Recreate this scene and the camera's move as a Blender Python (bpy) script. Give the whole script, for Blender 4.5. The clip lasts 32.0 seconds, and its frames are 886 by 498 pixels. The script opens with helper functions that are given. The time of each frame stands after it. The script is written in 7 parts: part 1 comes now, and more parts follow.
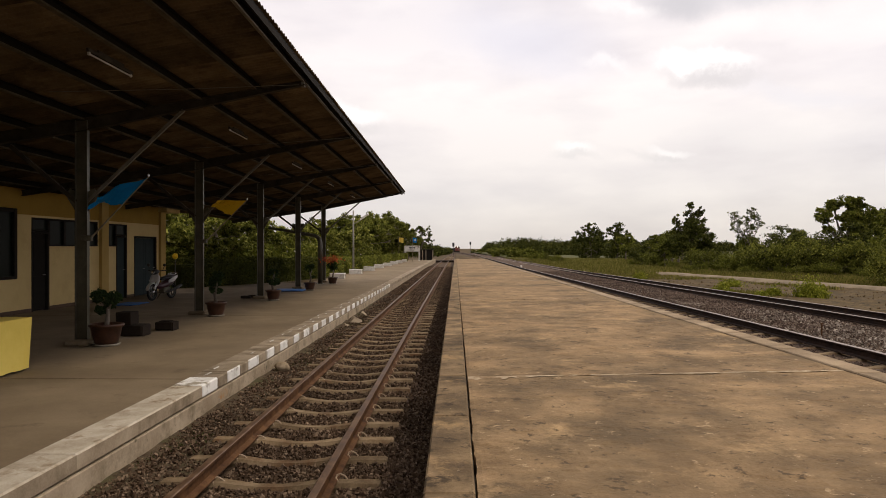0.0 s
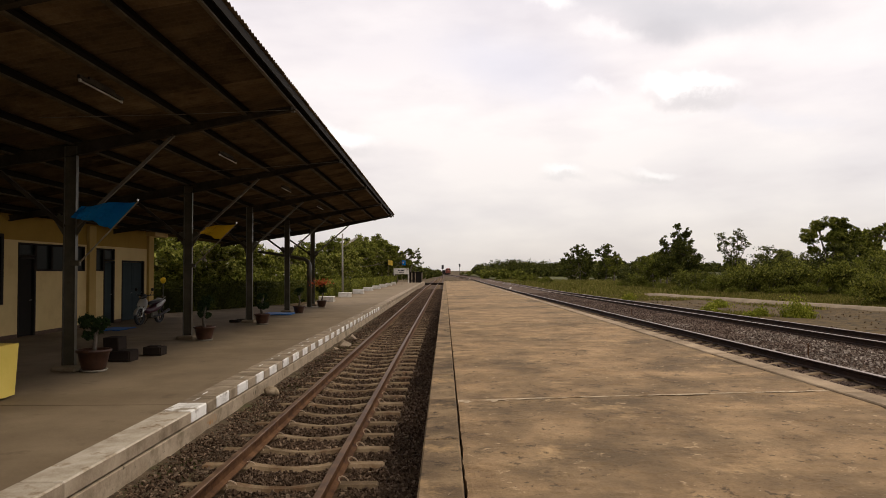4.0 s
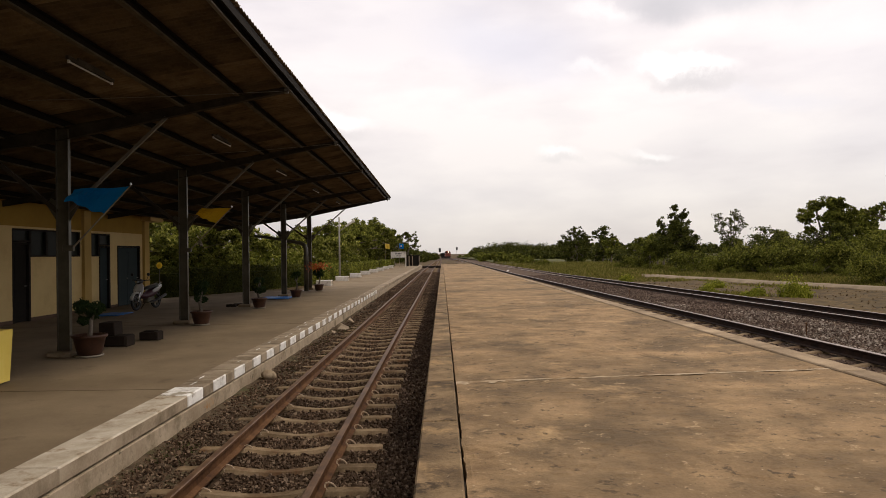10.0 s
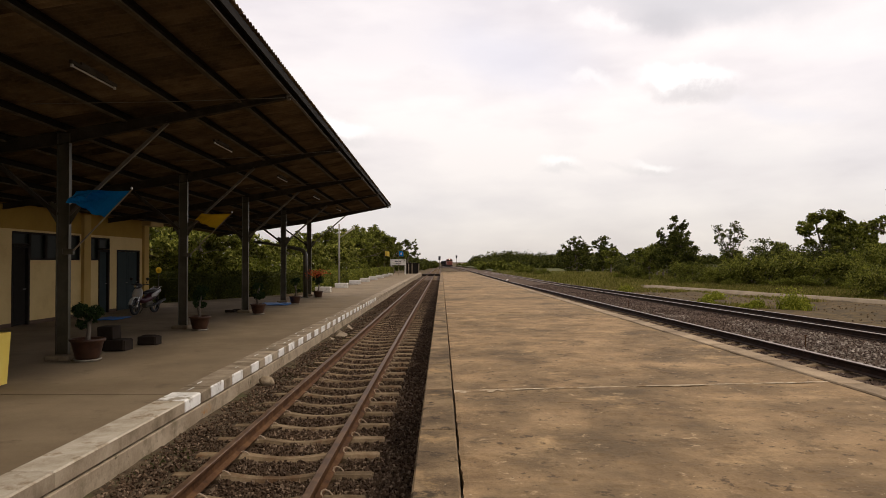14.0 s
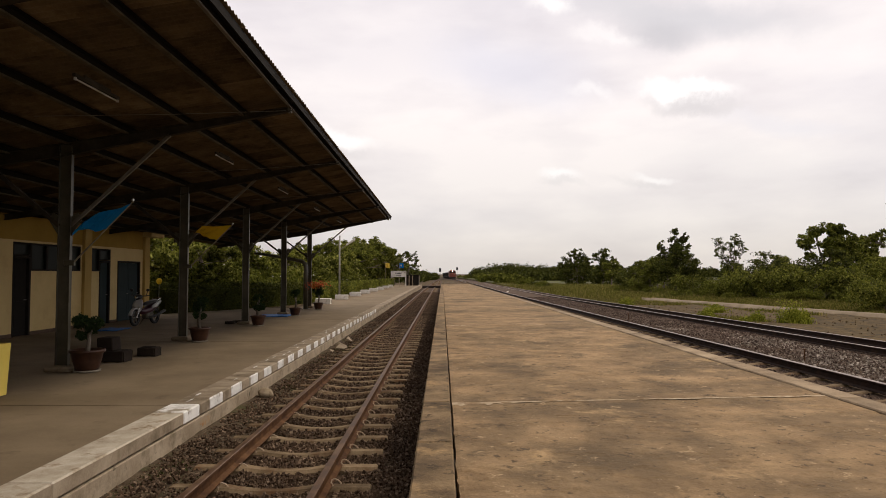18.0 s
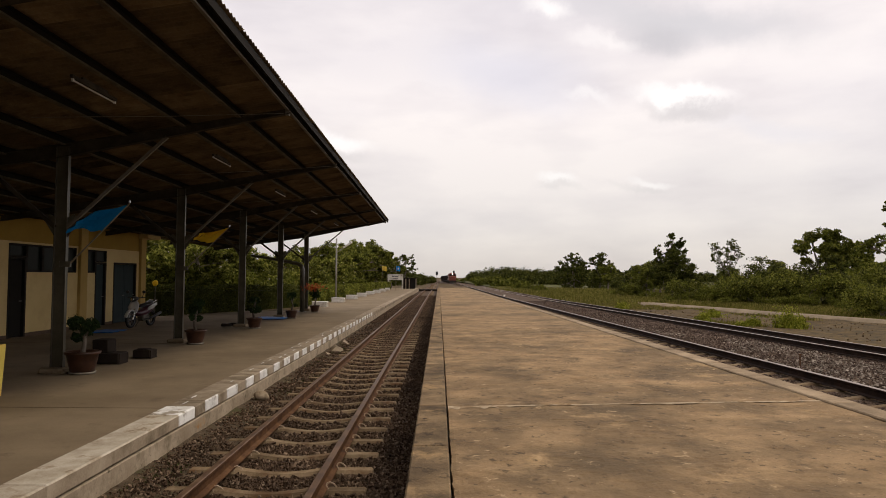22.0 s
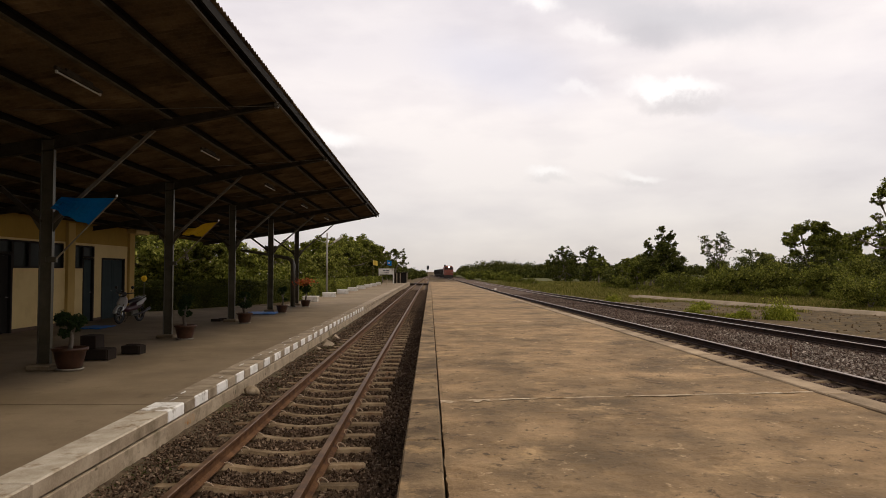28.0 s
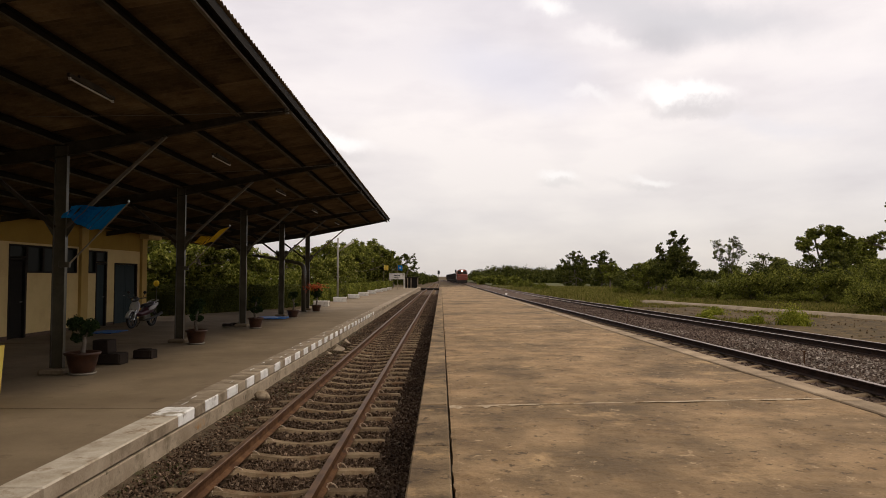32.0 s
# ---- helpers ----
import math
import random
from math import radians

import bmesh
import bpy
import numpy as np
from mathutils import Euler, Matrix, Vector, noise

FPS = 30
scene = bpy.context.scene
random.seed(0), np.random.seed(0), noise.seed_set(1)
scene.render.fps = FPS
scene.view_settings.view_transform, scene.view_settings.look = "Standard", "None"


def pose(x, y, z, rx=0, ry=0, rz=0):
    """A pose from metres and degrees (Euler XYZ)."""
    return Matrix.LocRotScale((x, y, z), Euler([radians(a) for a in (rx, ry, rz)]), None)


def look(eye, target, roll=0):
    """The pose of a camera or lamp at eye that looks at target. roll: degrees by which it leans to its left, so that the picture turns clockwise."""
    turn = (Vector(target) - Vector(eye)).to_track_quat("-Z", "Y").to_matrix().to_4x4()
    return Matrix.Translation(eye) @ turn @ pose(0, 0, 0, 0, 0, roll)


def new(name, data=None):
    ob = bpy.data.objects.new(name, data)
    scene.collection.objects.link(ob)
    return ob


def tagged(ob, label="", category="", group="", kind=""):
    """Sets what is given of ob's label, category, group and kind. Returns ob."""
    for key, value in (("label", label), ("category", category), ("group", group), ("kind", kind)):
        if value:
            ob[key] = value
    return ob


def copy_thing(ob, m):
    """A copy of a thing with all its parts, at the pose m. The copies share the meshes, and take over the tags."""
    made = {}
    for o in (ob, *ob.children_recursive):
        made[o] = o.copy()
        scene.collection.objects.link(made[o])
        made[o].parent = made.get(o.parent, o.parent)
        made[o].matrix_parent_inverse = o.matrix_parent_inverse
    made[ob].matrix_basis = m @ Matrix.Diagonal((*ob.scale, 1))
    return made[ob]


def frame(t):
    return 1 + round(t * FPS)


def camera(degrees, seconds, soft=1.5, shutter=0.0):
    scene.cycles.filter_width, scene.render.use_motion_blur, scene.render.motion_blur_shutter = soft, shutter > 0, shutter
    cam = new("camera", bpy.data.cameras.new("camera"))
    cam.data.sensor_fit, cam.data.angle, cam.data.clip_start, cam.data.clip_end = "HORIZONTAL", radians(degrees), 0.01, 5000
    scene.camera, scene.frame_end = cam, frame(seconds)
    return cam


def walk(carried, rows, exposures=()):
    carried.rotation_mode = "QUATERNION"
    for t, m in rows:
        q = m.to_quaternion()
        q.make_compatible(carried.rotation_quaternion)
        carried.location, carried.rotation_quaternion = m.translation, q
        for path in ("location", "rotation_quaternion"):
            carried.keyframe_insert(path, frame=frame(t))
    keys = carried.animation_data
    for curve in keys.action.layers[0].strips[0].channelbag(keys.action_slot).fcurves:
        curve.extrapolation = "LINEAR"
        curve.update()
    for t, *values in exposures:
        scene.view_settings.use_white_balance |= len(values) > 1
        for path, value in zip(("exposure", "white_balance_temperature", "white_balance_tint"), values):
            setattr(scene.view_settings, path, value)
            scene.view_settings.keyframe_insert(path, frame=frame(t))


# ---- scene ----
cam = camera(66.3, 32.0, soft=0.9)
PATH = [
    (0, (-0.002, -0.019, 1.838), (-0.039, 1.981, 1.836), -0.0),
    (0.5, (-0.007, -0.034, 1.846), (-0.051, 1.965, 1.849), 0.2),
    (1, (-0.007, -0.027, 1.847), (-0.048, 1.972, 1.867), -0.1),
    (1.5, (-0.012, -0.027, 1.845), (-0.048, 1.973, 1.876), 0.2),
    (2, (0.001, -0.059, 1.852), (-0.042, 1.94, 1.898), 0.2),
    (2.5, (0.016, -0.094, 1.847), (-0.035, 1.904, 1.908), -0.1),
    (3, (0.028, -0.085, 1.852), (-0.018, 1.913, 1.913), -0.1),
    (3.5, (0.017, -0.081, 1.855), (0.0, 1.918, 1.917), -0.5),
    (5.5, (-0.051, -0.077, 1.832), (-0.037, 1.922, 1.899), 0.1),
    (6, (-0.037, -0.053, 1.84), (-0.03, 1.946, 1.899), 0.0),
    (6.5, (-0.025, -0.046, 1.839), (-0.019, 1.954, 1.887), 0.1),
    (7, (-0.017, -0.032, 1.833), (-0.023, 1.968, 1.874), -0.2),
    (7.5, (-0.002, -0.009, 1.825), (-0.008, 1.991, 1.85), -0.6),
    (8, (-0.001, 0.013, 1.829), (-0.008, 2.013, 1.849), -0.4),
    (8.5, (-0.003, 0.009, 1.829), (0.0, 2.008, 1.855), -0.5),
    (9, (-0.005, 0.01, 1.829), (0.008, 2.01, 1.856), -0.3),
    (9.5, (-0.005, 0.005, 1.823), (0.004, 2.005, 1.848), -0.5),
    (10, (-0.002, 0.006, 1.829), (0.001, 2.006, 1.843), -0.8),
    (10.5, (-0.002, 0.01, 1.823), (-0.003, 2.01, 1.833), -1.1),
    (11, (-0.003, 0.02, 1.824), (-0.011, 2.02, 1.827), -1.1),
    (11.5, (-0.005, 0.032, 1.824), (-0.012, 2.032, 1.832), -0.5),
    (12, (-0.011, 0.018, 1.833), (-0.023, 2.018, 1.864), -0.4),
    (12.5, (-0.01, -0.002, 1.828), (-0.018, 1.998, 1.872), -0.3),
    (13, (-0.011, -0.006, 1.832), (-0.016, 1.993, 1.872), -0.4),
    (13.5, (-0.008, -0.004, 1.83), (-0.007, 1.995, 1.872), -0.3),
    (14, (-0.002, 0.002, 1.828), (0.002, 2.001, 1.866), -0.1),
    (14.5, (-0.005, 0.001, 1.831), (0.001, 2.001, 1.866), 0.1),
    (16.5, (0.013, -0.02, 1.835), (0.018, 1.979, 1.893), -0.1),
    (17, (0.009, -0.023, 1.834), (0.003, 1.976, 1.901), 0.1),
    (17.5, (0.021, -0.029, 1.839), (0.012, 1.97, 1.908), -0.0),
    (18, (0.019, -0.041, 1.837), (0.021, 1.957, 1.91), 0.1),
    (18.5, (0.017, -0.035, 1.841), (0.021, 1.964, 1.917), 0.4),
    (19, (0.018, -0.045, 1.836), (0.026, 1.954, 1.914), 0.4),
    (19.5, (0.009, -0.054, 1.84), (0.019, 1.945, 1.911), 0.4),
    (20, (0.021, -0.026, 1.835), (0.019, 1.973, 1.911), 0.0),
    (20.5, (0.026, -0.032, 1.842), (0.015, 1.967, 1.925), 0.1),
    (21, (0.02, -0.037, 1.839), (0.02, 1.961, 1.924), -0.1),
    (21.5, (0.021, -0.041, 1.835), (0.03, 1.958, 1.916), 0.5),
    (22, (0.021, -0.047, 1.838), (0.032, 1.951, 1.921), 0.4),
    (22.5, (0.025, -0.037, 1.833), (0.036, 1.961, 1.91), 0.5),
    (23, (0.015, -0.024, 1.835), (0.026, 1.975, 1.901), 0.6),
    (23.5, (0.016, -0.015, 1.839), (0.032, 1.984, 1.899), 0.6),
    (24, (0.032, -0.021, 1.837), (0.048, 1.978, 1.904), 0.3),
    (24.5, (0.015, -0.017, 1.837), (0.036, 1.981, 1.912), -0.0),
    (25, (0.034, -0.016, 1.839), (0.049, 1.982, 1.917), -0.3),
    (25.5, (0.028, -0.026, 1.843), (0.042, 1.972, 1.927), -0.2),
    (27.5, (0.029, 0.047, 1.821), (0.056, 2.045, 1.89), 0.2),
    (28, (0.013, 0.028, 1.824), (0.051, 2.027, 1.89), 0.1),
    (28.5, (0.017, 0.029, 1.826), (0.053, 2.028, 1.894), 0.1),
    (29, (0.018, 0.028, 1.828), (0.052, 2.026, 1.896), 0.0),
    (29.5, (0.018, 0.026, 1.822), (0.043, 2.025, 1.893), 0.3),
    (30, (0.026, 0.028, 1.825), (0.04, 2.027, 1.901), 0.0),
    (30.5, (0.016, 0.027, 1.824), (0.028, 2.026, 1.903), -0.2),
    (31, (0.027, 0.019, 1.821), (0.038, 2.017, 1.898), -0.3),
    (31.5, (0.035, 0.023, 1.82), (0.045, 2.022, 1.895), -0.3),
    (32, (0.033, 0.03, 1.828), (0.039, 2.028, 1.908), 0.1),
]
walk(cam, [(t, look(eye, target, roll)) for t, eye, target, roll in PATH],
     exposures=[(0, 0.10), (3.5, 0.10), (5.5, 0.02), (6.3, 0.0), (8, 0.11), (14, 0.10), (17, 0.06), (18.5, 0.04), (20, 0.0), (32, 0.0)])

# ---- world, sun, exposure ----
world = bpy.data.worlds.new("sky")
scene.world = world
world.use_nodes = True
wn, wl = world.node_tree.nodes, world.node_tree.links
wn.clear()
SUN_EL, SUN_AZ = 56.0, 82.0
w_out = wn.new("ShaderNodeOutputWorld")
w_mix = wn.new("ShaderNodeMixShader")
w_sky = wn.new("ShaderNodeTexSky")
w_sky.sky_type, w_sky.sun_disc = "NISHITA", False
w_sky.sun_elevation, w_sky.sun_rotation = radians(SUN_EL), radians(SUN_AZ)
w_bg1, w_bg2 = wn.new("ShaderNodeBackground"), wn.new("ShaderNodeBackground")
w_bg1.inputs["Strength"].default_value = 0.12
wl.new(w_sky.outputs[0], w_bg1.inputs["Color"])
w_tc, w_map = wn.new("ShaderNodeTexCoord"), wn.new("ShaderNodeMapping")
w_map.inputs["Scale"].default_value = (1.0, 1.0, 3.2)
wl.new(w_tc.outputs["Generated"], w_map.inputs["Vector"])
w_n1, w_n2 = wn.new("ShaderNodeTexNoise"), wn.new("ShaderNodeTexNoise")
w_n1.inputs["Scale"].default_value, w_n1.inputs["Detail"].default_value, w_n1.inputs["Roughness"].default_value = 4.6, 6, 0.5
w_n2.inputs["Scale"].default_value, w_n2.inputs["Detail"].default_value = 1.3, 3
for n in (w_n1, w_n2):
    wl.new(w_map.outputs[0], n.inputs["Vector"])
w_r1, w_r2 = wn.new("ShaderNodeValToRGB"), wn.new("ShaderNodeValToRGB")
for r, stops in ((w_r1, ((0.30, (0.84, 0.79, 0.795)), (0.46, (0.945, 0.895, 0.89)), (0.64, (1.05, 0.995, 0.97)))),
                 (w_r2, ((0.34, (0.82, 0.82, 0.86)), (0.62, (1.0, 0.985, 0.97))))):
    while len(r.color_ramp.elements) < len(stops):
        r.color_ramp.elements.new(0.5)
    for e, (p, c) in zip(r.color_ramp.elements, stops):
        e.position, e.color = p, (*c, 1)
wl.new(w_n1.outputs["Fac"], w_r1.inputs["Fac"])
wl.new(w_n2.outputs["Fac"], w_r2.inputs["Fac"])
w_mul = wn.new("ShaderNodeMix")
w_mul.data_type, w_mul.blend_type = "RGBA", "MULTIPLY"
w_mul.inputs["Factor"].default_value = 1.0
wl.new(w_r1.outputs[0], w_mul.inputs["A"])
wl.new(w_r2.outputs[0], w_mul.inputs["B"])
w_col = w_mul.outputs["Result"]
w_nw = wn.new("ShaderNodeTexNoise")
w_nw.inputs["Scale"].default_value, w_nw.inputs["Detail"].default_value, w_nw.inputs["Roughness"].default_value = 9.0, 6, 0.62
wl.new(w_tc.outputs["Generated"], w_nw.inputs["Vector"])
w_off = wn.new("ShaderNodeMix")
w_off.data_type, w_off.blend_type = "RGBA", "LINEAR_LIGHT"
w_off.inputs["Factor"].default_value = 0.034
wl.new(w_tc.outputs["Generated"], w_off.inputs["A"])
wl.new(w_nw.outputs["Color"], w_off.inputs["B"])
# each: direction, half width, half height, tone, strength
for (dx, dz), a, b, tone, k in (((0.10, 0.30), 0.13, 0.050, (0.80, 0.79, 0.87), 0.55), ((0.42, 0.17), 0.12, 0.035, (0.97, 0.915, 0.885), 0.5), ((0.36, 0.385), 0.17, 0.030, (0.70, 0.68, 0.69), 0.8),
                                ((0.325, 0.352), 0.05, 0.024, (0.62, 0.60, 0.61), 0.7), ((0.16, 0.40), 0.035, 0.012, (1.14, 1.10, 1.06), 0.8), ((0.245, 0.350), 0.05, 0.012, (1.12, 1.07, 1.03), 0.5),
                                ((0.362, 0.268), 0.056, 0.0125, (1.18, 1.14, 1.10), 1.0), ((0.375, 0.2495), 0.056, 0.0105, (0.72, 0.68, 0.67), 0.7), ((0.222, 0.268), 0.035, 0.008, (1.10, 1.06, 1.03), 0.5),
                                ((-0.14, 0.203), 0.05, 0.013, (1.16, 1.12, 1.09), 0.9), ((-0.142, 0.184), 0.05, 0.010, (0.76, 0.72, 0.71), 0.5), ((0.174, 0.147), 0.026, 0.0075, (1.14, 1.10, 1.07), 0.9),
                                ((0.180, 0.136), 0.034, 0.006, (0.86, 0.82, 0.80), 0.5), ((0.312, 0.143), 0.034, 0.008, (1.12, 1.08, 1.05), 0.8), ((0.300, 0.132), 0.05, 0.006, (0.84, 0.80, 0.78), 0.5),
                                ((0.55, 0.33), 0.09, 0.030, (1.02, 0.955, 0.925), 0.5), ((0.50, 0.22), 0.08, 0.012, (0.88, 0.86, 0.90), 0.4)):
    d = Vector((dx, 1.0, dz)).normalized()
    sub_n, ln = wn.new("ShaderNodeVectorMath"), wn.new("ShaderNodeVectorMath")
    sub_n.operation, ln.operation = "SUBTRACT", "LENGTH"
    sub_n.inputs[1].default_value = d
    wl.new(w_off.outputs["Result"], sub_n.inputs[0])
    rot_n = wn.new("ShaderNodeVectorRotate")
    rot_n.inputs["Axis"].default_value = d
    rot_n.inputs["Angle"].default_value = -0.22
    wl.new(sub_n.outputs[0], rot_n.inputs["Vector"])
    sc_n = wn.new("ShaderNodeVectorMath")
    sc_n.operation = "MULTIPLY"
    sc_n.inputs[1].default_value = (1 / a, 0.6 / a, 1 / b)
    wl.new(rot_n.outputs[0], sc_n.inputs[0])
    wl.new(sc_n.outputs[0], ln.inputs[0])
    mr_n = wn.new("ShaderNodeMapRange")
    mr_n.interpolation_type = "SMOOTHSTEP"
    mr_n.inputs["From Min"].default_value, mr_n.inputs["From Max"].default_value = 0.15, 1.35
    mr_n.inputs["To Min"].default_value, mr_n.inputs["To Max"].default_value = k, 0.0
    wl.new(ln.outputs["Value"], mr_n.inputs["Value"])
    mx_n = wn.new("ShaderNodeMix")
    mx_n.data_type = "RGBA"
    wl.new(mr_n.outputs[0], mx_n.inputs["Factor"])
    wl.new(w_col, mx_n.inputs["A"])
    mx_n.inputs["B"].default_value = (*tone, 1)
    w_col = mx_n.outputs["Result"]
w_sep, w_el, w_dim = wn.new("ShaderNodeSeparateXYZ"), wn.new("ShaderNodeValToRGB"), wn.new("ShaderNodeMix")
wl.new(w_tc.outputs["Generated"], w_sep.inputs[0])
wl.new(w_sep.outputs["Z"], w_el.inputs["Fac"])
while len(w_el.color_ramp.elements) < 4:
    w_el.color_ramp.elements.new(0.5)
for e, (q, c) in zip(w_el.color_ramp.elements, ((0.0, (0.70, 0.685, 0.66)), (0.08, (0.825, 0.81, 0.795)), (0.24, (0.99, 0.965, 0.96)), (0.6, (1.04, 1.02, 1.03)))):
    e.position, e.color = q, (*c, 1)
w_dim.data_type, w_dim.blend_type = "RGBA", "MULTIPLY"
w_dim.inputs["Factor"].default_value = 1.0
wl.new(w_col, w_dim.inputs["A"])
wl.new(w_el.outputs[0], w_dim.inputs["B"])
wl.new(w_dim.outputs["Result"], w_bg2.inputs["Color"])
w_bg2.inputs["Strength"].default_value = 1.06
w_mix.inputs["Fac"].default_value = 0.9
wl.new(w_bg1.outputs[0], w_mix.inputs[1])
wl.new(w_bg2.outputs[0], w_mix.inputs[2])
wl.new(w_mix.outputs[0], w_out.inputs["Surface"])
sun = new("sun", bpy.data.lights.new("sun", "SUN"))
sun.data.energy, sun.data.angle, sun.data.color = 1.5, radians(16), (1.0, 0.86, 0.66)
_e, _a = radians(SUN_EL), radians(SUN_AZ)
sun.matrix_world = look((math.sin(_a) * math.cos(_e) * 50, math.cos(_a) * math.cos(_e) * 50, math.sin(_e) * 50), (0, 0, 0))


# ---- materials ----
def material(name, colors, scale=3.0, rough=0.85, bump=0.25, fine=60.0, stretch=(1, 1, 1), metal=0.0, spread=0.0, stain=None,
             stain_scale=0.8, stain_at=(0.5, 0.62), low=0.32, high=0.68, rough_var=0.15, stain_stretch=None, emit=None, blotch=None):
    """A worn surface: colours by noise at two scales, a stain layer, fine bump; spread: change from piece to piece."""
    m = bpy.data.materials.new(name)
    m.use_nodes = True
    nt, li = m.node_tree.nodes, m.node_tree.links
    b = nt["Principled BSDF"]
    tc = nt.new("ShaderNodeTexCoord")
    info = nt.new("ShaderNodeObjectInfo")
    shift = nt.new("ShaderNodeVectorMath")
    shift.operation = "SCALE"
    comb = nt.new("ShaderNodeCombineXYZ")
    for i in range(3):
        li.new(info.outputs["Random"], comb.inputs[i])
    li.new(comb.outputs[0], shift.inputs[0])
    shift.inputs["Scale"].default_value = 37.0 if spread > 0 else 0.0
    add = nt.new("ShaderNodeVectorMath")
    li.new(tc.outputs["Object"], add.inputs[0])
    li.new(shift.outputs[0], add.inputs[1])
    mp = nt.new("ShaderNodeMapping")
    mp.inputs["Scale"].default_value = stretch
    li.new(add.outputs[0], mp.inputs["Vector"])
    n1, n2 = nt.new("ShaderNodeTexNoise"), nt.new("ShaderNodeTexNoise")
    n1.inputs["Scale"].default_value, n1.inputs["Detail"].default_value, n1.inputs["Roughness"].default_value = scale, 6, 0.62
    n2.inputs["Scale"].default_value, n2.inputs["Detail"].default_value, n2.inputs["Roughness"].default_value = fine, 4, 0.6
    li.new(mp.outputs[0], n1.inputs["Vector"])
    li.new(add.outputs[0], n2.inputs["Vector"])
    blend = nt.new("ShaderNodeMath")
    blend.operation = "MULTIPLY_ADD"
    li.new(n2.outputs["Fac"], blend.inputs[0])
    blend.inputs[1].default_value = 0.28
    off = nt.new("ShaderNodeMath")
    off.operation = "SUBTRACT"
    li.new(n1.outputs["Fac"], off.inputs[0])
    off.inputs[1].default_value = 0.14
    li.new(off.outputs[0], blend.inputs[2])
    ramp = nt.new("ShaderNodeValToRGB")
    while len(ramp.color_ramp.elements) < len(colors):
        ramp.color_ramp.elements.new(0.5)
    for i, (e, c) in enumerate(zip(ramp.color_ramp.elements, colors)):
        e.position, e.color = low + (high - low) * i / max(1, len(colors) - 1), (*c, 1)
    li.new(blend.outputs[0], ramp.inputs["Fac"])
    col = ramp.outputs[0]
    if stain:
        n3, r3, mx = nt.new("ShaderNodeTexNoise"), nt.new("ShaderNodeMapRange"), nt.new("ShaderNodeMix")
        n3.inputs["Scale"].default_value, n3.inputs["Detail"].default_value, n3.inputs["Roughness"].default_value = stain_scale, 8, 0.68
        mp3 = nt.new("ShaderNodeMapping")
        mp3.inputs["Scale"].default_value = stain_stretch or stretch
        mp3.inputs["Location"].default_value = (7.3, 2.1, 4.4)
        li.new(add.outputs[0], mp3.inputs["Vector"])
        li.new(mp3.outputs[0], n3.inputs["Vector"])
        li.new(n3.outputs["Fac"], r3.inputs["Value"])
        r3.inputs["From Min"].default_value, r3.inputs["From Max"].default_value = stain_at
        mx.data_type = "RGBA"
        li.new(r3.outputs[0], mx.inputs["Factor"])
        li.new(col, mx.inputs["A"])
        mx.inputs["B"].default_value = (*stain, 1)
        col = mx.outputs["Result"]
    if blotch:
        for tone, sc, at in (blotch[i:i + 3] for i in range(0, len(blotch), 3)):
            n4, r4, m4 = nt.new("ShaderNodeTexNoise"), nt.new("ShaderNodeMapRange"), nt.new("ShaderNodeMix")
            n4.inputs["Scale"].default_value, n4.inputs["Detail"].default_value, n4.inputs["Roughness"].default_value = sc, 9, 0.7
            li.new(add.outputs[0], n4.inputs["Vector"])
            li.new(n4.outputs["Fac"], r4.inputs["Value"])
            r4.inputs["From Min"].default_value, r4.inputs["From Max"].default_value = at
            m4.data_type = "RGBA"
            li.new(r4.outputs[0], m4.inputs["Factor"])
            li.new(col, m4.inputs["A"])
            m4.inputs["B"].default_value = (*tone, 1)
            col = m4.outputs["Result"]
    if spread > 0:
        hs, mr = nt.new("ShaderNodeHueSaturation"), nt.new("ShaderNodeMapRange")
        li.new(info.outputs["Random"], mr.inputs["Value"])
        mr.inputs["To Min"].default_value, mr.inputs["To Max"].default_value = 1 - spread, 1 + spread
        li.new(mr.outputs[0], hs.inputs["Value"])
        li.new(col, hs.inputs["Color"])
        col = hs.outputs["Color"]
    li.new(col, b.inputs["Base Color"])
    rr = nt.new("ShaderNodeMapRange")
    li.new(n1.outputs["Fac"], rr.inputs["Value"])
    rr.inputs["To Min"].default_value, rr.inputs["To Max"].default_value = max(0.02, rough - rough_var), min(1, rough + rough_var)
    li.new(rr.outputs[0], b.inputs["Roughness"])
    b.inputs["Metallic"].default_value = metal
    b.inputs["Specular IOR Level"].default_value = 0.12 if rough > 0.75 else 0.4
    if bump > 0:
        bp = nt.new("ShaderNodeBump")
        bp.inputs["Strength"].default_value, bp.inputs["Distance"].default_value = bump, 0.02
        li.new(blend.outputs[0], bp.inputs["Height"])
        li.new(bp.outputs[0], b.inputs["Normal"])
    if emit:
        b.inputs["Emission Color"].default_value, b.inputs["Emission Strength"].default_value = (*emit[0], 1), emit[1]
    return m


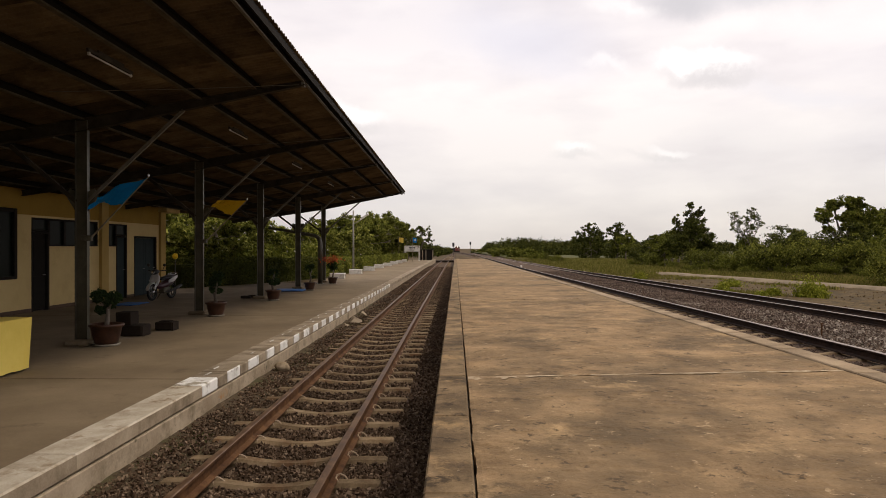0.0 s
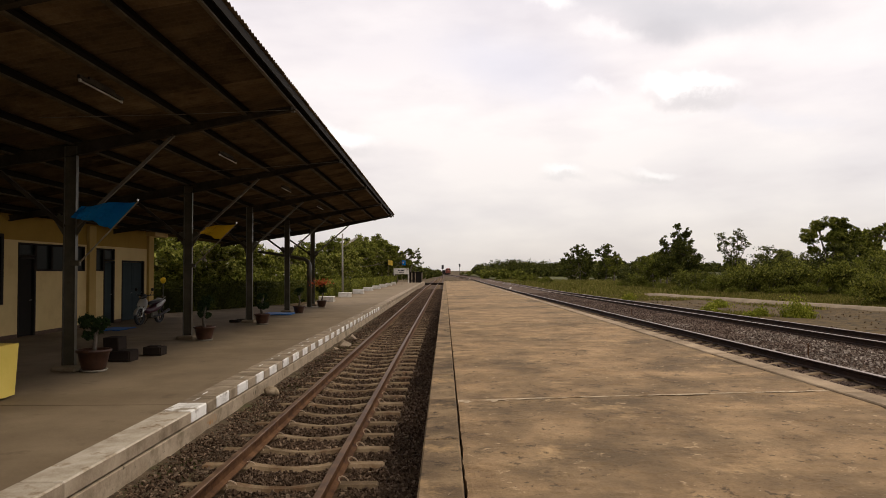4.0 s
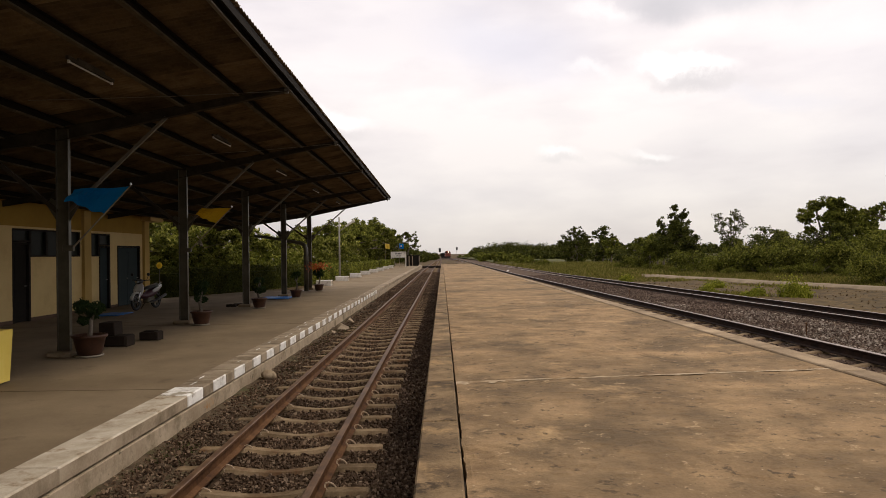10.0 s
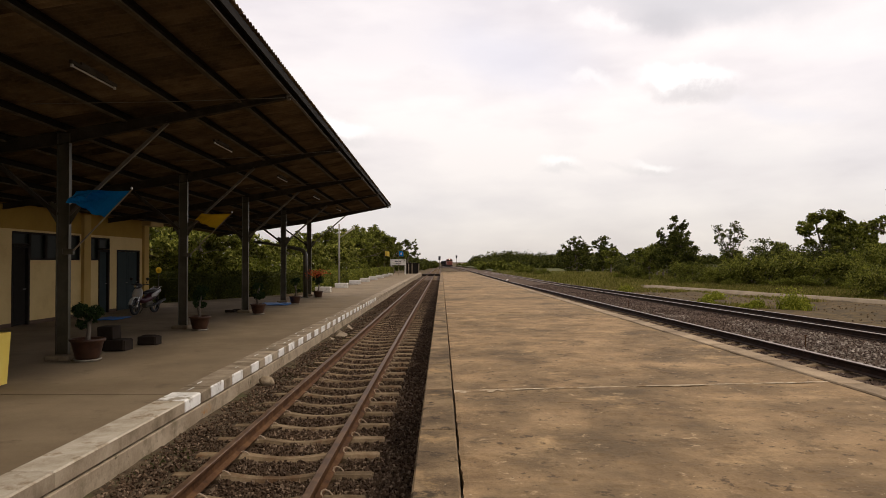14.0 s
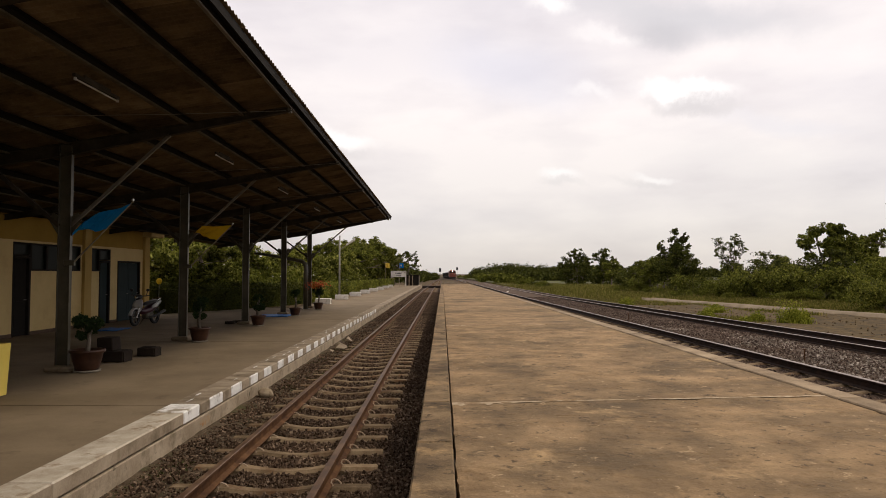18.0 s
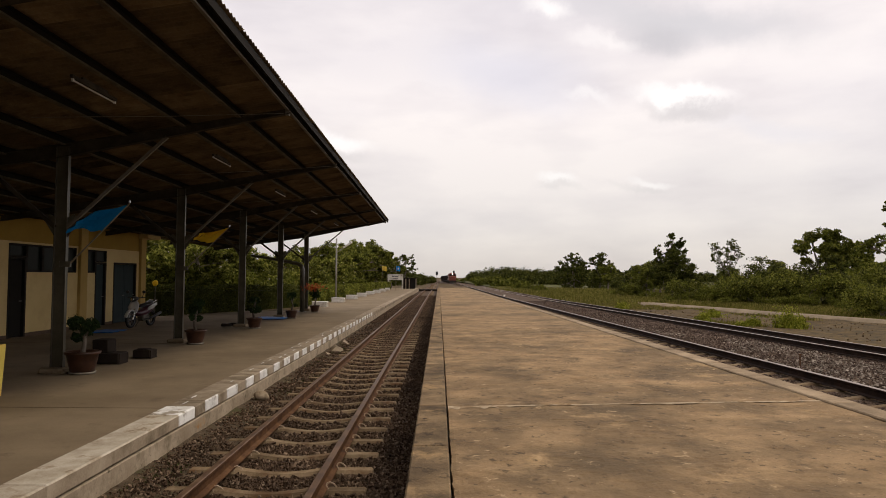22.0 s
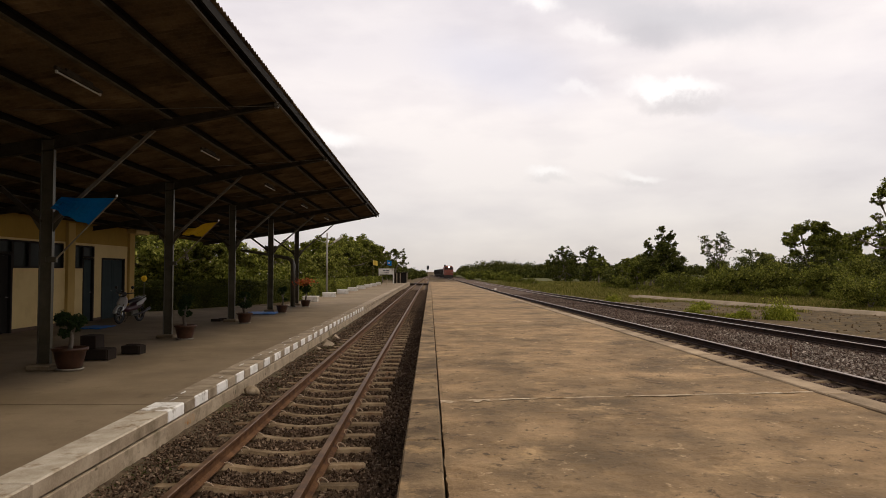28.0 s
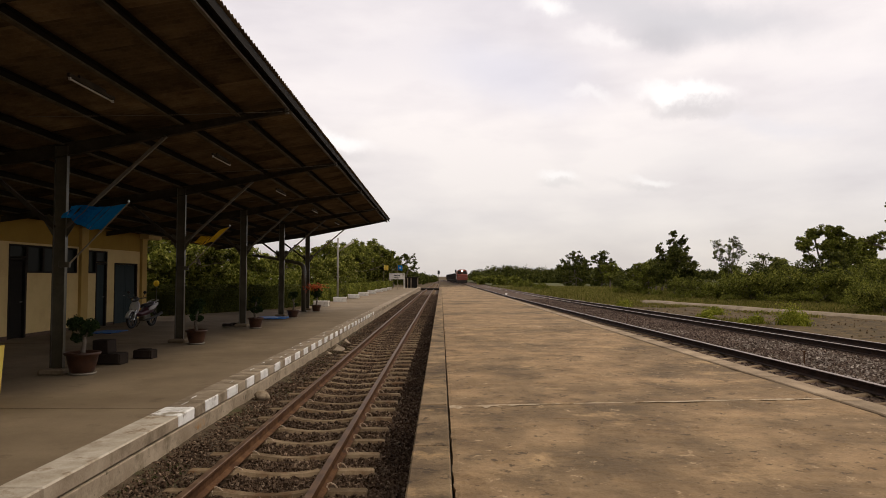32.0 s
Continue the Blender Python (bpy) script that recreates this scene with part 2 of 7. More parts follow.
def island_material(name, colors, rough=0.8, trans=0.0, patch=0.3):
    """For joined small pieces: colour changes from island to island."""
    m = bpy.data.materials.new(name)
    m.use_nodes = True
    nt, li = m.node_tree.nodes, m.node_tree.links
    b = nt["Principled BSDF"]
    g, r = nt.new("ShaderNodeNewGeometry"), nt.new("ShaderNodeValToRGB")
    while len(r.color_ramp.elements) < len(colors):
        r.color_ramp.elements.new(0.5)
    for i, (e, c) in enumerate(zip(r.color_ramp.elements, colors)):
        e.position, e.color = i / (len(colors) - 1), (*c, 1)
    li.new(g.outputs["Random Per Island"], r.inputs["Fac"])
    tc, n = nt.new("ShaderNodeTexCoord"), nt.new("ShaderNodeTexNoise")
    n.inputs["Scale"].default_value, n.inputs["Detail"].default_value = 0.7, 4
    li.new(tc.outputs["Object"], n.inputs["Vector"])
    mr = nt.new("ShaderNodeMapRange")
    mr.inputs["From Min"].default_value, mr.inputs["From Max"].default_value = 0.3, 0.7
    mr.inputs["To Min"].default_value, mr.inputs["To Max"].default_value = 1 - patch, 1 + patch
    li.new(n.outputs["Fac"], mr.inputs["Value"])
    hs = nt.new("ShaderNodeHueSaturation")
    li.new(mr.outputs[0], hs.inputs["Value"])
    li.new(r.outputs[0], hs.inputs["Color"])
    li.new(hs.outputs[0], b.inputs["Base Color"])
    b.inputs["Roughness"].default_value = rough
    b.inputs["Specular IOR Level"].default_value = 0.07
    if trans > 0:
        tr, mx = nt.new("ShaderNodeBsdfTranslucent"), nt.new("ShaderNodeMixShader")
        li.new(hs.outputs[0], tr.inputs["Color"])
        mx.inputs["Fac"].default_value = trans
        li.new(b.outputs[0], mx.inputs[1])
        li.new(tr.outputs[0], mx.inputs[2])
        li.new(mx.outputs[0], nt["Material Output"].inputs["Surface"])
    return m


M_PLAT = material("stained tan concrete", [(0.16, 0.104, 0.053), (0.265, 0.176, 0.092), (0.365, 0.248, 0.135)], scale=1.9, bump=1.0, fine=48, low=0.30, high=0.68, rough=0.9,
                  stain=(0.112, 0.080, 0.046), stain_scale=0.40, stain_at=(0.46, 0.64),
                  blotch=((0.38, 0.258, 0.134), 1.1, (0.57, 0.67), (0.125, 0.088, 0.050), 2.6, (0.56, 0.66), (0.38, 0.275, 0.16), 8.0, (0.61, 0.66), (0.090, 0.064, 0.038), 9.5, (0.585, 0.64), (0.46, 0.36, 0.235), 21.0, (0.66, 0.69), (0.06, 0.043, 0.026), 26.0, (0.65, 0.68)))
M_RUST = material("rust stain", [(0.30, 0.135, 0.035), (0.36, 0.19, 0.07)], scale=6, bump=0.1, stain=(0.31, 0.235, 0.155), stain_scale=7, stain_at=(0.36, 0.56))
M_MORTAR = material("pale joint mortar", [(0.29, 0.215, 0.13), (0.50, 0.40, 0.275)], scale=7, bump=0.5, fine=40, stain=(0.22, 0.145, 0.075), stain_scale=4, stain_at=(0.50, 0.60))
M_COPE = material("weathered coping concrete", [(0.125, 0.083, 0.044), (0.21, 0.145, 0.079), (0.31, 0.215, 0.118)], scale=2.6, bump=0.8, fine=50, stain=(0.070, 0.050, 0.030), stain_scale=0.9, rough=0.9,
                  stain_at=(0.47, 0.68), spread=0.16, blotch=((0.34, 0.225, 0.11), 1.8, (0.56, 0.66), (0.066, 0.047, 0.028), 5.0, (0.56, 0.63), (0.44, 0.35, 0.235), 14, (0.65, 0.68)))
M_COPEPALE = material("pale coping concrete", [(0.19, 0.138, 0.085), (0.28, 0.208, 0.13), (0.36, 0.275, 0.178)], scale=2.2, bump=0.6, fine=50, stain=(0.13, 0.093, 0.056), stain_scale=1.1, rough=0.9, stain_at=(0.50, 0.70), spread=0.12)
M_LEFT = material("grey platform concrete", [(0.165, 0.124, 0.078), (0.20, 0.152, 0.097), (0.235, 0.18, 0.116)], scale=0.8, bump=0.3, fine=40, stain=(0.135, 0.099, 0.060), stain_scale=0.4, stain_at=(0.46, 0.72),
                  blotch=((0.13, 0.096, 0.06), 2.2, (0.58, 0.74), (0.29, 0.235, 0.165), 4.0, (0.68, 0.76)))
M_KERB = material("grey kerb concrete", [(0.20, 0.155, 0.105), (0.28, 0.222, 0.155), (0.35, 0.285, 0.205)], scale=3, bump=0.4, fine=50, stain=(0.10, 0.072, 0.042), stain_scale=1.6, stain_at=(0.5, 0.7), spread=0.1)
M_KWHITE = material("worn white kerb paint", [(0.52, 0.50, 0.46), (0.70, 0.68, 0.64), (0.76, 0.74, 0.70)], scale=4, bump=0.3, fine=60, stain=(0.30, 0.26, 0.20), stain_scale=3.2, stain_at=(0.53, 0.60), spread=0.06)
M_KFADE = material("faded white kerb paint", [(0.30, 0.25, 0.18), (0.41, 0.355, 0.275), (0.50, 0.445, 0.36)], scale=4, bump=0.3, fine=60, stain=(0.22, 0.155, 0.09), stain_scale=3.2, stain_at=(0.54, 0.64), spread=0.06)
M_KERBSIDE = material("pale kerb wall concrete", [(0.24, 0.185, 0.125), (0.32, 0.255, 0.18), (0.40, 0.325, 0.235)], scale=2, bump=0.4, fine=40, stain=(0.15, 0.12, 0.075), stain_scale=2.4, stain_at=(0.50, 0.68), blotch=((0.10, 0.082, 0.048), 7.0, (0.60, 0.68), (0.38, 0.31, 0.23), 9.0, (0.62, 0.70)))
M_RAIL = material("rusty rail steel", [(0.042, 0.019, 0.008), (0.082, 0.039, 0.017), (0.13, 0.067, 0.031)], scale=6, rough=0.8, bump=0.3)
M_RAILTOP = material("worn rail head steel", [(0.062, 0.032, 0.016), (0.105, 0.057, 0.028), (0.18, 0.110, 0.062)], scale=5, rough=0.55, bump=0.1, metal=0.3)
M_RAILBRIGHT = material("polished rail head steel", [(0.20, 0.155, 0.125), (0.30, 0.245, 0.205), (0.40, 0.335, 0.285)], scale=5, rough=0.4, bump=0.05, metal=0.5)
# Darker copy of the rail rust, for rails seen from their shadow side.
M_RAILDARK = material("rail steel on its shadow side", [(0.011, 0.006, 0.004), (0.022, 0.012, 0.008), (0.040, 0.023, 0.014)], scale=6, rough=0.8, bump=0.3)
M_SLEEPER = material("concrete sleeper", [(0.115, 0.078, 0.042), (0.20, 0.142, 0.082), (0.28, 0.206, 0.125)], scale=4, bump=0.4, fine=50, spread=0.18, stain=(0.12, 0.06, 0.027), stain_scale=3, stain_at=(0.52, 0.7))
M_CLIP = material("rusted spring clip", [(0.27, 0.19, 0.12), (0.46, 0.36, 0.26)], scale=20, rough=0.6, bump=0.1, metal=0.2)
M_BALLAST = material("ballast bed", [(0.045, 0.028, 0.017), (0.078, 0.050, 0.031), (0.118, 0.079, 0.050)], scale=22, bump=1.0, fine=44, low=0.36, high=0.64)
M_STONE = island_material("ballast stones", [(0.036, 0.022, 0.013), (0.062, 0.039, 0.024), (0.086, 0.055, 0.034), (0.118, 0.078, 0.049), (0.24, 0.175, 0.12)])
M_STONE2 = island_material("grey ballast stones", [(0.044, 0.029, 0.021), (0.064, 0.043, 0.032), (0.080, 0.055, 0.042), (0.100, 0.070, 0.054), (0.27, 0.21, 0.165)])
M_PALESTONE = island_material("pale broken stones", [(0.12, 0.095, 0.072), (0.19, 0.155, 0.12), (0.27, 0.225, 0.18), (0.40, 0.345, 0.28)])
M_SOIL = material("dry brown soil", [(0.042, 0.028, 0.010), (0.082, 0.055, 0.020), (0.128, 0.086, 0.035)], scale=1.6, bump=1.0, fine=14,
                  blotch=((0.018, 0.012, 0.007), 3.0, (0.52, 0.62), (0.17, 0.12, 0.07), 2.2, (0.58, 0.68)))
M_FINES = material("earthy gravel", [(0.042, 0.029, 0.017), (0.070, 0.050, 0.030), (0.11, 0.081, 0.052)], scale=5, bump=1.0, fine=70, stain=(0.060, 0.056, 0.022), stain_scale=1.2, stain_at=(0.52, 0.66),
                   blotch=((0.035, 0.023, 0.013), 14.0, (0.56, 0.62), (0.18, 0.138, 0.09), 22.0, (0.61, 0.65)))
M_MOSS = island_material("dull moss", [(0.035, 0.042, 0.012), (0.060, 0.066, 0.020), (0.085, 0.085, 0.030)], 0.8, 0.2)
M_MEADOW = material("short dry meadow grass", [(0.050, 0.052, 0.013), (0.080, 0.078, 0.021), (0.110, 0.100, 0.032)], scale=0.35, bump=0.6, fine=6, stain=(0.050, 0.056, 0.015), stain_scale=0.08, stain_at=(0.48, 0.62))
M_ROCK = material("pale weathered rock", [(0.17, 0.125, 0.078), (0.26, 0.20, 0.13), (0.35, 0.28, 0.19)], scale=6, bump=0.8, fine=40, stain=(0.10, 0.072, 0.042), stain_scale=5, stain_at=(0.52, 0.66))
M_ROAD = material("pale dirt road", [(0.15, 0.115, 0.075), (0.21, 0.165, 0.11), (0.26, 0.205, 0.14)], scale=0.8, bump=0.4, fine=12)
M_STEEL = material("grey painted steel", [(0.046, 0.040, 0.026), (0.066, 0.058, 0.039), (0.090, 0.080, 0.055)], scale=3, rough=0.34, bump=0.08, stain=(0.060, 0.040, 0.022), stain_scale=2.5, stain_at=(0.58, 0.72))
M_POST = material("pale grey post paint", [(0.20, 0.18, 0.14), (0.27, 0.245, 0.195)], scale=4, rough=0.6, bump=0.08)
M_PURLIN = material("purlin steel on the lit lip", [(0.060, 0.047, 0.031), (0.092, 0.074, 0.050), (0.13, 0.108, 0.076)], scale=4, rough=0.8, bump=0.1)
# Two tones of one steel: dark for the roof's shade, pale towards daylight.
M_TRUSS = material("roof steel in canopy shade", [(0.026, 0.020, 0.013), (0.042, 0.033, 0.022), (0.064, 0.051, 0.035)], scale=3, rough=0.8, bump=0.1)
M_STRUT = material("strut grey on the lit side", [(0.085, 0.072, 0.052), (0.12, 0.105, 0.078), (0.15, 0.132, 0.10)], scale=5, rough=0.6, bump=0.08)
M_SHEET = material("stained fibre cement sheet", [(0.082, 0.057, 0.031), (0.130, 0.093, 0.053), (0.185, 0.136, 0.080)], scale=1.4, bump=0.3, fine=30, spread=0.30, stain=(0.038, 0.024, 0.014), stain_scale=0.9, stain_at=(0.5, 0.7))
M_CREAM = material("cream wall paint", [(0.50, 0.355, 0.14), (0.56, 0.41, 0.17), (0.60, 0.445, 0.195)], scale=0.9, bump=0.06, fine=50, rough=0.7, stain=(0.42, 0.285, 0.105), stain_scale=0.7, stain_at=(0.52, 0.75))
# Cream wall made yellower and darker: the roof's shade put into the colour.
M_UPPERWALL = material("upper wall yellow in roof shade", [(0.255, 0.150, 0.027), (0.295, 0.176, 0.034), (0.33, 0.202, 0.042)], scale=0.9, bump=0.06, fine=50, rough=0.8)
M_PILASTER = material("ochre pilaster paint", [(0.37, 0.245, 0.075), (0.41, 0.275, 0.088), (0.45, 0.305, 0.105)], scale=0.9, bump=0.06, fine=50, rough=0.8)
M_SKIRT = material("brown skirting paint", [(0.08, 0.05, 0.035), (0.12, 0.08, 0.055)], scale=3, bump=0.1)
M_FRAME = material("dark window frame", [(0.014, 0.011, 0.009), (0.024, 0.019, 0.015)], scale=5, rough=0.8, bump=0.1)
# Near-black stand-in for doorway and channel shade; also the eave strip and hut.
M_NEARBLACK = material("near-black brown", [(0.012, 0.010, 0.008), (0.018, 0.015, 0.012)], scale=3, rough=0.85, bump=0.1)
M_DOORGREY = material("slate blue door paint", [(0.020, 0.030, 0.031), (0.032, 0.043, 0.043)], scale=2, rough=0.8, bump=0.06)
# Plaster coloured dark in place of the missing light indoors.
M_INSIDE = material("plaster darkened for unlit room", [(0.09, 0.075, 0.055), (0.13, 0.11, 0.08)], scale=1, bump=0.1)
M_WHITE = material("white painted concrete", [(0.60, 0.56, 0.49), (0.72, 0.68, 0.61)], scale=2, bump=0.2, stain=(0.28, 0.235, 0.17), stain_scale=1.5, stain_at=(0.52, 0.68))
M_TUBE = material("unlit lamp tube", [(0.42, 0.39, 0.34), (0.50, 0.47, 0.42)], rough=0.4, bump=0)
# Opaque near-black panes: the darkness of the rooms is put into their colour.
M_GLASS = bpy.data.materials.new("pane black for unlit room")
M_GLASS.use_nodes = True
_g = M_GLASS.node_tree.nodes["Principled BSDF"]
_g.inputs["Base Color"].default_value, _g.inputs["Roughness"].default_value = (0.006, 0.008, 0.005, 1), 0.35
_g.inputs["Specular IOR Level"].default_value = 0.08
_g.inputs["Transmission Weight"].default_value = 0.0
M_LEAFMID = island_material("mixed tree leaves", [(0.030, 0.038, 0.006), (0.086, 0.096, 0.014), (0.150, 0.157, 0.024), (0.25, 0.243, 0.05)], 0.6, 0.38, 0.55)
M_LEAFGARDEN = island_material("glossy garden leaves", [(0.040, 0.050, 0.008), (0.120, 0.132, 0.020), (0.21, 0.212, 0.036), (0.37, 0.355, 0.09)], 0.5, 0.4, 0.5)
M_LEAFDARK = island_material("dark tree leaves", [(0.022, 0.027, 0.006), (0.048, 0.055, 0.010), (0.080, 0.087, 0.016), (0.148, 0.145, 0.032)], 0.65, 0.25, 0.5)
M_LEAFBRIGHT = island_material("bright scrub leaves", [(0.042, 0.050, 0.007), (0.082, 0.092, 0.012), (0.128, 0.136, 0.019), (0.21, 0.20, 0.040)], 0.7, 0.3, 0.5)
M_GRASS = island_material("dry grass", [(0.062, 0.066, 0.011), (0.115, 0.114, 0.020), (0.18, 0.16, 0.037), (0.25, 0.205, 0.07)], 0.8, 0.25)
M_BLOSSOM = island_material("cream blossom", [(0.52, 0.48, 0.36), (0.62, 0.59, 0.48)], 0.7, 0.3)
M_WEED = island_material("bright weed blades", [(0.085, 0.10, 0.010), (0.155, 0.175, 0.016), (0.235, 0.25, 0.026), (0.32, 0.31, 0.05)], 0.7, 0.3)
M_BARK = material("bark", [(0.09, 0.07, 0.05), (0.17, 0.14, 0.11), (0.25, 0.21, 0.17)], scale=5, bump=0.6, fine=30, stretch=(1, 1, 0.3))


# ---- mesh helpers ----
def mesh_object(name, verts, faces, mat, parent=None, label="", smooth=False):
    me = bpy.data.meshes.new(name)
    me.from_pydata(verts, [], faces)
    if isinstance(mat, (list, tuple)):
        for x in mat:
            me.materials.append(x)
    elif mat:
        me.materials.append(mat)
    if smooth:
        me.polygons.foreach_set("use_smooth", [True] * len(me.polygons))
    me.update()
    ob = new(name, me)
    if parent:
        ob.parent = parent
    if label:
        ob["label"] = label
    return ob


def part(name, bm, mat, parent=None, label="", smooth=False):
    me = bpy.data.meshes.new(name)
    bm.normal_update()
    bm.to_mesh(me)
    bm.free()
    for x in (mat if isinstance(mat, (list, tuple)) else [mat]):
        me.materials.append(x)
    if smooth:
        me.polygons.foreach_set("use_smooth", [True] * len(me.polygons))
    ob = new(name, me)
    if parent:
        ob.parent = parent
    if label:
        ob["label"] = label
    return ob


def again(ob, m, parent=None):
    """One more piece on the same mesh."""
    o = ob.copy()
    scene.collection.objects.link(o)
    o.parent = parent or ob.parent
    o.matrix_basis = m
    return o


def box(bm, x0, x1, y0, y1, z0, z1, bevel=0.0, mat=0):
    g = bmesh.ops.create_cube(bm, size=1.0)
    vs = g["verts"]
    for v in vs:
        v.co = Vector((x0 + (v.co.x + 0.5) * (x1 - x0), y0 + (v.co.y + 0.5) * (y1 - y0), z0 + (v.co.z + 0.5) * (z1 - z0)))
    fs = {f for v in vs for f in v.link_faces}
    for f in fs:
        f.material_index = mat
    if bevel > 0:
        es = list({e for f in fs for e in f.edges})
        r = bmesh.ops.bevel(bm, geom=es, offset=bevel, segments=1, affect="EDGES", profile=0.5)
        for f in r["faces"]:
            f.material_index = mat
    return bm


def box_bm(x0, x1, y0, y1, z0, z1, bevel=0.0):
    return box(bmesh.new(), x0, x1, y0, y1, z0, z1, bevel)


def beam(bm, a, b, w, h, up=(0, 0, 1), bevel=0.0):
    """A bar from a to b, w wide and h high."""
    a, b = Vector(a), Vector(b)
    d = (b - a).normalized()
    s = d.cross(Vector(up)).normalized()
    u = s.cross(d).normalized()
    vs = [bm.verts.new(p + s * (i * w / 2) + u * (j * h / 2)) for p in (a, b) for i, j in ((-1, -1), (1, -1), (1, 1), (-1, 1))]
    fs = [bm.faces.new([vs[i] for i in q]) for q in ((3, 2, 1, 0), (4, 5, 6, 7), (0, 1, 5, 4), (1, 2, 6, 5), (2, 3, 7, 6), (3, 0, 4, 7))]
    if bevel > 0:
        bmesh.ops.bevel(bm, geom=list({e for f in fs for e in f.edges}), offset=bevel, segments=1, affect="EDGES")
    return bm


def tube(bm, points, radii, sides=8):
    """A round, tapering tube through the points."""
    rings, n = [], len(points)
    pts = [Vector(p) for p in points]
    for i, p in enumerate(pts):
        d = (pts[min(i + 1, n - 1)] - pts[max(i - 1, 0)]).normalized()
        s = d.cross(Vector((0.31, 0.17, 0.93)) if abs(d.z) < 0.9 else Vector((1, 0.1, 0))).normalized()
        u = s.cross(d)
        rings.append([bm.verts.new(p + (s * math.cos(k * math.tau / sides) + u * math.sin(k * math.tau / sides)) * radii[i]) for k in range(sides)])
    for r0, r1 in zip(rings, rings[1:]):
        for k in range(sides):
            bm.faces.new((r0[k], r0[(k + 1) % sides], r1[(k + 1) % sides], r1[k]))
    bm.faces.new(rings[0][::-1])
    bm.faces.new(rings[-1])
    return bm


def lathe(bm, profile, sides=20, at=(0, 0, 0)):
    """A turned body from (radius, height) pairs."""
    rings = [[bm.verts.new((at[0] + r * math.cos(k * math.tau / sides), at[1] + r * math.sin(k * math.tau / sides), at[2] + z)) for k in range(sides)] for r, z in profile]
    for r0, r1 in zip(rings, rings[1:]):
        for k in range(sides):
            bm.faces.new((r0[k], r0[(k + 1) % sides], r1[(k + 1) % sides], r1[k]))
    bm.faces.new(rings[0][::-1])
    bm.faces.new(rings[-1])
    return bm


def extrude(profile, a, b):
    """Verts and faces of a closed (x, z) profile drawn along y from a to b."""
    n = len(profile)
    vs = [(x, y, z) for y in (a, b) for x, z in profile]
    fs = [(i, (i + 1) % n, n + (i + 1) % n, n + i) for i in range(n)] + [tuple(range(n))[::-1], tuple(range(n, 2 * n))]
    return vs, fs


def thing(name, at, label, category, group="", kind=""):
    e = new(name)
    e.empty_display_size = 0.1
    e.location = at
    return tagged(e, label, category, group, kind)


def leaf_mesh(name, centres, size, rng, mat, parent=None, aspect=0.55, droop=0.0):
    """Many small folded leaf quads round the given centres, as one mesh."""
    n = len(centres)
    c = np.asarray(centres, float)
    d = rng.normal(size=(n, 3))
    d[:, 2] -= droop
    d /= np.linalg.norm(d, axis=1)[:, None]
    s = np.cross(d, rng.normal(size=(n, 3)))
    s /= np.linalg.norm(s, axis=1)[:, None]
    k = size * rng.uniform(0.6, 1.35, n)[:, None]
    a, b2 = c - d * k * 0.5, c + d * k * 0.5
    l, r = c - s * k * aspect * 0.5 + d * k * 0.05, c + s * k * aspect * 0.5 + d * k * 0.05
    vs = np.stack([a, r, b2, l], 1).reshape(-1, 3)
    me = bpy.data.meshes.new(name)
    me.vertices.add(4 * n)
    me.vertices.foreach_set("co", vs.ravel())
    me.loops.add(4 * n)
    me.loops.foreach_set("vertex_index", np.arange(4 * n, dtype=np.int32))
    me.polygons.add(n)
    me.polygons.foreach_set("loop_start", np.arange(0, 4 * n, 4, dtype=np.int32))
    me.polygons.foreach_set("loop_total", np.full(n, 4, dtype=np.int32))
    me.materials.append(mat)
    me.update(calc_edges=True)
    ob = new(name, me)
    if parent:
        ob.parent = parent
    return ob


def stones_mesh(name, xy, z, size, rng, mat, parent=None):
    """Angular stones at the given places, each half sunk, as one mesh."""
    n = len(xy)
    cube = np.array([(x, y, w) for x in (-1, 1) for y in (-1, 1) for w in (-1, 1)], float) * 0.5
    quads = np.array([(0, 1, 3, 2), (4, 6, 7, 5), (0, 4, 5, 1), (2, 3, 7, 6), (0, 2, 6, 4), (1, 5, 7, 3)])
    v = cube[None] * (1 + rng.uniform(-0.6, 0.35, (n, 8, 3)))
    q = rng.normal(size=(n, 4))
    q /= np.linalg.norm(q, axis=1)[:, None]
    w, x, y, zz = q.T
    R = np.stack([1 - 2 * (y * y + zz * zz), 2 * (x * y - w * zz), 2 * (x * zz + w * y), 2 * (x * y + w * zz), 1 - 2 * (x * x + zz * zz), 2 * (y * zz - w * x),
                  2 * (x * zz - w * y), 2 * (y * zz + w * x), 1 - 2 * (x * x + y * y)], 1).reshape(n, 3, 3)
    sz = size * np.clip(np.exp(rng.normal(0.0, 0.32, (n, 1, 1))), 0.5, 1.7) * rng.uniform(0.55, 1.4, (n, 1, 3))
    v = np.einsum("nij,nkj->nki", R, v * sz)
    v += np.concatenate([np.asarray(xy, float), np.asarray(z, float)[:, None]], 1)[:, None]
    f = (quads[None] + 8 * np.arange(n)[:, None, None]).reshape(-1, 4)
    me = bpy.data.meshes.new(name)
    me.vertices.add(8 * n)
    me.vertices.foreach_set("co", v.ravel())
    me.loops.add(24 * n)
    me.loops.foreach_set("vertex_index", f.ravel().astype(np.int32))
    me.polygons.add(6 * n)
    me.polygons.foreach_set("loop_start", np.arange(0, 24 * n, 4, dtype=np.int32))
    me.polygons.foreach_set("loop_total", np.full(6 * n, 4, dtype=np.int32))
    me.materials.append(mat)
    me.update(calc_edges=True)
    me.shade_flat()
    ob = new(name, me)
    if parent:
        ob.parent = parent
    return ob


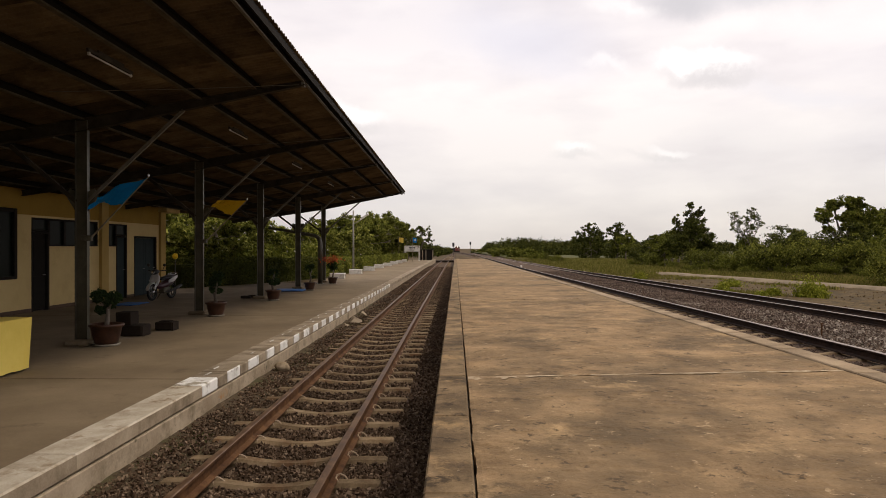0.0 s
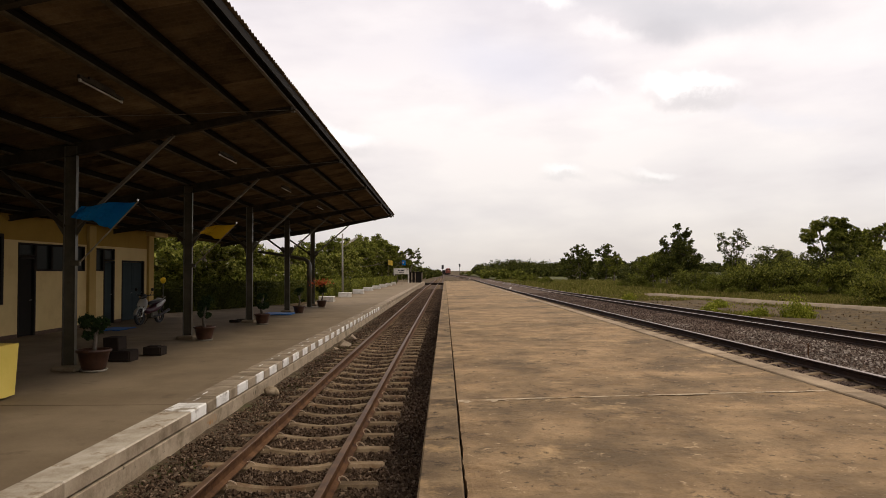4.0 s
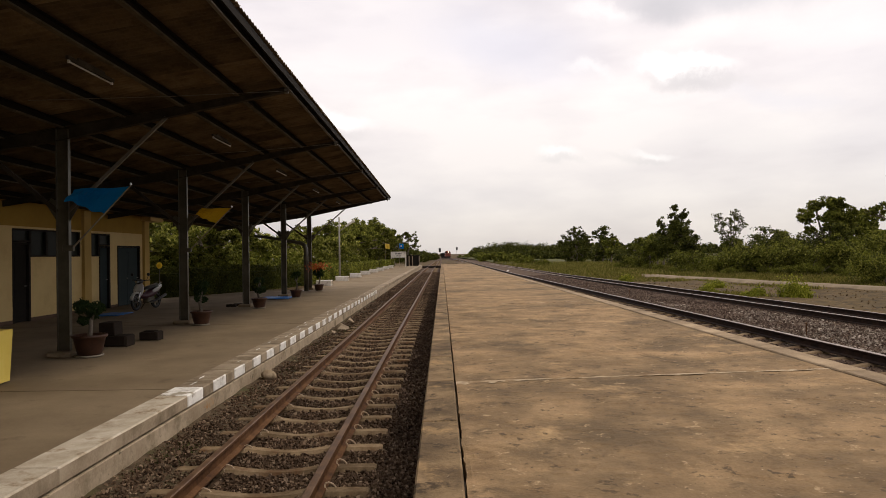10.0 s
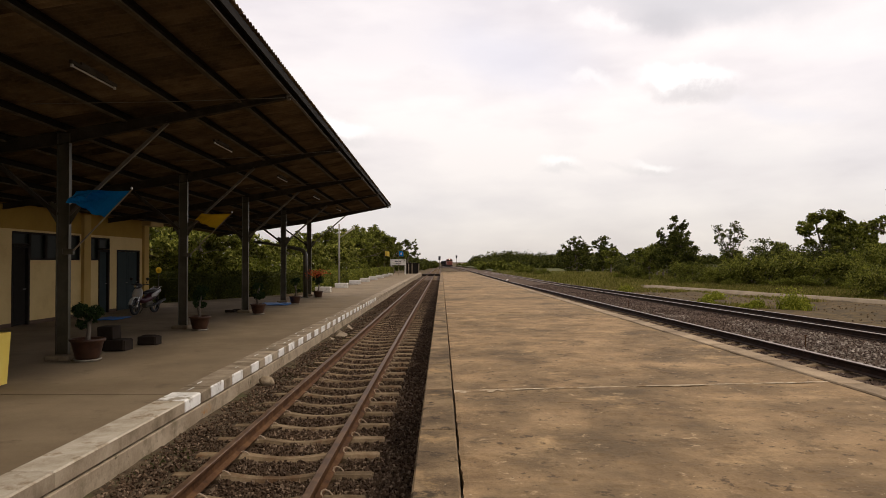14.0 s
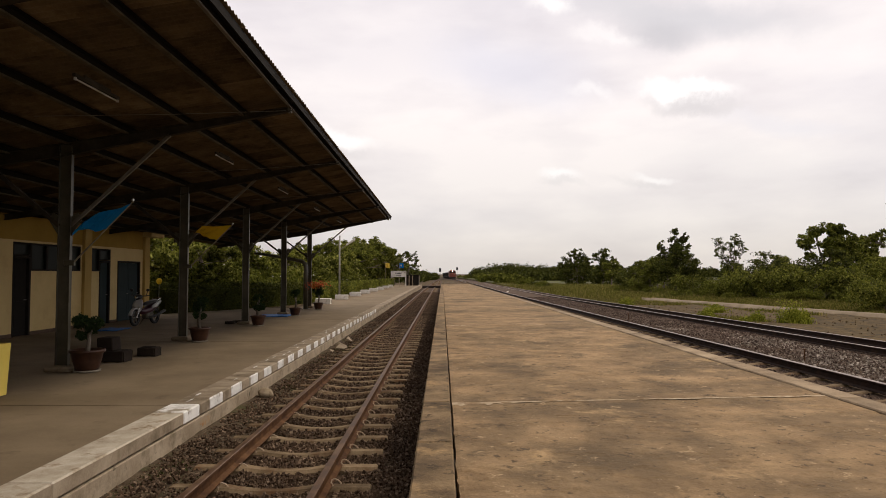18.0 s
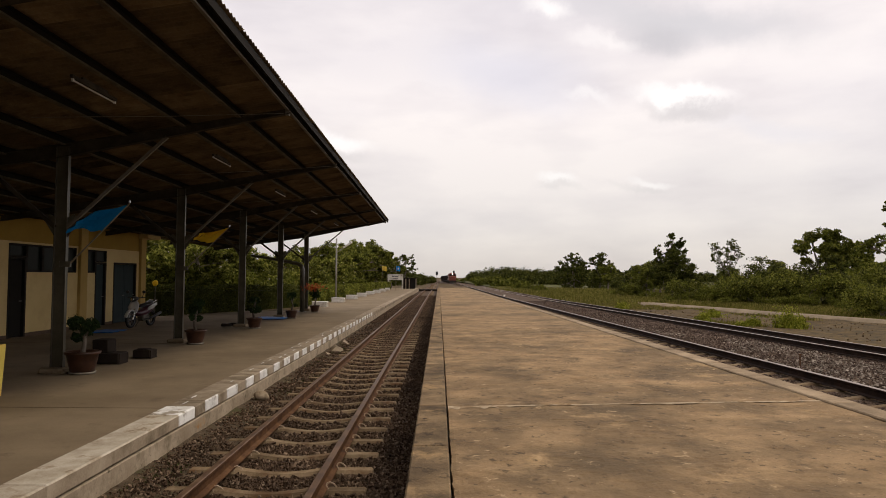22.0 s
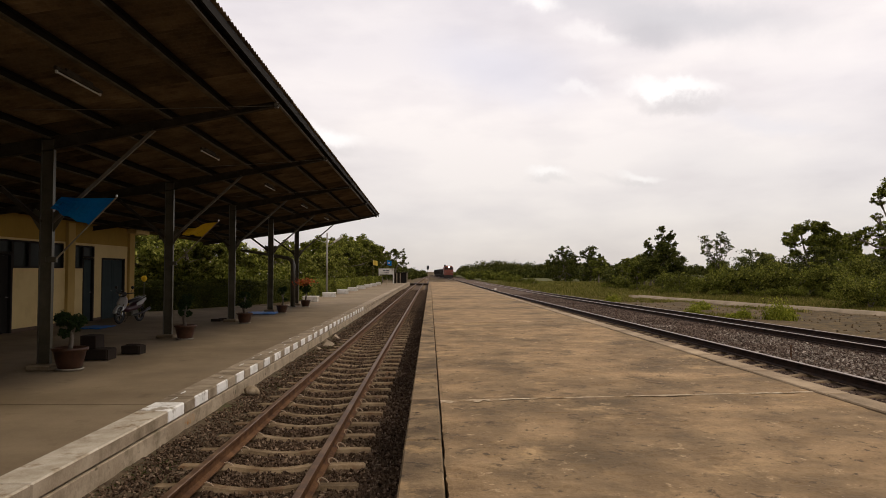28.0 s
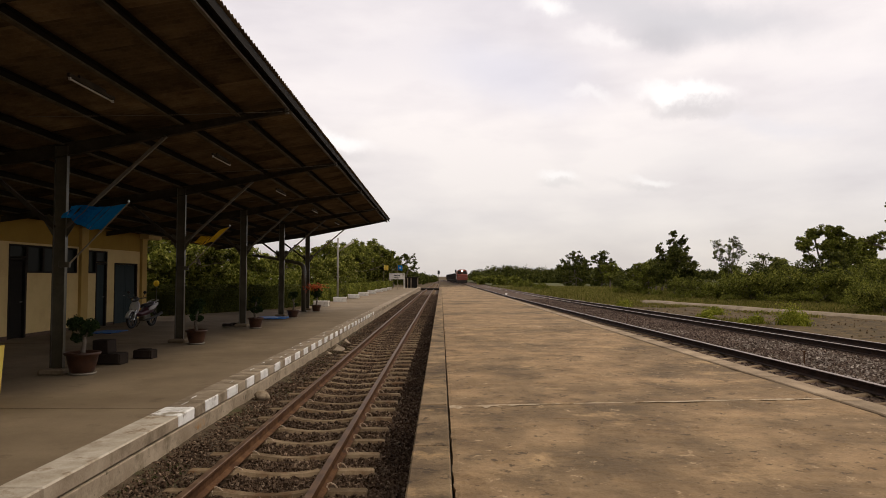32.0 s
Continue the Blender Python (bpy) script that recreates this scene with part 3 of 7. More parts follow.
def blades_mesh(name, base, height, width, rng, mat, parent=None):
    """Upright thin bent grass blades at the given feet, as one mesh."""
    n = len(base)
    b = np.asarray(base, float)
    a = rng.uniform(0, math.tau, n)
    side = np.stack([np.cos(a), np.sin(a), np.zeros(n)], 1) * (width * rng.uniform(0.6, 1.4, n))[:, None] * 0.5
    h = (height * rng.uniform(0.55, 1.3, n))[:, None]
    lean = np.stack([rng.normal(0, 0.28, n), rng.normal(0, 0.28, n), np.zeros(n)], 1) * h
    up = np.array([0, 0, 1.0])
    vs = np.stack([b - side, b + side, b + up * h * 0.55 + lean * 0.35 + side * 0.7, b + up * h + lean, b + up * h * 0.55 + lean * 0.35 - side * 0.7], 1).reshape(-1, 3)
    me = bpy.data.meshes.new(name)
    me.vertices.add(5 * n)
    me.vertices.foreach_set("co", vs.ravel())
    me.loops.add(5 * n)
    me.loops.foreach_set("vertex_index", np.arange(5 * n, dtype=np.int32))
    me.polygons.add(n)
    me.polygons.foreach_set("loop_start", np.arange(0, 5 * n, 5, dtype=np.int32))
    me.polygons.foreach_set("loop_total", np.full(n, 5, dtype=np.int32))
    me.materials.append(mat)
    me.update(calc_edges=True)
    ob = new(name, me)
    if parent:
        ob.parent = parent
    return ob


# ---- plan ----
LX = -1.6                      # middle of the station track
KERB = -3.04                   # edge of the station platform
KTOP = 0.19                    # top of its raised kerb
LP = 0.11                      # its height over the rail
WALL = -11.5                   # front of the station building
COLX, COLY0, BAY = -6.74, 12.1, 5.6
ISL, ISR = -0.17, 4.2          # edges of the island platform
END = 103.0


def fall(y):
    return 0.0055 * max(0.0, min(y, 60.0) - 7.0) + 0.002 * max(0.0, y - 60.0)


def z_left(y):
    return -0.0033 * max(0.0, y - 70.0)


def z_right(y):
    return 0.34 - fall(y)


def x_right(y):
    d = max(0.0, y - 200.0)
    return max(LX, 5.64 - 0.022 * d * d / (d + 40.0))


def x_far(y):
    return 9.6 - 3.2 * max(0.0, (y - 60.0) / 330.0) ** 1.3


def z_far(y):
    return 0.38 - 1.4 * fall(y)


def isl_z(x, y):
    return 0.56 + 0.0115 * x - 0.0036 * max(-3.0, y - 7.0)


def ground_z(x, y):
    a = -0.34 + z_left(y)
    b = 0.02 - fall(y) - 0.012 * max(0.0, min(x - 11.0, 12.0))
    k = min(1.0, max(0.0, (x + 0.1) / 4.0))
    return a + (b - a) * k


# ---- ground ----
def build_ground():
    xs = [-3000, -1200, -500, -220, -100, -60, -40, -25, -15, -8, -4, -1.5, -0.1, 1, 2, 3, 4, 5.5, 7, 9, 11, 13, 15, 17, 20, 23, 27, 32, 40, 60, 100, 220, 500, 1200, 3000]
    ys = [-400, -100, -40, -15, -5, 0, 5, 10, 15, 20, 25, 30, 36, 42, 50, 60, 70, 80, 90, 103, 120, 140, 160, 190, 220, 260, 310, 370, 450, 600, 900, 1500, 3000, 4500]
    xs = sorted(set(xs) | {11.2 + 0.55 * i for i in range(26)})
    ys = sorted(set(ys) | {18.0 + 0.8 * i for i in range(60)})
    vs = []
    for y in ys:
        for x in xs:
            r = 0.05 * noise.noise((x * 0.13, y * 0.11, 3.0)) if x > 11 or x < -8 else 0.0
            if 11.2 < x < 26 and 15 < y < 70:
                r += 0.10 * noise.noise((x * 0.45, y * 0.38, 5.0)) + 0.06 * noise.noise((x * 1.2, y * 1.1, 9.0))
            vs.append((x, y, ground_z(x, min(y, 500.0)) + r))
    w = len(xs)
    fs = [(j * w + i, j * w + i + 1, (j + 1) * w + i + 1, (j + 1) * w + i) for j in range(len(ys) - 1) for i in range(w - 1)]
    g = mesh_object("ground", vs, fs, M_SOIL, smooth=True)
    tagged(g, "dry brown soil with patches of thin green grass", "ground", kind="structure")
    # meadow beyond the bare soil, reaching the far woods
    my = [62, 70, 80, 92, 106, 122, 140, 165, 195, 230, 270, 320, 380, 450]
    mk = [0.0, 0.03, 0.06, 0.1, 0.15, 0.22, 0.32, 0.5, 1.0]
    vs = [(x_far(y) + 2.4 + 0.5 * noise.noise((y * 0.2, 0, 6)) + y * k, y, ground_z(x_far(y) + 2.4 + y * k, y) + 0.075 + 0.0022 * (y - 62)) for y in my for k in mk]
    fs = [(j * 9 + i, j * 9 + i + 1, (j + 1) * 9 + i + 1, (j + 1) * 9 + i) for j in range(len(my) - 1) for i in range(8)]
    tagged(mesh_object("meadow", vs, fs, M_MEADOW, smooth=True), "yellow green meadow of short dry grass", "meadow", kind="structure")
    # dirt road beyond the tracks
    n, rv, rf = 60, [], []
    for i in range(n):
        y = 20 + 46 * i / (n - 1)
        c = 21.9 - 4.3 * min(1, max(0, (y - 32) / 32)) + 0.5 * math.sin(y * 0.09)
        for s in (-0.85, -0.5, 0.5, 0.85):
            rv.append((c + s + 0.25 * noise.noise((y * 0.4, s, 1)), y, ground_z(c + s, y) + (0.15 if abs(s) < 0.7 else -0.06)))
    for i in range(n - 1):
        for k in range(3):
            rf.append((4 * i + k, 4 * i + k + 1, 4 * i + k + 5, 4 * i + k + 4))
    tagged(mesh_object("dirt_road", rv, rf, M_ROAD, smooth=True), "pale compacted dirt road through dry grass", "road", kind="structure")


build_ground()


# ---- tracks ----
RAIL_PROFILE = [(-0.062, -0.145), (0.062, -0.145), (0.062, -0.134), (0.012, -0.115), (0.009, -0.045), (0.033, -0.032), (0.034, -0.008), (0.026, 0.0), (-0.026, 0.0), (-0.034, -0.008), (-0.033, -0.032),
                (-0.009, -0.045), (-0.012, -0.115), (-0.062, -0.134)]


def sleeper_bm():
    """A concrete sleeper with raised seats under the rails and a waisted middle."""
    bm = bmesh.new()
    sec = [(-0.95, 0.08, 0.0), (-0.93, 0.085, 0.0), (-0.68, 0.085, 0.0), (-0.42, 0.085, -0.004), (-0.28, 0.078, -0.024), (-0.1, 0.07, -0.042), (0.1, 0.07, -0.042), (0.28, 0.078, -0.024), (0.42, 0.085, -0.004),
           (0.68, 0.085, 0.0), (0.93, 0.085, 0.0), (0.95, 0.08, 0.0)]
    rings = []
    for x, w, dz in sec:
        if abs(x) == 0.95:
            dz = -0.012
        rings.append([bm.verts.new((x, yy, zz + dz)) for yy, zz in ((-w - 0.015, -0.34), (-w, -0.195), (-w + 0.028, -0.163), (w - 0.028, -0.163), (w, -0.195), (w + 0.015, -0.34))])
    for a, b in zip(rings, rings[1:]):
        for k in range(6):
            bm.faces.new((a[k], a[(k + 1) % 6], b[(k + 1) % 6], b[k]))
    bm.faces.new(rings[0])
    bm.faces.new(rings[-1][::-1])
    bmesh.ops.recalc_face_normals(bm, faces=bm.faces)
    return bm


def rail_lines(name, off, cx, cz, y0, y1, parent, step, web):
    n = max(2, int((y1 - y0) / step) + 1)
    vs, fs, m = [], [], len(RAIL_PROFILE)
    for i in range(n):
        y = y0 + (y1 - y0) * i / (n - 1)
        vs += [(cx(y) + off + px, y, cz(y) + pz) for px, pz in RAIL_PROFILE]
    for i in range(n - 1):
        fs += [(i * m + k, i * m + (k + 1) % m, (i + 1) * m + (k + 1) % m, (i + 1) * m + k) for k in range(m)]
    ob = mesh_object(name, vs, [f[::-1] for f in fs], [web, M_RAILBRIGHT if web is M_RAILDARK else M_RAILTOP], parent)
    for k, p in enumerate(ob.data.polygons):
        p.material_index = 1 if k % m in (6, 7, 8) else 0
    return ob


def clip_bm():
    bm = bmesh.new()
    tube(bm, [(0.085, -0.005, 0.012), (0.05, -0.010, 0.052), (0.0, -0.015, 0.074), (-0.032, -0.035, 0.066), (-0.038, -0.062, 0.040), (-0.012, -0.085, 0.008)], [0.0115] * 6, 6)
    return bm


CLIP = None


def track(name, label, cx, cz, y0, first, near, far, step=0.645, clips=0, web=None, sink=lambda y: 0.0):
    global CLIP
    t = thing(name, (0, 0, 0), label, "railway track", "railway tracks")
    for s in (-1, 1):
        rail_lines("rail", 0.532 * s, cx, cz, y0, far, t, 8.0, web or M_RAIL)
    base = None
    k = 0
    y = first
    while y < near:
        m = pose(cx(y), y, cz(y) - sink(y) + random.uniform(-0.006, 0.006), 0, 0, random.uniform(-0.6, 0.6))
        if base is None:
            base = part("sleeper", sleeper_bm(), M_SLEEPER, t)
            base.matrix_basis = m
            s = base
        else:
            s = again(base, m)
        if k < clips:
            for px, turn in ((-0.532 - 0.075, 180), (-0.532 + 0.075, 0), (0.532 - 0.075, 180), (0.532 + 0.075, 0)):
                mm = pose(px, 0, -0.153 if px > 0.56 else -0.19, 0, 0, turn) @ Matrix.Scale(0.74, 4)
                if CLIP is None:
                    CLIP = part("rail_clip", clip_bm(), M_CLIP, s, "bent rusty spring clip")
                    CLIP.matrix_basis = mm
                else:
                    again(CLIP, mm, s)
        k += 1
        y += step
    vs, fs = [], []
    while y < min(far, 240):
        b = len(vs)
        vs += [(cx(y) + sx * 1.0, y + sy * 0.08, cz(y) - 0.163 - sink(y) + (0 if sz else -0.2)) for sx in (-1, 1) for sy in (-1, 1) for sz in (0, 1)]
        fs += [(b, b + 1, b + 3, b + 2), (b + 4, b + 6, b + 7, b + 5), (b, b + 4, b + 5, b + 1), (b + 2, b + 3, b + 7, b + 6), (b + 1, b + 5, b + 7, b + 3)]
        y += step
    o = mesh_object("distant_sleepers", vs, fs, M_SLEEPER, t)
    o["kind"] = "stuff"
    return t


track("station_track", "rusty metre-gauge rails on pale concrete sleepers in brown ballast", lambda y: LX, z_left, -6, 5.80 - 0.645 * 12, 104, 700, clips=34, sink=lambda y: 0.058 * min(1.0, max(0.0, (y - 17.0) / 20.0)))
track("loop_track", "dark rusty rails on concrete sleepers beside the island platform", x_right, z_right, -6, 2.0, 62, 520, web=M_RAILDARK, sink=lambda y: -0.008)
track("siding_track", "dark rusty rails on sleepers, the outer track", x_far, z_far, -6, 6.0, 70, 480, web=M_RAILDARK, sink=lambda y: 0.05)


def ballast(name, label, cx, cz, x0, x1, near_y, far_y, drop, mat=None, shoulder=0.5, crown=0.01):
    ys = [near_y + (far_y - near_y) * (i / 60) ** 1.6 for i in range(61)]
    prof = [(x0 - shoulder, -0.55), (x0, -drop), (x0 + (x1 - x0) * 0.277, -drop + crown * 0.1), (x0 + (x1 - x0) * 0.32, -drop + crown), (x0 + (x1 - x0) * 0.7, -drop + crown), (x1, -drop), (x1 + shoulder, -0.55)]
    vs = [(cx(y) + px, y, cz(y) + pz) for y in ys for px, pz in prof]
    w = len(prof)
    fs = [(j * w + i, j * w + i + 1, (j + 1) * w + i + 1, (j + 1) * w + i) for j in range(60) for i in range(w - 1)]
    return tagged(mesh_object(name, vs, fs, mat or M_BALLAST, smooth=True), label, "ballast", kind="structure")


ballast("ballast_bed", "brown crushed stone ballast bed", lambda y: LX, z_left, -1.42, 1.42, -6, 500, 0.222, shoulder=0.02, crown=-0.012)
ballast("ballast_bed", "grey crushed stone ballast between the tracks", lambda y: x_right(y) + 1.98, lambda y: z_right(y) + 0.01, -3.3, 3.4, -6, 460, 0.205, crown=0.055)


def ballast_fines():
    """Earth and fine gravel that bury the sleeper ends along the kerb."""
    xs = [KERB + 0.004 + i * 0.062 for i in range(14)]
    ys = [-2.0 + 0.075 * i for i in range(420)]
    vs = [(x, y, -0.186 + 0.018 * noise.noise((x * 2.2, y * 1.6, 0)) + 0.012 * noise.noise((x * 7, y * 6, 2)) + 0.03 * max(0.0, 1 - (x - KERB) / 0.2) - (0.03 if i == 13 else 0.0)) for y in ys for i, x in enumerate(xs)]
    fs = [(j * 14 + i, j * 14 + i + 1, (j + 1) * 14 + i + 1, (j + 1) * 14 + i) for j in range(len(ys) - 1) for i in range(13)]
    tagged(mesh_object("ballast_fines", vs, fs, M_FINES, smooth=True), "brown earth and fine gravel along the kerb", "soil", kind="structure")
    # thin moss and seedlings on it
    rng = np.random.default_rng(61)
    y = 4.5 + 16 * rng.uniform(0, 1, 5200) ** 1.2
    x = KERB + 0.05 + rng.uniform(0, 0.72, 5200)
    keep = np.array([noise.noise((a * 1.4, b * 0.8, 5.0)) > 0.12 for a, b in zip(x, y)])
    q = np.stack([x[keep], y[keep], np.full(keep.sum(), -0.180)], 1)
    tagged(blades_mesh("track_moss", q, np.full(len(q), 0.022), 0.018, rng, M_MOSS), "thin green moss on the earth beside the kerb", "moss", kind="stuff")


ballast_fines()


# ---- island platform ----
def build_island():
    p = thing("island_platform", (0, 0, 0), "island platform of stained tan concrete slabs with coping edges", "platform", kind="structure")
    cuts = [-8.0, 6.74, 17.2, 27.6, 38.0, 48.4, 58.8, 69.2, 79.6, 90.0, END]
    x0, x1 = ISL + 0.287, ISR - 0.288
    for a, b in zip(cuts, cuts[1:]):
        ga, gb = a + 0.012, b - 0.030
        near = a < 10
        n, w = (330, 120) if near else (20, 7)
        lo = max(ga, 2.0) if near else ga
        vs, fs = [], []
        for j in range(n + 1):
            base_y = ga if j == 0 else lo + (gb - lo) * j / n
            for i in range(w):
                x = x0 + (x1 - x0) * i / (w - 1)
                y = base_y + 0.055 * (x - x0) * (1 if b < END - 1 or j < n else 0)
                jx = (0.010 * noise.noise((0, y * 2.1, 1)) + 0.010 * noise.noise((3, y * 6.3, 1)) + 0.006 * noise.noise((5, y * 17.0, 1))) if i == 0 else 0.0
                jy = 0.012 * noise.noise((x * 2.0, a, 4)) + 0.008 * noise.noise((x * 11.0, a, 4)) if j in (0, n) else 0.0
                h = 0.006 * noise.noise((x * 0.7, y * 0.5, 0))
                if near:
                    # the top skin has scaled off in ragged shallow patches
                    q = noise.noise((x * 1.6, y * 1.6, 21)) + 0.55 * noise.noise((x * 5.0, y * 5.0, 22)) + 0.3 * noise.noise((x * 14.0, y * 14.0, 23))
                    h -= 0.006 * min(1.0, max(0.0, (q - 0.10) / 0.10)) + 0.0035 * min(1.0, max(0.0, (q - 0.45) / 0.08))
                    h += 0.0022 * noise.noise((x * 26.0, y * 26.0, 24))
                    if i == 0 or j in (0, n):
                        h -= 0.004 + 0.008 * max(0.0, noise.noise((x * 5.0, y * 5.0, 25)))
                vs.append((x + jx, y + jy, isl_z(x, y) + h))
        top = len(vs)
        fs += [(j * w + i, j * w + i + 1, (j + 1) * w + i + 1, (j + 1) * w + i) for j in range(n) for i in range(w - 1)]
        ring = [i for i in range(w)] + [j * w + w - 1 for j in range(1, n + 1)] + [n * w + i for i in range(w - 2, -1, -1)] + [j * w for j in range(n - 1, 0, -1)]
        for k in ring:
            vs.append((vs[k][0], vs[k][1], vs[k][2] - 0.18))
        m = len(ring)
        fs += [(ring[k], top + k, top + (k + 1) % m, ring[(k + 1) % m]) for k in range(m)]
        mesh_object("slab", vs, fs, M_PLAT, p)
    # rough pale mortar along the joints
    for a in cuts[1:-1]:
        n, vs, fs = 160, [], []
        for i in range(n + 1):
            x = x0 + (x1 - x0) * i / n
            y = a + 0.055 * (x - x0)
            lo = 0.022 + 0.030 * abs(noise.noise((x * 9.0, a, 1))) + 0.05 * max(0.0, noise.noise((x * 1.9, a, 0))) + 0.15 * math.exp(-((x - x0 - 0.15) / 0.38) ** 2) * (0.7 + noise.noise((x * 14.0, a, 3)))
            for yy, h in ((y - 0.036 - max(0.012, lo), 0.0), (y - 0.036, 0.003)):
                vs.append((x, yy, isl_z(x, yy) + 0.002 + h))
        fs = [(2 * i, 2 * i + 2, 2 * i + 3, 2 * i + 1) for i in range(n)]
        mesh_object("joint_mortar", vs, fs, M_MORTAR, p, "pale crumbling joint mortar")
    # coping blocks on both edges
    for e0, e1, step in ((ISL, ISL + 0.27, 1.63), (ISR - 0.265, ISR, 1.63)):
        y = 6.72 - 9 * step
        while y < END:
            y2 = min(y + step, END)
            bm = box_bm(e0, e1, y + 0.006, y2 - 0.006, -0.16, 0.0, 0.012)
            for v in bm.verts:
                v.co.z += isl_z(v.co.x, v.co.y) + 0.012
                v.co.x += 0.006 * noise.noise((v.co.y * 0.9, e0, 2))
            part("coping_block", bm, M_COPE if e0 < 1 else M_COPEPALE, p)
            y = y2
    vs, fs = [], []
    for e in (ISL + 0.05, ISR - 0.05):
        s = 1 if e > 1 else -1
        b = len(vs)
        for y in (-8, 30, 60, END):
            vs += [(e, y, isl_z(e, y) - 0.14), (e, y, -1.2)]
        fs += [(b + 2 * i, b + 2 * i + 1, b + 2 * i + 3, b + 2 * i + 2)[::s] for i in range(3)]
    b = len(vs)
    vs += [(ISL + 0.05, END - 0.05, 0.4), (ISR - 0.05, END - 0.05, 0.45), (ISR - 0.05, END - 0.05, -1.2), (ISL + 0.05, END - 0.05, -1.2)]
    b2 = len(vs)
    fs.append((b, b + 1, b + 2, b + 3))
    # bedding under the slabs
    vs += [(x, y, isl_z(x, y) - 0.10) for y in (-8, 30, 60, END - 0.04) for x in (ISL + 0.06, ISR - 0.06)]
    fs += [(b2 + 2 * i, b2 + 2 * i + 1, b2 + 2 * i + 3, b2 + 2 * i + 2) for i in range(3)]
    mesh_object("side_wall", vs, fs, M_KERBSIDE, p)


build_island()


# ---- station platform ----
def build_station_platform():
    p = thing("station_platform", (0, 0, 0), "grey concrete station platform with black and white painted kerb", "platform", kind="structure")
    cuts = [-12.0, 0.5, 8.9, 17.3, 25.7, 34.1, 44, 54, 64, 74, 84, 94, END]
    for a, b in zip(cuts, cuts[1:]):
        xl = -26.0 if a < 34 else -7.4
        vs, fs = extrude([(xl, LP - 0.2), (KERB - 0.375, LP - 0.2), (KERB - 0.375, LP - 0.004), (xl, LP - 0.004)], a + 0.014, b - 0.014)
        mesh_object("slab", vs, fs, M_LEFT, p)
    vs, fs = extrude([(-26, LP - 0.4), (KERB - 0.2, LP - 0.4), (KERB - 0.2, LP - 0.05), (-26, LP - 0.05)], -12, 34)
    mesh_object("bedding", vs, fs, M_KERBSIDE, p)
    vs, fs = extrude([(KERB - 0.3, -0.6), (KERB + 0.010, -0.6), (KERB + 0.008, KTOP - 0.172), (KERB + 0.002, KTOP - 0.166), (KERB - 0.3, KTOP - 0.154)], -12, END)
    mesh_object("kerb_wall", vs, fs, M_KERBSIDE, p)
    # kerb stones: bare, then a run with white top, then painted and bare fronts in turn
    stones = [(-11.6, -3.2, M_KERB), (-3.2, 1.0, M_KERB), (1.0, 5.35, M_KFADE), (5.35, 8.07, M_KFADE)]
    y = 8.07
    while y < 31:
        stones.append((y, y + 0.53, M_KWHITE))
        stones.append((y + 0.53, y + 0.908, M_KERB))
        y += 0.908
    while y < END:
        stones.append((y, min(y + 0.908, END), M_KERB))
        y += 0.908
    for k, (a, b, m) in enumerate(stones):
        bm = box_bm(KERB - 0.37, KERB, a + 0.003, b - 0.003, KTOP - 0.15, KTOP + random.uniform(0, 0.005), 0.014)
        o = part("kerb_stone", bm, [M_KERB, m], p, "white painted kerb stone" if m is M_KWHITE else "")
        for f in o.data.polygons:
            f.material_index = 1 if ((m is M_KFADE and f.normal.z > 0.3) or (m is M_KWHITE and f.normal.x > 0.3) or (k == 4 and f.normal.z > 0.3)) else 0
    # flakes of old paint on the kerb tops
    for a, b, m in stones[5:]:
        if random.random() < 0.5 and b < 32:
            x = KERB - random.uniform(0.14, 0.32)
            w, m = random.uniform(0.010, 0.028), 16
            vs = []
            for q in range(m):
                g = q * math.tau / m
                k = 0.7 + 0.6 * noise.noise((math.cos(g) * 1.7 + a * 3, math.sin(g) * 1.7, 2.0))
                vs.append((x + w * math.cos(g) * k, (a + b) / 2 + 0.17 * math.sin(g) * k, KTOP + 0.008))
            mesh_object("paint_flake", vs, [tuple(range(m))], M_KWHITE, p, "flake of old white paint")
    # rust run on the kerb wall
    c, m = (8.78, -0.055), 40
    vs = []
    for q in range(m):
        g = q * math.tau / m
        k = 0.75 + 0.55 * noise.noise((math.cos(g) * 2.2, math.sin(g) * 2.2, 4.0)) + 0.25 * noise.noise((math.cos(g) * 7, math.sin(g) * 7, 6.0))
        vs.append((KERB + 0.013, c[0] + 0.26 * math.cos(g) * k, c[1] + 0.075 * math.sin(g) * k))
    mesh_object("rust_run", vs, [tuple(range(m))], M_RUST, p, "orange rust stain on the kerb wall")


build_station_platform()


# ---- canopy ----
EAVE_X, EAVE_Z = -2.75, 4.94
PITCH = 0.165
ROOF_END = 36.2


def roof_z(x, y=22.0):
    """The roof falls to the wall and, slightly, to its far end."""
    return EAVE_Z - PITCH * (EAVE_X - x) + 0.006 * (22.0 - y)


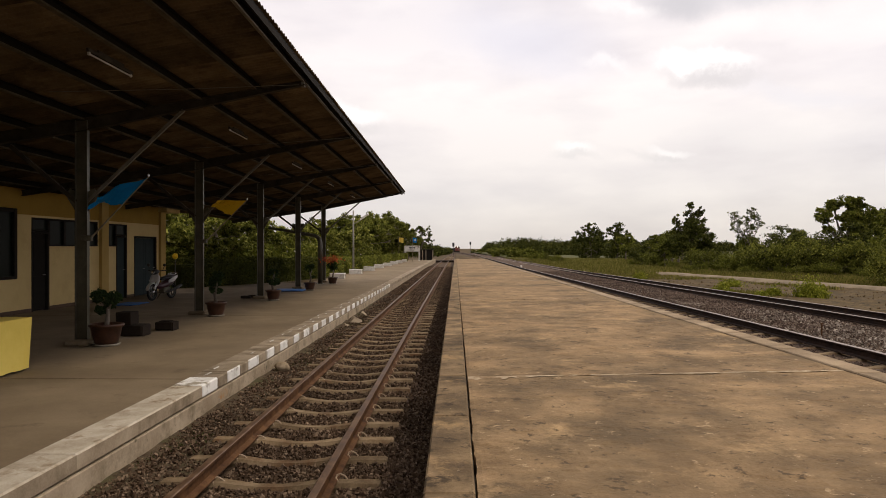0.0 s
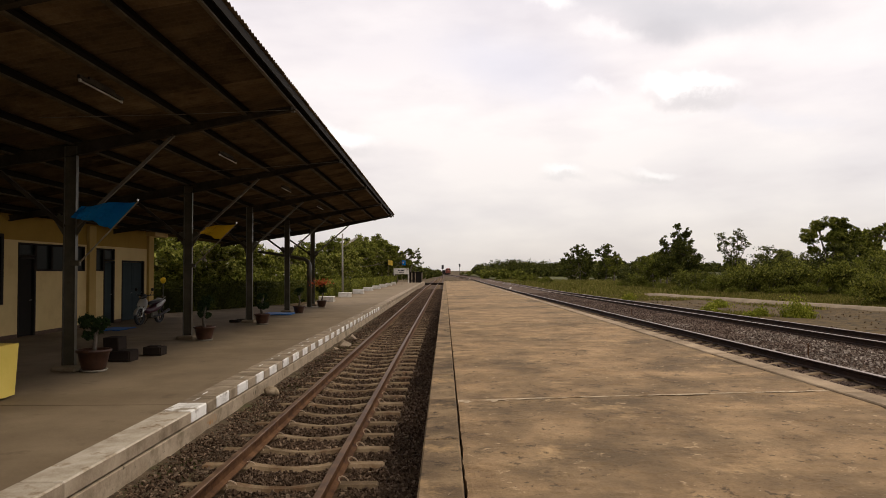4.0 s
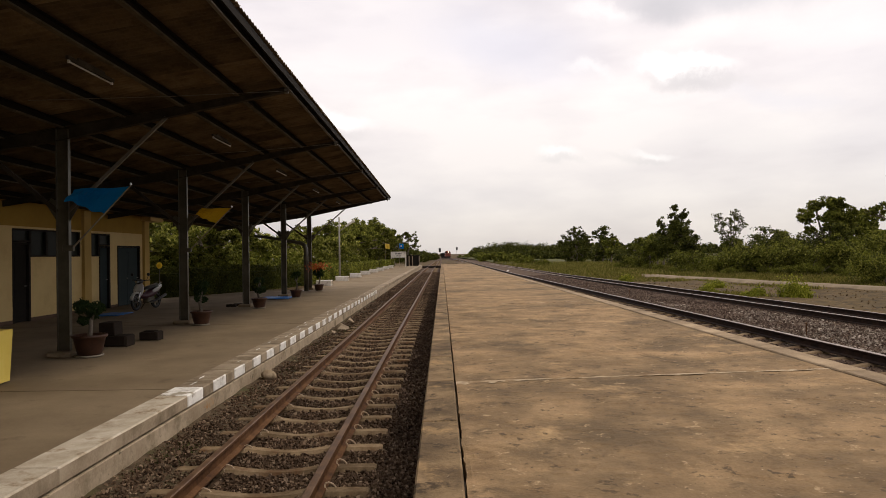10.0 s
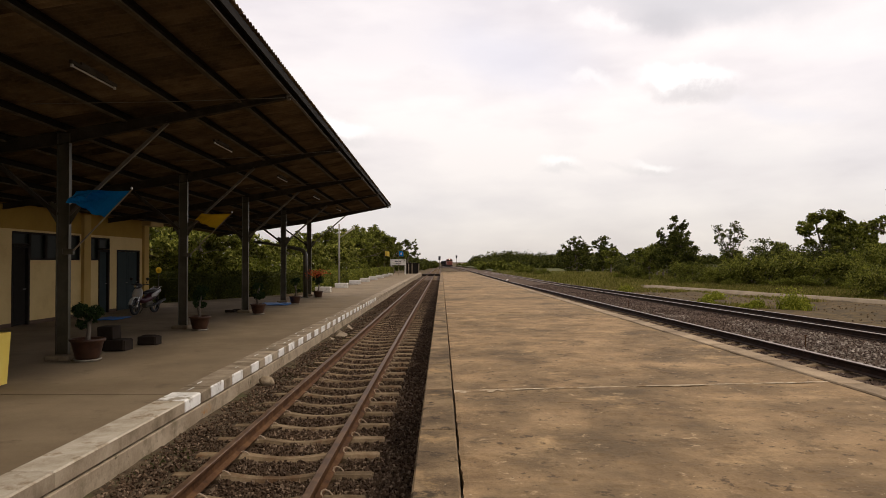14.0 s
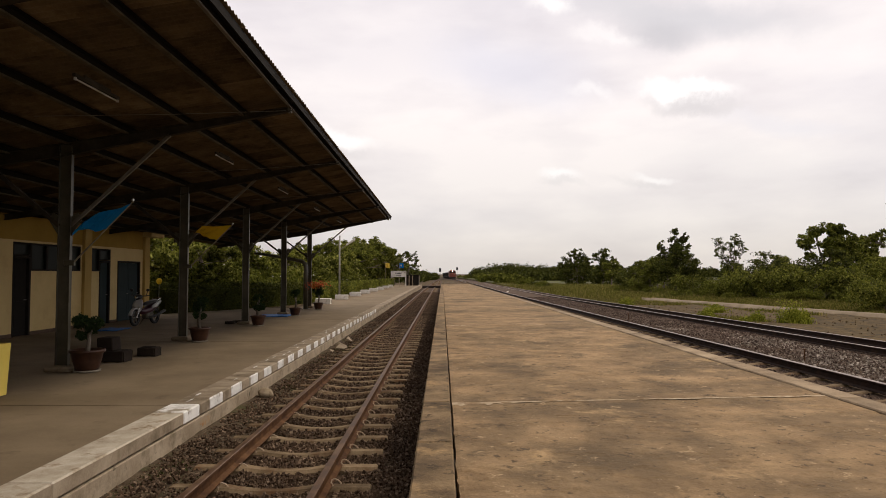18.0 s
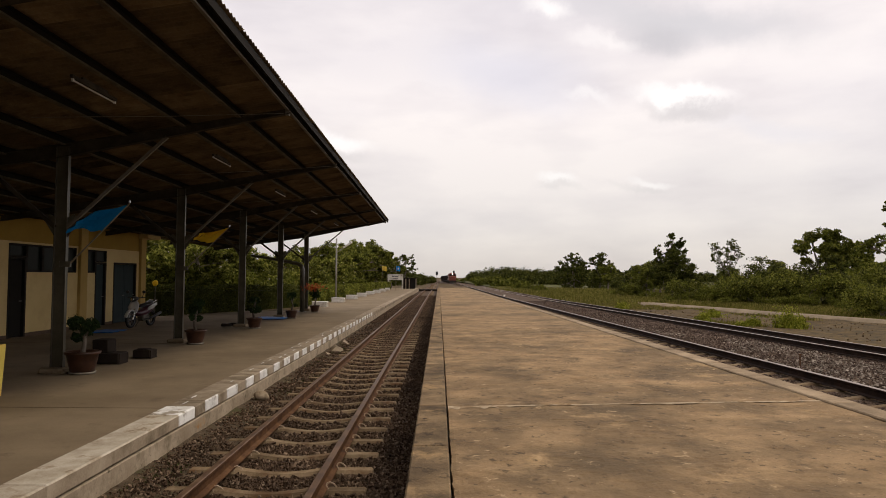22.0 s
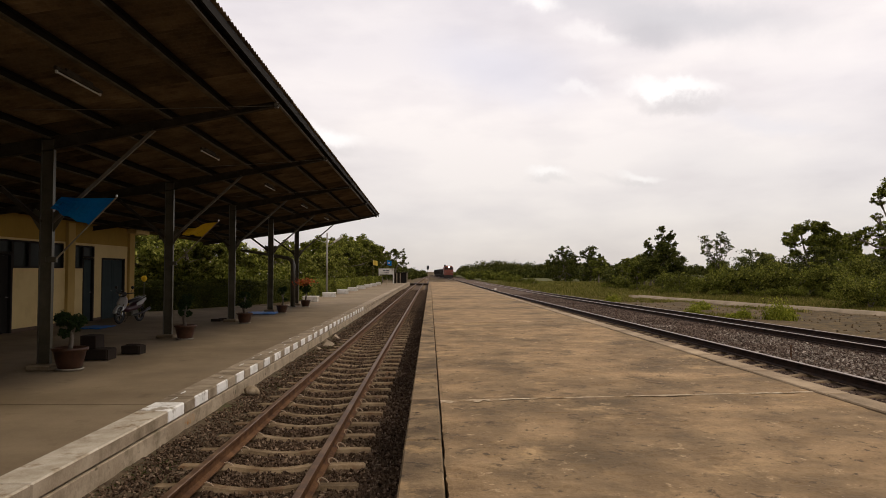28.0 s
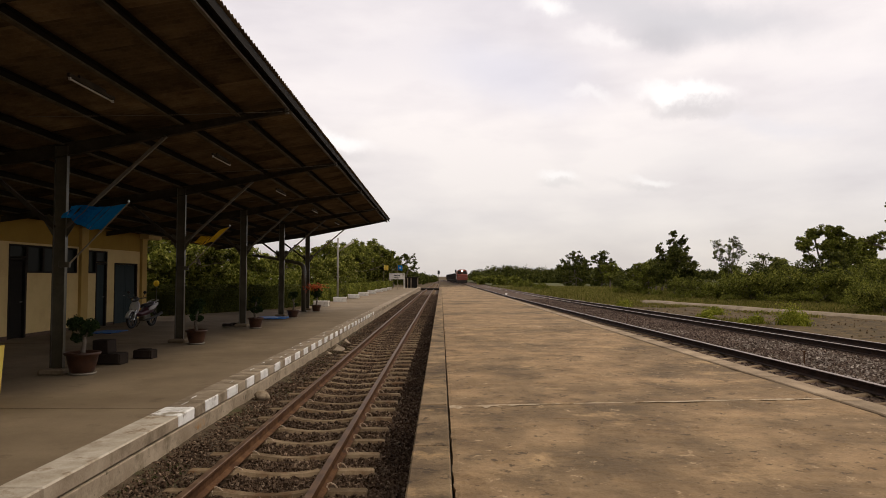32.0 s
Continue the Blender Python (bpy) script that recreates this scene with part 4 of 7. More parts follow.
def build_canopy():
    c = thing("platform_canopy", (COLX, COLY0, LP), "long steel platform canopy with corrugated fibre cement roof", "canopy")
    inv = Matrix.Translation((-COLX, -COLY0, -LP))

    def add(name, bm, mat, label=""):
        bm.transform(inv)
        return part(name, bm, mat, c, label)

    ys = [COLY0 + BAY * i for i in range(-4, 5)]
    for y in ys:
        bm = bmesh.new()
        top = roof_z(COLX, y) - 0.2
        f, w, q, k = 0.112, 0.044, 0.100, 0.008
        prof = [(-f, -w), (-q, -w), (-q, -k), (q, -k), (q, -w), (f, -w), (f, w), (q, w), (q, k), (-q, k), (-q, w), (-f, w)]
        vv = [[bm.verts.new((COLX + px, y + py, z)) for px, py in prof] for z in (LP + 0.05, top)]
        for i in range(12):
            bm.faces.new((vv[0][i], vv[0][(i + 1) % 12], vv[1][(i + 1) % 12], vv[1][i]))
        bm.faces.new(vv[0][::-1])
        bm.faces.new(vv[1])
        bmesh.ops.recalc_face_normals(bm, faces=bm.faces)
        add("column", bm, M_STEEL, "grey painted steel column")
        add("column_base", box_bm(COLX - 0.22, COLX + 0.22, y - 0.22, y + 0.22, LP - 0.02, LP + 0.09, 0.03), M_LEFT, "square concrete plinth")
        # tapered rafter: deep over the column, slim at the tips
        sec = [(EAVE_X + 0.06, 0.09), (COLX + 1.9, 0.17), (COLX, 0.24), (COLX - 1.9, 0.20), (WALL + 0.05, 0.15)]
        rings = []
        for x, dep in sec:
            zt = roof_z(x, y) - 0.16
            z0, f, w = zt - dep, 0.012, 0.006
            rings.append([(x, y + a, z) for a, z in ((-0.055, z0), (0.055, z0), (0.055, z0 + f), (w, z0 + f), (w, zt - f), (0.055, zt - f), (0.055, zt), (-0.055, zt), (-0.055, zt - f), (-w, zt - f), (-w, z0 + f), (-0.055, z0 + f))])
        bm = bmesh.new()
        vv = [[bm.verts.new(q) for q in r] for r in rings]
        for r0, r1 in zip(vv, vv[1:]):
            for k in range(12):
                bm.faces.new((r0[k], r0[(k + 1) % 12], r1[(k + 1) % 12], r1[k]))
        bm.faces.new(vv[0])
        bm.faces.new(vv[-1][::-1])
        bmesh.ops.recalc_face_normals(bm, faces=bm.faces)
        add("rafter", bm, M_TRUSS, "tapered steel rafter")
        # the same strut twice: the outer coloured as lit, the inner as shaded
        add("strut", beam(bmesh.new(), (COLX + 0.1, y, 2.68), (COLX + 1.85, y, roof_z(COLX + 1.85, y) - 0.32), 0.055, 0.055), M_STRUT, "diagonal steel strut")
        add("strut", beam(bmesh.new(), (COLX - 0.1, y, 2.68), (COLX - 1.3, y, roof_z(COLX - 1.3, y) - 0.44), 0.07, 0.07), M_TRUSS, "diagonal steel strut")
        for sx in (-1, 1):
            bm = bmesh.new()
            f = [(COLX + sx * 0.113, 2.50), (COLX + sx * 0.30, 2.80), (COLX + sx * 0.22, 2.92), (COLX + sx * 0.113, 2.86)]
            ring = [[bm.verts.new((px, y + e, pz)) for px, pz in f] for e in (-0.006, 0.006)]
            for i in range(4):
                bm.faces.new((ring[0][i], ring[0][(i + 1) % 4], ring[1][(i + 1) % 4], ring[1][i]))
            bm.faces.new(ring[0][::-1])
            bm.faces.new(ring[1])
            bmesh.ops.recalc_face_normals(bm, faces=bm.faces)
            add("gusset", bm, M_STEEL, "steel gusset plate")
        # tie wire under the sheets, from the rafter's tip inwards
        za, zb = roof_z(EAVE_X, y) - 0.235, roof_z(-6.2, y - 1.9) - 0.22
        add("tie_wire", tube(bmesh.new(), [(EAVE_X - 0.05, y - 0.03, za), (-4.5, y - 0.95, (za + zb) / 2 - 0.015), (-6.2, y - 1.9, zb)], [0.006] * 3, 5), M_STRUT, "thin sagging tie wire")
        add("tip_plate", box_bm(EAVE_X - 0.02, EAVE_X + 0.05, y - 0.035, y + 0.035, roof_z(EAVE_X, y) - 0.27, roof_z(EAVE_X, y) - 0.16, 0.004), M_STRUT, "pale rafter tip plate")
    y0 = -13.0
    for x in (EAVE_X - 0.03, -3.65, -4.65, -5.7, -6.78, -7.85, -8.9, -9.95, -11.0):
        bm = bmesh.new()
        z = roof_z(x) - 0.155
        w, d = 0.024 if x > -3 else 0.038, 0.0
        # near-black webs paint the shade inside the channel; lips are coloured as lit
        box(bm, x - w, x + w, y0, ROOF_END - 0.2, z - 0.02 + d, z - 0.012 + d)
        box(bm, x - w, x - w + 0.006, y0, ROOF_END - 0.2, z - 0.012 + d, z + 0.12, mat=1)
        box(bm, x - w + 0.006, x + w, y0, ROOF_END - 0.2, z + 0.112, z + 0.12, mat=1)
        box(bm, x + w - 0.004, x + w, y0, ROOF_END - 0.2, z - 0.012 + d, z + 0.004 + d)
        for v in bm.verts:
            v.co.z += 0.006 * (22.0 - v.co.y)
            v.co.x -= 0.005 * (v.co.y - 22.0)
        add("purlin", bm, [M_STRUT if x > -3 else M_PURLIN, M_NEARBLACK], "light steel channel purlin")
    # near-black strip added along the edge of the sheets
    bm = box_bm(EAVE_X + 0.075, EAVE_X + 0.095, y0, ROOF_END - 0.05, EAVE_Z - 0.135, EAVE_Z - 0.012)
    for v in bm.verts:
        v.co.z += 0.006 * (22.0 - v.co.y)
        v.co.x -= 0.005 * (v.co.y - 22.0)
    add("fascia_board", bm, M_NEARBLACK, "near-black strip along the roof edge")
    # corrugated sheets in overlapping rows
    rows = [(-2.62, -4.75), (-4.63, -6.9), (-6.78, -9.05), (-8.93, -11.85)]
    base = {}
    for r, (xa, xb) in enumerate(rows):
        n = int((ROOF_END - y0) / 1.02)
        for k in range(n):
            yc = ROOF_END - 1.02 * (k + 0.5)
            if r not in base:
                vs, fs, m = [], [], 48
                for i in range(m + 1):
                    yy = -0.54 + 1.08 * i / m
                    dz = 0.016 * math.cos(yy * math.tau / 0.135)
                    for x in (xa, xb):
                        for th in (0.0, 0.008):
                            vs.append((x - COLX, yy, roof_z(x) - LP + dz + th - 0.005 + (0.012 if x == xa and r else 0.0)))
                for i in range(m):
                    a, b = 4 * i, 4 * i + 4
                    fs += [(a, a + 2, b + 2, b), (a + 1, b + 1, b + 3, a + 3), (a, b, b + 1, a + 1), (a + 2, a + 3, b + 3, b + 2)]
                fs += [(0, 1, 3, 2), (4 * m, 4 * m + 2, 4 * m + 3, 4 * m + 1)]
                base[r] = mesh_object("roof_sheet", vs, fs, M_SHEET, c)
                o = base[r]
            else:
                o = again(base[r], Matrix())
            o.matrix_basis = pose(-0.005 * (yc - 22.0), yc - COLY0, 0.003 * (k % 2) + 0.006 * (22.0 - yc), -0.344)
    # tube lamps under the second purlin
    lamp = None
    for i in range(-3, 5):
        y = 9.27 + 5.5 * i
        if lamp is None:
            lamp = thing("tube_lamp", (-4.76, y, roof_z(-4.76, y) - 0.27), "slim white fluorescent tube lamp, unlit, under the canopy", "lamp", "tube lamps under the canopy")
            part("housing", box_bm(-0.022, 0.022, -0.61, 0.61, -0.03, 0.02, 0.006), M_TRUSS, lamp)
            part("tube", tube(bmesh.new(), [(0, -0.58, -0.052), (0, 0.58, -0.052)], [0.012, 0.012], 8), M_TUBE, lamp, "white glass tube", True)
            for e in (-0.57, 0.57):
                part("lamp_holder", box_bm(-0.014, 0.014, e - 0.014, e + 0.014, -0.068, -0.025), M_TUBE, lamp)
            part("bracket", box_bm(-0.012, 0.012, -0.35, 0.35, 0.02, 0.06), M_TRUSS, lamp)
        else:
            copy_thing(lamp, pose(-4.76, y, roof_z(-4.76, y) - 0.27))


build_canopy()


# ---- station building ----
WIN_1, DOOR_1, BAND_1, PIL, BAND_2, DOOR_2, DOOR_3 = (15.1, 17.55), (18.16, 18.96), (18.96, 21.55), (21.66, 22.08), (22.15, 22.75), (22.75, 23.5), (24.03, 25.83)
B_END = 26.45


def build_building():
    b = thing("station_building", (WALL, 10, LP), "single-storey station building with cream walls and yellow pilasters", "building", kind="structure")
    inv = Matrix.Translation((-WALL, -10, -LP))

    def add(name, bm, mat, label="", parent=None):
        bm.transform(inv)
        return part(name, bm, mat, parent or b, label)

    holes = [(*WIN_1, 1.03, 2.88), (*DOOR_1, LP, 2.68), (*BAND_1, 1.90, 2.68), (*BAND_2, 1.90, 2.66), (*DOOR_2, LP, 2.66), (*DOOR_3, LP, 2.28), (9.5, 12.0, 1.03, 2.88), (4, 6.5, 1.03, 2.88)]
    ys = sorted({-12.0, B_END, *[v for h in holes for v in h[:2]]})
    # the upper band's colour carries the shade under the canopy
    for mat, zz0, zz1 in ((M_CREAM, LP + 0.10, 2.74), (M_UPPERWALL, 2.74, 3.42)):
        bm = bmesh.new()
        for ya, yb in zip(ys, ys[1:]):
            zs = sorted({zz0, zz1, *[min(max(v, zz0), zz1) for h in holes if h[0] < yb and h[1] > ya for v in h[2:]]})
            for za, zb in zip(zs, zs[1:]):
                ym, zm = (ya + yb) / 2, (za + zb) / 2
                if not any(h[0] < ym < h[1] and h[2] < zm < h[3] for h in holes):
                    box(bm, WALL - 0.18, WALL, ya, yb, za, zb)
        add("front_wall", bm, mat, "cream painted wall" if mat is M_CREAM else "upper wall, coloured darker for the shade under the roof")
    bm = bmesh.new()
    edge = [-12.0, DOOR_1[0], DOOR_1[1], DOOR_2[0], DOOR_2[1], DOOR_3[0], DOOR_3[1], B_END]
    for ya, yb in zip(edge[::2], edge[1::2]):
        box(bm, WALL - 0.18, WALL + 0.004, ya, yb, LP - 0.02, LP + 0.10)
    add("skirting", bm, M_SKIRT, "dark brown skirting")
    for ya, yb in (PIL, (B_END - 0.4, B_END + 0.02), (13.6, 14.0), (7.5, 7.9)):
        add("pilaster", box_bm(WALL - 0.15, WALL + 0.10, ya, yb, LP + 0.005, 3.36, 0.008), M_PILASTER, "yellow painted pilaster")
    add("end_wall", box_bm(-18.0, WALL - 0.19, B_END - 0.2, B_END, LP, 3.7), M_CREAM)
    # unseen walls added to close the rooms, darkened to read as unlit
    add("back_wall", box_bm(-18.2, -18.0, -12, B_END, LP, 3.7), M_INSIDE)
    add("partition", box_bm(-15.2, -15.05, -12, B_END - 0.25, LP, 3.3), M_INSIDE, "unseen inner wall, coloured dark for the unlit room")
    add("roof_slab", box_bm(-18.4, WALL + 0.35, 26.0, B_END + 0.75, 3.24, 3.42, 0.01), M_CREAM, "projecting concrete eave slab")
    add("roof_deck", box_bm(-18.4, WALL + 0.01, -12, B_END + 0.3, 3.55, 3.68), M_KERB)
    # windows and doors
    for k, (ya, yb, za, zb) in enumerate(((*WIN_1, 1.03, 2.88), (9.5, 12.0, 1.03, 2.88), (4, 6.5, 1.03, 2.88))):
        w = thing("window_%d" % (k + 1), (WALL, (ya + yb) / 2, za), "dark framed wide window with glass panes", "window", kind="structure")
        t = Matrix.Translation((-WALL, -(ya + yb) / 2, -za))
        bm = bmesh.new()
        for q in ((ya, ya + 0.07, za, zb), (yb - 0.12, yb, za, zb), (ya + 0.07, yb - 0.12, za, za + 0.08), (ya + 0.07, yb - 0.12, zb - 0.1, zb), ((ya + yb) / 2 - 0.04, (ya + yb) / 2 + 0.04, za + 0.08, zb - 0.1)):
            box(bm, WALL - 0.12, WALL + 0.02, q[0], q[1], q[2], q[3], 0.006)
        bm.transform(t)
        part("window_frame", bm, M_FRAME, w)
        for q in ((ya + 0.07, (ya + yb) / 2 - 0.04), ((ya + yb) / 2 + 0.04, yb - 0.12)):
            bm = box_bm(WALL - 0.06, WALL - 0.052, q[0], q[1], za + 0.08, zb - 0.1)
            bm.transform(t)
            part("pane", bm, M_GLASS, w, "pane coloured near-black for the dark room behind")
    bands = [(BAND_1[0] - 0.8, BAND_1[0], 2.31, 2.68), (BAND_1[0], 19.74, 1.9, 2.68), (19.74, 20.62, 1.9, 2.68), (20.62, BAND_1[1], 1.9, 2.68), (*BAND_2, 1.9, 2.66), (*DOOR_2, 2.27, 2.66)]
    for k, (ya, yb, za, zb) in enumerate(bands):
        w = thing("window_%d" % (k + 4), (WALL, (ya + yb) / 2, za), "narrow high window with dark frame", "window", kind="structure")
        t = Matrix.Translation((-WALL, -(ya + yb) / 2, -za))
        bm = bmesh.new()
        for q in ((ya, ya + 0.05, za, zb), (yb - 0.05, yb, za, zb), (ya + 0.05, yb - 0.05, za, za + 0.05), (ya + 0.05, yb - 0.05, zb - 0.05, zb)):
            box(bm, WALL - 0.10, WALL + 0.012, q[0], q[1], q[2], q[3], 0.005)
        bm.transform(t)
        part("window_frame", bm, M_FRAME, w)
        bm = box_bm(WALL - 0.06, WALL - 0.052, ya + 0.05, yb - 0.05, za + 0.05, zb - 0.05)
        bm.transform(t)
        part("pane", bm, M_GLASS, w, "pane coloured near-black for the dark room behind")
    # door 1's near-black leaf stands in for the darkness of the open doorway
    for k, (ya, yb, zt, leaves, mat, lab) in enumerate(((*DOOR_1, 2.30, 1, M_NEARBLACK, "dark open doorway with a very dark door leaf"), (*DOOR_2, 2.26, 1, M_DOORGREY, "blue grey single door in a dark frame"),
                                                       (*DOOR_3, 2.28, 2, M_DOORGREY, "blue grey double door in a dark frame"))):
        d = thing("door_%d" % (k + 1), (WALL, (ya + yb) / 2, LP), lab, "door", kind="structure")
        t = Matrix.Translation((-WALL, -(ya + yb) / 2, -LP))
        bm = bmesh.new()
        for q in ((ya, ya + 0.06, LP, zt), (yb - 0.09, yb, LP, zt), (ya + 0.06, yb - 0.09, zt - 0.06, zt)):
            box(bm, WALL - 0.16, WALL + 0.015, q[0], q[1], q[2], q[3], 0.005)
        bm.transform(t)
        part("door_frame", bm, M_FRAME, d)
        w = (yb - ya - 0.15) / leaves
        for i in range(leaves):
            a = ya + 0.06 + i * w
            bm = box_bm(WALL - 0.10, WALL - 0.06, a + 0.006, a + w - 0.006, LP + 0.012, zt - 0.066, 0.004)
            for za, zb in ((0.25, 0.95), (1.1, 1.95)):
                box(bm, WALL - 0.062, WALL - 0.05, a + 0.12, a + w - 0.12, LP + za, LP + zb, 0.004)
            bm.transform(t)
            leaf = part("door_leaf", bm, mat, d)
            bm = tube(bmesh.new(), [(WALL - 0.05, a + w - 0.08, 1.1), (WALL + 0.0, a + w - 0.08, 1.1), (WALL + 0.0, a + w - 0.2, 1.1)], [0.012] * 3, 6)
            bm.transform(t)
            part("handle", bm, M_STEEL, leaf, "steel lever handle")


build_building()


# ---- trees and planting ----
def tree(name, label, seed, height, crown, spread, leaves, leaf, mat, trunks=1, clear=0.3, clump=0.5, at=(0, 0, 0), flat=1.0, cone=False, bark=None):
    """A trunk that forks into limbs; clumps of leaves sit round the limb ends."""
    rng = np.random.default_rng(seed)
    t = thing(name, at, label, "tree")
    bm = bmesh.new()
    tips = []
    for s in range(trunks):
        lean = rng.normal(0, 0.10, 2) + (rng.normal(0, 0.2, 2) if trunks > 1 else 0)
        fork = height * clear
        base = np.array([rng.normal(0, 0.15), rng.normal(0, 0.15), 0]) if trunks > 1 else np.zeros(3)
        top = np.array([lean[0] * height, lean[1] * height, height * 0.86])
        r0 = height * 0.022 + 0.04
        pts = [base + top * k + np.array([rng.normal(0, 0.03) * height * k * (1 - k) * 2, rng.normal(0, 0.03) * height * k * (1 - k) * 2, 0]) for k in (0, 0.2, 0.4, 0.6, 0.8, 1.0)]
        tube(bm, pts, [r0 * f for f in (1.25, 0.95, 0.8, 0.6, 0.4, 0.15)], 7)
        tips.append(pts[-1])
        nb = int(7 + height)
        for i in range(nb):
            k = clear + (1 - clear) * (i + rng.uniform(0, 0.8)) / nb
            k = min(k, 0.97)
            p = base + top * k
            a = i * 2.4 + rng.uniform(-0.5, 0.5)
            prof = math.sin(math.pi * min(1, max(0.04, (k - clear) / (1 - clear) * 0.82 + 0.14))) ** 0.6
            if cone:
                prof = (1.12 - (k - clear) / (1 - clear)) * (1.0 + 0.45 * math.sin(k * 21.0))
            ln = crown * prof * rng.uniform(0.65, 1.15)
            e = p + np.array([math.cos(a) * ln, math.sin(a) * ln, ln * rng.uniform(0.15, 0.7) * flat])
            mid = (p + e) / 2 + np.array([0, 0, -0.06 * ln]) + rng.normal(0, 0.05 * ln, 3)
            tube(bm, [p, mid, e], [r0 * 0.38 * (1 - k * 0.5), r0 * 0.25 * (1 - k * 0.5), 0.012], 5)
            tips += [e, (mid + e) / 2]
            for _ in range(2):
                e2 = mid + (e - mid) * rng.uniform(0.1, 0.9) + rng.normal(0, 0.28 * ln, 3)
                tube(bm, [mid, (mid + e2) / 2 + rng.normal(0, 0.05 * ln, 3), e2], [r0 * 0.16, r0 * 0.1, 0.008], 4)
                tips.append(e2)
    part("trunk", bm, bark or M_BARK, t, smooth=True)
    tips = np.array(tips)
    tips = tips[tips[:, 2] > height * clear * 0.7]
    ms = [(p, np.array([1, 1, 0.75]) * clump * spread * rng.uniform(0.6, 1.35)) for p in tips if rng.uniform() < 0.62]
    per = max(2, leaves // (5 * len(ms)))
    cen = []
    for p, r in ms:
        for _ in range(5):
            d = rng.normal(size=3)
            q = rng.normal(size=(per, 3))
            q /= np.linalg.norm(q, axis=1)[:, None]
            cen.append(p + d / np.linalg.norm(d) * r * 0.75 + q * rng.uniform(0.2, 1.0, (per, 1)) * r * 0.48)
    leaf_mesh("crown", np.concatenate(cen), leaf, rng, mat, t, droop=0.3)
    return t


def scatter_copies(src, places):
    for x, y, z, rz, s in places:
        copy_thing(src, pose(x, y, z, 0, 0, rz) @ Matrix.Scale(s, 4))


def bush(name, label, seed, w, d, h, leaves, leaf, mat, at, category="bush", lumps=9):
    rng = np.random.default_rng(seed)
    t = thing(name, at, label, category)
    ms = []
    for i in range(lumps):
        r = h * rng.uniform(0.22, 0.36)
        ms.append(((rng.uniform(-0.5, 0.5) * w, rng.uniform(-0.5, 0.5) * d, h * rng.uniform(0.2, 0.70)), (r * 1.2, r * 1.2, r)))
    pts = crown_points(rng, ms, leaves, 0.34, 0.35)
    pts[:, 2] = np.abs(pts[:, 2])
    leaf_mesh("foliage", pts, leaf, rng, mat, t)
    bm = bmesh.new()
    for i in range(5):
        a = i * 1.26
        tube(bm, [(0, 0, -0.1), (math.cos(a) * w * 0.12, math.sin(a) * d * 0.12, h * 0.35), (math.cos(a) * w * 0.3, math.sin(a) * d * 0.3, h * 0.7)], [0.03 + h * 0.006, 0.02, 0.008], 4)
    part("stems", bm, M_BARK, t)
    return t


def field(x, y):
    return ground_z(x, min(y, 500))


def crown_points(rng, masses, leaves, sub=0.30, fill=0.5):
    """Leaf places: every mass of the crown is a shell of small dense clumps, with gaps between them."""
    area = [r[0] * r[2] for _, r in masses]
    out = []
    for (c, r), a in zip(masses, area):
        n = max(5, int(26 * (0.5 + a / max(area))))
        per = max(6, int(leaves * a / sum(area) / n))
        for _ in range(n):
            d = rng.normal(size=3)
            d /= np.linalg.norm(d)
            mid = np.array(c) + d * np.array(r) * rng.uniform(fill, 1.0)
            k = min(r) * sub * rng.uniform(0.6, 1.5)
            q = rng.normal(size=(per, 3))
            q /= np.linalg.norm(q, axis=1)[:, None]
            out.append(mid + q * rng.uniform(0.25, 1.0, (per, 1)) * k * np.array([1.15, 1.15, 0.8]))
    return np.concatenate(out)


def mass_tree(name, label, seed, at, masses, leaves, leaf, mat, r0=0.14, sub=0.30, fill=0.5, fork=0.35):
    """A tree whose crown is given as rounded masses: (x, y, z, half width, half height) over its foot."""
    rng = np.random.default_rng(seed)
    t = thing(name, at, label, "tree")
    ms = [((x, y, z), (w, w * 0.9, h)) for x, y, z, w, h in masses]
    top = max(m[0][2] for m in ms)
    crown_x = sum(m[0][0] for m in ms) / len(ms)
    split = Vector((crown_x * 0.3, 0, top * fork))
    bm = bmesh.new()
    tube(bm, [(0, 0, -0.3), (rng.normal(0, 0.05), 0, split.z * 0.5), split], [r0 * 1.35, r0, r0 * 0.85], 8)
    for (c, r) in ms:
        c = Vector(c)
        mid = split.lerp(c, 0.5) + Vector(rng.normal(0, 0.12, 3))
        tube(bm, [split, mid, c], [r0 * 0.6, r0 * 0.4, r0 * 0.15], 6)
        for _ in range(4):
            e = c + Vector(rng.normal(0, 1, 3)).normalized() * r[0] * 0.85
            tube(bm, [mid.lerp(c, 0.5), (c + e) / 2 + Vector(rng.normal(0, 0.06, 3)), e], [r0 * 0.22, r0 * 0.14, 0.01], 5)
    part("trunk", bm, M_BARK, t, smooth=True)
    leaf_mesh("crown", crown_points(rng, ms, leaves, sub, fill), leaf, rng, mat, t, droop=0.3)
    return t


